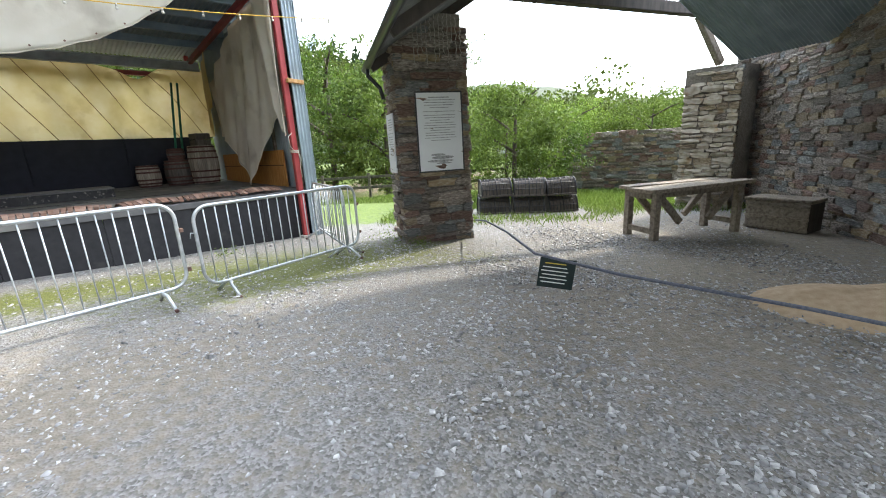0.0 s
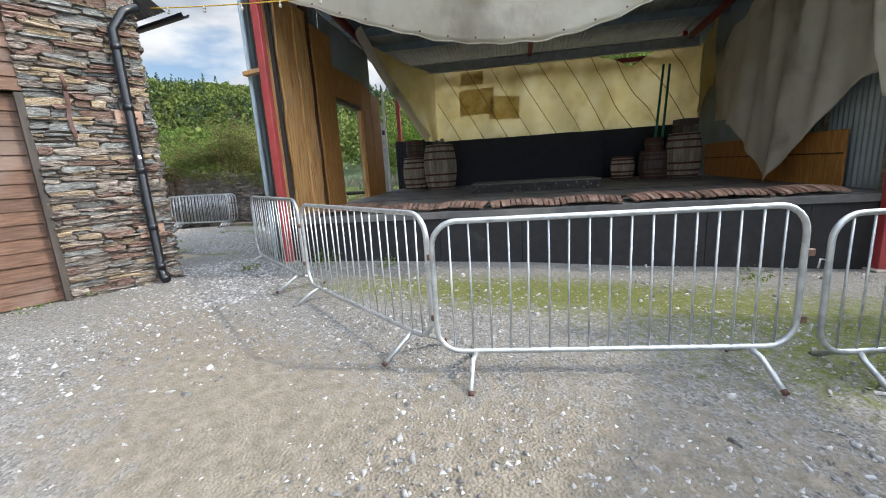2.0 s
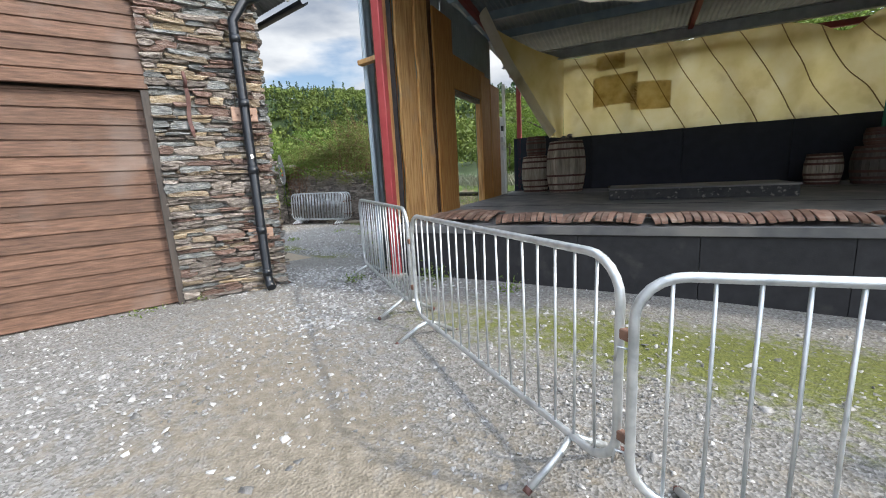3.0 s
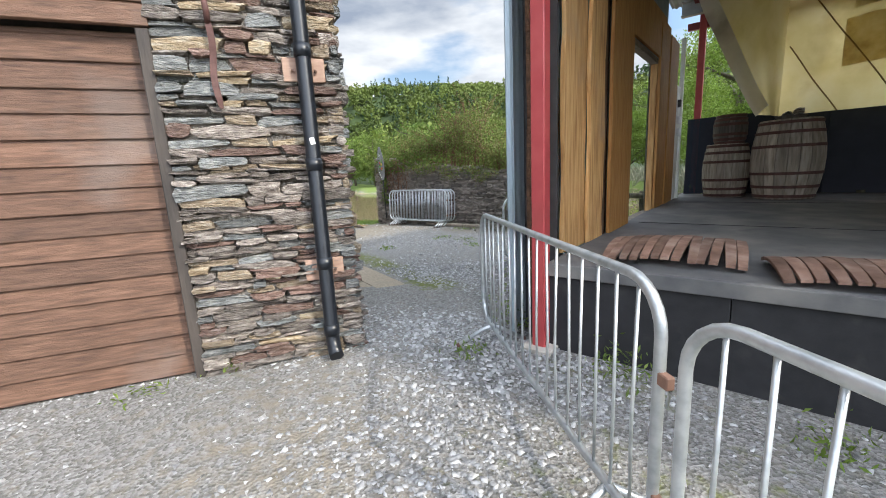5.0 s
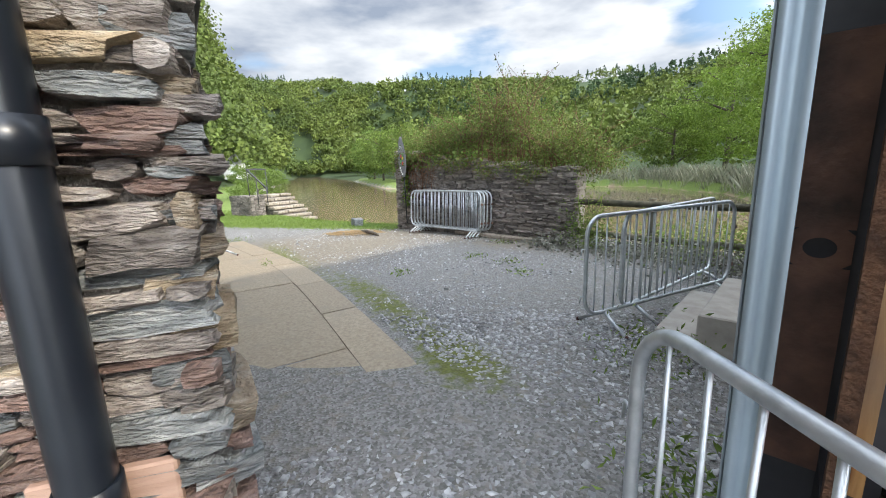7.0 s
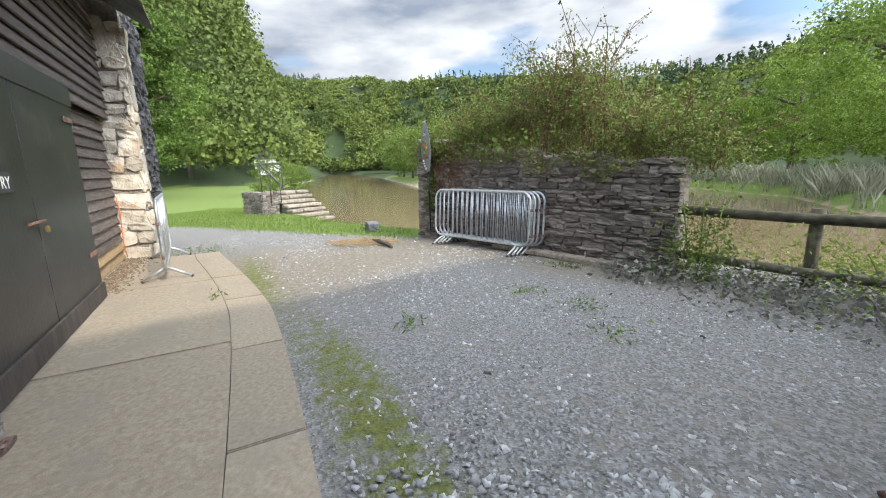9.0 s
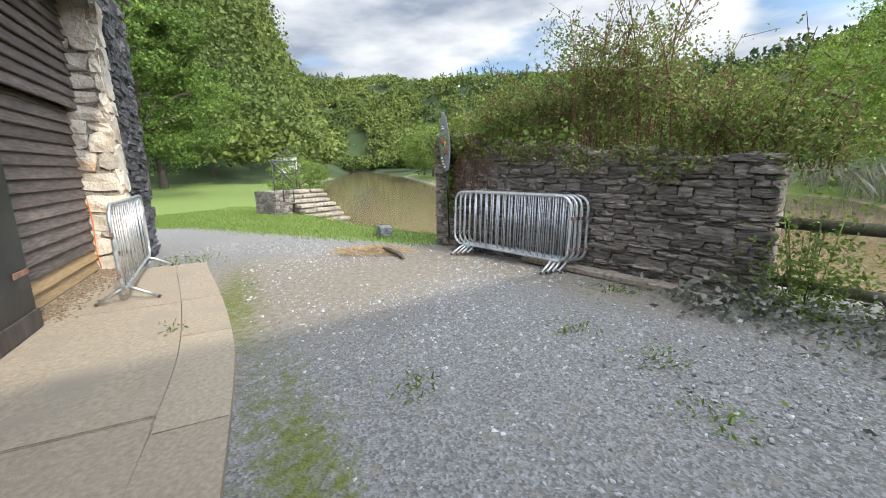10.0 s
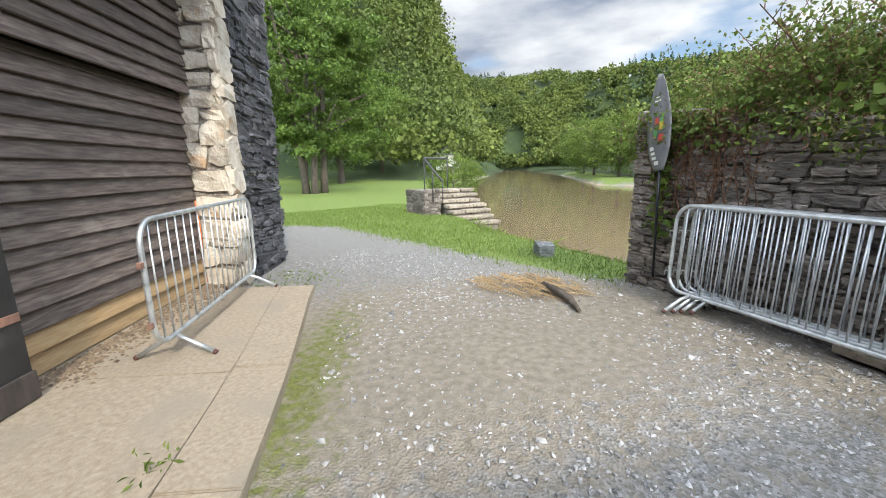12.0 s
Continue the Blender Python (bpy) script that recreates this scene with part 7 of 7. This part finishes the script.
everywhere = lambda X, Y, Z, sd: X < 1e9
woods("far_woods", 2400, (-640, -40, -380, 330), everywhere, FOREST, "broadleaved woods covering the valley sides", 75, 2.3)
woods("ridge_woods", 2000, (-640, -330, -330, 140), everywhere, FOREST, "broadleaved woods across the head of the valley", 90, 2.4)
woods("hanging_woods", 1000, (-250, -88, -200, -34), lambda X, Y, Z, sd: sd < 130, FOREST, "dense broadleaved woods on the steep bank", 100, 2.2, hmin=13, hmax=22)
woods("field_woods", 900, (-60, 170, 40, 280), everywhere, FOREST, "broadleaved woods beyond the meadow", 70, 1.7)
woods("conifer_woods", 1300, (-640, -60, -380, 300), lambda X, Y, Z, sd: (Z > 40) & (np.sin(X / 60) + np.cos(Y / 45) > -0.3), CONIFER, "dark conifer plantation along the ridges", 45, 2.4, conifer=True, hmin=12, hmax=19)

# bramble and dog-rose thicket on the river wall
hedge = thing("wall_thicket", Matrix.Translation((*P2(P2(RW0, RWD, 2.8), RN, -0.6), 1.5)), "tangled bramble and dog-rose thicket growing over the river wall", "bush")
ho = np.array([*P2(P2(RW0, RWD, 2.8), RN, -0.6), 1.5])


def on_wall(s, off, z):
    return np.array([RW0[0] + RWD[0] * s + RN[0] * off, RW0[1] + RWD[1] * s + RN[1] * off, z])


parts_ = []
for k in range(330):
    s = vg.uniform(0.3, 6.0)
    tall = 0.40 + 1.15 * math.exp(-((s - 3.3) / 1.4) ** 2) + 0.25 * math.sin(5.1 * s)
    c = on_wall(s, vg.uniform(-1.6, 0.05), 0) - ho
    c[2] = rw_top(min(max(s, 0), RWL)) - 1.5 + vg.uniform(-0.1, 1.0) * tall
    parts_.append(c + vg.normal(size=(85, 3)) * np.array([0.17, 0.17, 0.10]))
# fringe hanging over the face of the wall
for k in range(150):
    s = vg.uniform(0.2, 4.9)
    c = on_wall(s, vg.uniform(0.0, 0.12), rw_top(s) - vg.uniform(-0.05, 0.30) * (0.5 + 0.5 * math.sin(3.3 * s) ** 2)) - ho
    parts_.append(c + vg.normal(size=(26, 3)) * np.array([0.10, 0.10, 0.06]))
# arching stems with short twigs, leafy along their upper part
bm = bmesh.new()
for k in range(120):
    s = vg.uniform(0.9, 5.9)
    b0 = on_wall(s, vg.uniform(-1.3, -0.1), rw_top(min(s, RWL)) - 0.1) - ho
    hgt = vg.uniform(0.5, 1.2) + 1.75 * math.exp(-((s - 3.6) / 1.15) ** 2) * vg.uniform(0.6, 1.0)
    lean = vg.normal(size=2) * 0.55

    def along(t):
        return b0 + np.array([lean[0] * t * t + 0.05 * math.sin(5 * t + k), lean[1] * t * t, hgt * (t - 0.16 * t * t)])

    tube(bm, [along(t) for t in (0, 0.25, 0.5, 0.75, 1)], [0.012, 0.010, 0.008, 0.006, 0.004], 4, caps=False)
    for t in np.linspace(0.3, 0.97, 11):
        p0 = along(t)
        tw = vg.normal(size=3) * 0.13 + np.array([0, 0, 0.07])
        tube(bm, [p0, p0 + tw * 0.5, p0 + tw], [0.005, 0.004, 0.003], 3, caps=False)
        m = int(24 * (1.25 - t))
        parts_.append(p0 + tw * vg.uniform(0, 1.1, (m, 1)) + vg.normal(size=(m, 3)) * 0.035)
tagged(part("stem_tangle", bm, BARK, hedge), kind="stuff")
P = np.concatenate(parts_)
sel = vg.uniform(0, 1, len(P)) + 0.12 * np.sin(2.3 * P[:, 0]) - 0.10 * (P[:, 2] - 0.3)
quad_mesh("foliage", leaf_quads(P[sel < 0.42], 0.05), LEAF, hedge)
quad_mesh("autumn_foliage", leaf_quads(P[(sel >= 0.42) & (sel < 0.85)], 0.046), LEAFAUT, hedge)
quad_mesh("dry_foliage", leaf_quads(P[sel >= 0.85], 0.04), LEAFDRY, hedge)
# dry creeper and ivy on the face by the banner
creep = thing("wall_creeper", Matrix.Translation((*P2(RW0, RWD, 0.6), 0.8)), "dead red-brown creeper and green ivy on the wall end", "creeper")
co_ = np.array([*P2(RW0, RWD, 0.6), 0.8])
P = np.array([on_wall(s, vg.uniform(0.02, 0.10), 0) for s in vg.normal(0.85, 0.42, 2600)]) - co_
P[:, 2] = 2.05 - 0.8 - np.abs(vg.normal(0, 0.42, len(P)))
quad_mesh("dry_leaves", leaf_quads(P, 0.035), LEAFDRY, creep)
P = np.array([on_wall(s, vg.uniform(0.04, 0.14), 0) for s in np.concatenate([vg.normal(0.50, 0.10, 260), vg.uniform(-0.2, 3.2, 260)])]) - co_
P[:260, 2] = vg.uniform(0.15, 1.9, 260) - 0.35
P[260:, 2] = 2.08 - 0.8 - 0.16 * np.linspace(0, 1, 260) * 2 + vg.normal(0, 0.07, 260)
quad_mesh("ivy_leaves", leaf_quads(P, 0.085, slim=0.9), LEAF, creep)
bm = bmesh.new()
for k in range(26):
    s = vg.uniform(0.2, 1.6)
    pts = [on_wall(s + 0.1 * math.sin(j + k), 0.07, 2.0 - 0.28 * j * vg.uniform(0.8, 1.1)) - co_ for j in range(5)]
    tube(bm, pts, 0.005, 4, caps=False)
tagged(part("creeper_tangle", bm, LEAFDRY, creep), kind="stuff")


def weed(name, x, y, spread, hgt, n, leaf, material, label, category="weed", slim=0.55, flat_up=0.3):
    z = tz(x, y)
    w = thing(name, Matrix.Translation((x, y, z)), label, category)
    P = vg.normal(size=(n, 3)) * np.array([spread, spread, 0.0])
    P[:, 2] = np.abs(vg.normal(0, 0.5, n)) * hgt + 0.02
    quad_mesh("leaves", leaf_quads(P, leaf, 0.1, slim, flat_up), material, w)
    if hgt > 0.5:
        for k in range(9):
            a = vg.uniform(0, 6.28)
            bm = bmesh.new()
            tube(bm, [(0.3 * spread * math.cos(a), 0.3 * spread * math.sin(a), -0.02), (spread * math.cos(a), spread * math.sin(a), hgt * vg.uniform(0.5, 1.1))], 0.006, 5)
            part("stem", bm, LEAF, w)
    return w


weed("bramble", -16.2, 4.3, 0.24, 1.0, 1500, 0.055, LEAF, "green bramble over the end of the fence", "bush")
weed("bramble", -15.4, 6.1, 0.8, 0.6, 3500, 0.05, LEAFLIME, "bright green nettles behind the fence mesh", "bush")
weed("bramble", -13.8, 7.6, 0.9, 0.6, 3500, 0.05, LEAFLIME, "bright green nettles behind the fence mesh", "bush")
weed("silted_weeds", -16.35, 3.75, 0.30, 0.22, 520, 0.09, LEAFGREY, "silt-grey weeds at the wall's foot", flat_up=0.6)
weed("silted_weeds", -15.3, 4.75, 0.5, 0.25, 1400, 0.065, LEAFGREY, "silt-grey weeds along the fence", flat_up=0.5)
weed("silted_weeds", -14.2, 5.75, 0.5, 0.28, 1400, 0.065, LEAFGREY, "silt-grey weeds along the fence", flat_up=0.5)
weed("silted_weeds", -12.9, 6.8, 0.6, 0.3, 1400, 0.065, LEAFGREY, "silt-grey weeds along the fence", flat_up=0.5)
for (x, y, sp, hg, n) in ((-9.55, 2.35, 0.12, 0.25, 200), (-8.45, 2.75, 0.10, 0.2, 130), (-7.6, 3.4, 0.08, 0.15, 90), (-9.0, 1.75, 0.08, 0.10, 70), (-9.9, 2.45, 0.15, 0.3, 260), (-11.3, 3.05, 0.2, 0.3, 260), (-15.1, 2.55, 0.12, 0.06, 70), (-15.6, 2.0, 0.12, 0.05, 60), (-14.3, 2.6, 0.10, 0.05, 60),
                          (-14.5, 0.75, 0.1, 0.05, 60), (-15.15, -1.62, 0.05, 0.16, 50), (-16.9, 2.7, 0.15, 0.06, 70), (-9.05, -0.15, 0.06, 0.08, 50), (-8.75, -0.6, 0.08, 0.05, 40), (-18.0, -3.9, 0.3, 0.08, 220), (-17.0, 3.3, 0.2, 0.06, 80), (-1.5, 7.6, 0.25, 0.15, 200), (-0.9, 7.0, 0.1, 0.12, 90), (-4.2, 6.5, 0.12, 0.12, 100)):
    weed("weed", x, y, sp, hg, n, 0.05, GRASSB if n % 3 else LEAFLIME, "small green weed growing through the gravel", slim=0.3, flat_up=0.1)


# grass, reeds and fallen leaves
def blades(name, P, hgt, width, material, label, lean=0.4):
    n = len(P)
    h = hgt * vg.uniform(0.5, 1.3, (n, 1))
    a = vg.uniform(0, 6.283, n)
    d = np.stack([np.cos(a), np.sin(a), np.zeros(n)], 1)
    tip = P + np.array([0, 0, 1.0]) * h + np.roll(d, 1, axis=1) * 0 + vg.normal(size=(n, 3)) * np.array([lean, lean, 0]) * h
    mid = (P + tip) / 2 + np.array([0, 0, 0.12]) * h
    w = d * width
    quad_mesh_ob = quad_mesh(name, np.stack([P - w, P + w, tip, mid - w * 0.8], 1), material)
    return tagged(quad_mesh_ob, label, "grass", kind="stuff")


def scatter(n, x0, x1, y0, y1, test):
    X, Y = vg.uniform(x0, x1, n), vg.uniform(y0, y1, n)
    Z, sd = terrain(X, Y)
    k = test(X, Y, sd)
    return np.stack([X[k], Y[k], Z[k]], 1)


P = scatter(90000, -34, -19, -14, 2.5, lambda X, Y, sd: (-X - 0.42 * Y > lawn_edge(Y) + vg.normal(0, 0.35, len(X))) & (sd > 0.1))
blades("lawn_grass", P, 0.07, 0.006, GRASSB, "short green grass by the river")
P = scatter(60000, -10, 9, 8.8, 18, lambda X, Y, sd: (sd > 0.3) & (Y > 9.6 + vg.normal(0, 0.4, len(X)) + 0.6 * np.clip(X - 2, 0, 3)) & ((X > -2.2) | (Y > 14.5)) & ~((X > 0.0) & (X < 3.2) & (Y > 10.3) & (Y < 12.1)))
blades("meadow_grass", P, 0.16, 0.008, GRASSB, "rough green meadow grass behind the pillar")
P = scatter(60000, -75, -20, 12, 45, lambda X, Y, sd: (sd > 0.2) & (sd < 5) & (np.sin(X * 1.9 + 2 * np.sin(Y * 0.8)) + np.cos(Y * 1.7) + vg.normal(0, 0.8, len(X)) > 0.1))
blades("reeds", P, 1.6, 0.028, REEDS, "grey-green reed bed along the far bank", 0.3)
P = scatter(6000, -31, -21, -9, 2, lambda X, Y, sd: (np.abs(sd - 0.4) < 0.5))
blades("bank_grass", P, 0.35, 0.012, GRASSB, "long grass along the near bank", 0.5)
P = scatter(5000, -20, -10, 2.0, 8.5, lambda X, Y, sd: np.abs((X + 16.4) * 0.69 - (Y - 4.0) * 0.72 - 0.35) < np.abs(vg.normal(0, 0.35, len(X))))
P[:, 2] += 0.015
tagged(quad_mesh("fallen_leaves", leaf_quads(P, 0.05, 0.0, 0.6, 0.9), LEAFGREY), "pale fallen leaves along the wall and fence", "leaves", kind="stuff")


# ---- loose slate chippings ----
def chippings(name, P, lo, hi, label):
    n = len(P)
    s = vg.uniform(lo, hi, (n, 1)) * vg.uniform(0.7, 1.5, (n, 1))
    a = vg.uniform(0, 6.283, (n, 1)) + np.array([[0, 2.0, 4.2]]) + vg.uniform(-0.5, 0.5, (n, 3))
    rad = s * vg.uniform(0.6, 1.2, (n, 3))
    th = s * vg.uniform(0.15, 0.6, (n, 1))
    tilt = vg.normal(0, 0.28, (n, 2))
    bx, by = rad * np.cos(a), rad * np.sin(a)
    bz = bx * tilt[:, :1] + by * tilt[:, 1:]
    bot = np.stack([bx * 1.15, by * 1.15, bz - th * 0.4], 2)
    top = np.stack([bx * 0.8, by * 0.8, bz + th], 2)
    V = np.concatenate([bot, top], 1) + P[:, None, :]
    base = np.arange(n)[:, None] * 6
    tri_top = base + np.array([[3, 4, 5]])
    me = bpy.data.meshes.new(name)
    me.vertices.add(6 * n)
    me.vertices.foreach_set("co", V.astype(np.float32).ravel())
    loops = np.concatenate([tri_top, base + np.array([[0, 1, 4, 3]]), base + np.array([[1, 2, 5, 4]]), base + np.array([[2, 0, 3, 5]])], 1).ravel()
    me.loops.add(len(loops))
    me.loops.foreach_set("vertex_index", loops.astype(np.int32))
    starts = (np.arange(n)[:, None] * 15 + np.array([[0, 3, 7, 11]])).ravel()
    me.polygons.add(4 * n)
    me.polygons.foreach_set("loop_start", starts.astype(np.int32))
    me.update(calc_edges=True)
    me.validate()
    me.materials.append(CHIPS)
    return tagged(new(name, me), label, "gravel", kind="stuff")


def open_yard(X, Y, sd):
    u, v = (X - S0[0]) * 0.68 + (Y - S0[1]) * 0.733, -(X - S0[0]) * 0.733 + (Y - S0[1]) * 0.68
    barn = ((X - CORNER[0]) * NA[0] + (Y - CORNER[1]) * NA[1] < 0) & ((X - CORNER[0]) * NB[0] + (Y - CORNER[1]) * NB[1] < 0)
    ap = (X - CORNER[0]) * NB[0] + (Y - CORNER[1]) * NB[1]
    al = (X - CORNER[0]) * DB[0] + (Y - CORNER[1]) * DB[1]
    apr = (al > 0.8) & (al < 9.8) & (ap < 1.5)
    return ~barn & ~apr & ~((u > -0.2) & (u < 8.4) & (v > 0.05)) & (-X - 0.42 * Y < lawn_edge(Y) + 0.3) & (sd > 0.6)


def density(X, Y):
    u, v = (X - S0[0]) * 0.68 + (Y - S0[1]) * 0.733, -(X - S0[0]) * 0.733 + (Y - S0[1]) * 0.68
    mossy = (u > 0.3) & (u < 10.5) & (v > -2.0) & (v < 0.2)
    ap = (X - CORNER[0]) * NB[0] + (Y - CORNER[1]) * NB[1]
    mossy |= (X < -11) & (ap > 1.4) & (ap < 1.95)
    return np.where(mossy, 0.32, 1.0) * np.clip(0.55 + 0.45 * np.sin(X * 0.9 + 1.3 * np.sin(Y * 0.7)) * np.cos(Y * 1.1 - 0.5 * X), 0.12, 1)


PN = scatter(160000, -21, 5, -5, 8.5, lambda X, Y, sd: open_yard(X, Y, sd) & (vg.uniform(0, 1, len(X)) < density(X, Y)))
chippings("slate_gravel", PN, 0.006, 0.017, "loose grey and white slate chippings over the yard")
PF_ = scatter(2200, -20, 6, -4, 9, lambda X, Y, sd: open_yard(X, Y, sd))
chippings("larger_stones", PF_, 0.016, 0.034, "scattered larger slate stones over the yard")



def flakes(name, P, lo, hi, label):
    """Flat broken slate flakes, four-sided and thin, lying at small tilts."""
    n = len(P)
    s = lo + (hi - lo) * vg.uniform(0, 1, (n, 1)) ** 1.8
    a = vg.uniform(0, 6.283, (n, 1)) + np.array([[0, 1.3, 3.0, 4.5]]) + vg.uniform(-0.35, 0.35, (n, 4))
    rad = s * vg.uniform(0.6, 1.15, (n, 4))
    yaw, thin = vg.uniform(0, 6.283, (n, 1)), vg.uniform(0.45, 0.95, (n, 1))
    u, v = rad * np.cos(a), rad * np.sin(a) * thin
    x, y = u * np.cos(yaw) - v * np.sin(yaw), u * np.sin(yaw) + v * np.cos(yaw)
    tilt = vg.normal(0, 0.2, (n, 2))
    z = x * tilt[:, :1] + y * tilt[:, 1:] + s * 0.12
    th = s * vg.uniform(0.12, 0.34, (n, 1))
    V = np.concatenate([np.stack([x * 1.06, y * 1.06, z - th], 2), np.stack([x * 0.94, y * 0.94, z + th * 0.6], 2)], 1) + P[:, None, :]
    base = np.arange(n)[:, None] * 8
    quads = np.concatenate([base + np.array([q]) for q in ([4, 5, 6, 7], [0, 1, 5, 4], [1, 2, 6, 5], [2, 3, 7, 6], [3, 0, 4, 7])], 1).reshape(-1)
    me = bpy.data.meshes.new(name)
    me.vertices.add(8 * n)
    me.vertices.foreach_set("co", V.astype(np.float32).ravel())
    me.loops.add(len(quads))
    me.loops.foreach_set("vertex_index", quads.astype(np.int32))
    me.polygons.add(5 * n)
    me.polygons.foreach_set("loop_start", np.arange(0, 20 * n, 4, dtype=np.int32))
    me.update(calc_edges=True)
    me.validate()
    me.materials.append(FLAKES)
    return tagged(new(name, me), label, "gravel", kind="stuff")


def spots(X, Y, cx, cy, rx, ry):
    return np.exp(-((X - cx) / rx) ** 2 - ((Y - cy) / ry) ** 2)


def flake_density(X, Y):
    """Thick in the passage by the pier and under the shed, thin where feet have pressed silt over it."""
    d = 0.022 + 1.0 * spots(X, Y, -9.9, 1.9, 2.6, 1.3) + 1.0 * spots(X, Y, 2.0, 4.2, 3.0, 4.4) + 0.30 * spots(X, Y, -13.5, 3.6, 3.0, 2.2) + 0.1 * spots(X, Y, -7.6, -0.3, 1.4, 1.6)
    return d * np.clip(0.65 + 0.6 * np.sin(X * 2.1 + 1.7 * np.sin(Y * 1.3)) * np.cos(Y * 2.3 - 0.8 * X), 0.12, 1.2)


def flake_patch(n, x0, x1, y0, y1):
    return scatter(n, x0, x1, y0, y1, lambda X, Y, sd: open_yard(X, Y, sd) & (vg.uniform(0, 1, len(X)) < flake_density(X, Y)))


PK = np.concatenate([flake_patch(70000, -19.5, -2.5, -3, 8), flake_patch(34000, -12.6, -7.4, 0.1, 4.2), flake_patch(62000, -2.5, 6, -1, 10)])
flakes("slate_flakes", PK, 0.008, 0.036, "flat pale slate flakes lying loose over the yard")

# the valley bends out of sight behind trees at its head
woods("valley_head_woods", 420, (-480, -330, -210, -70), everywhere, FOREST, "broadleaved woods where the river bends out of sight", 110, 2.0, hmin=10, hmax=17, bank=-100)
woods("bank_conifers", 170, (-230, -95, -150, -50), lambda X, Y, Z, sd: (Z > 34) & (sd < 150), CONIFER, "dark conifers standing above the steep bank", 90, 2.2, conifer=True, hmin=16, hmax=24)
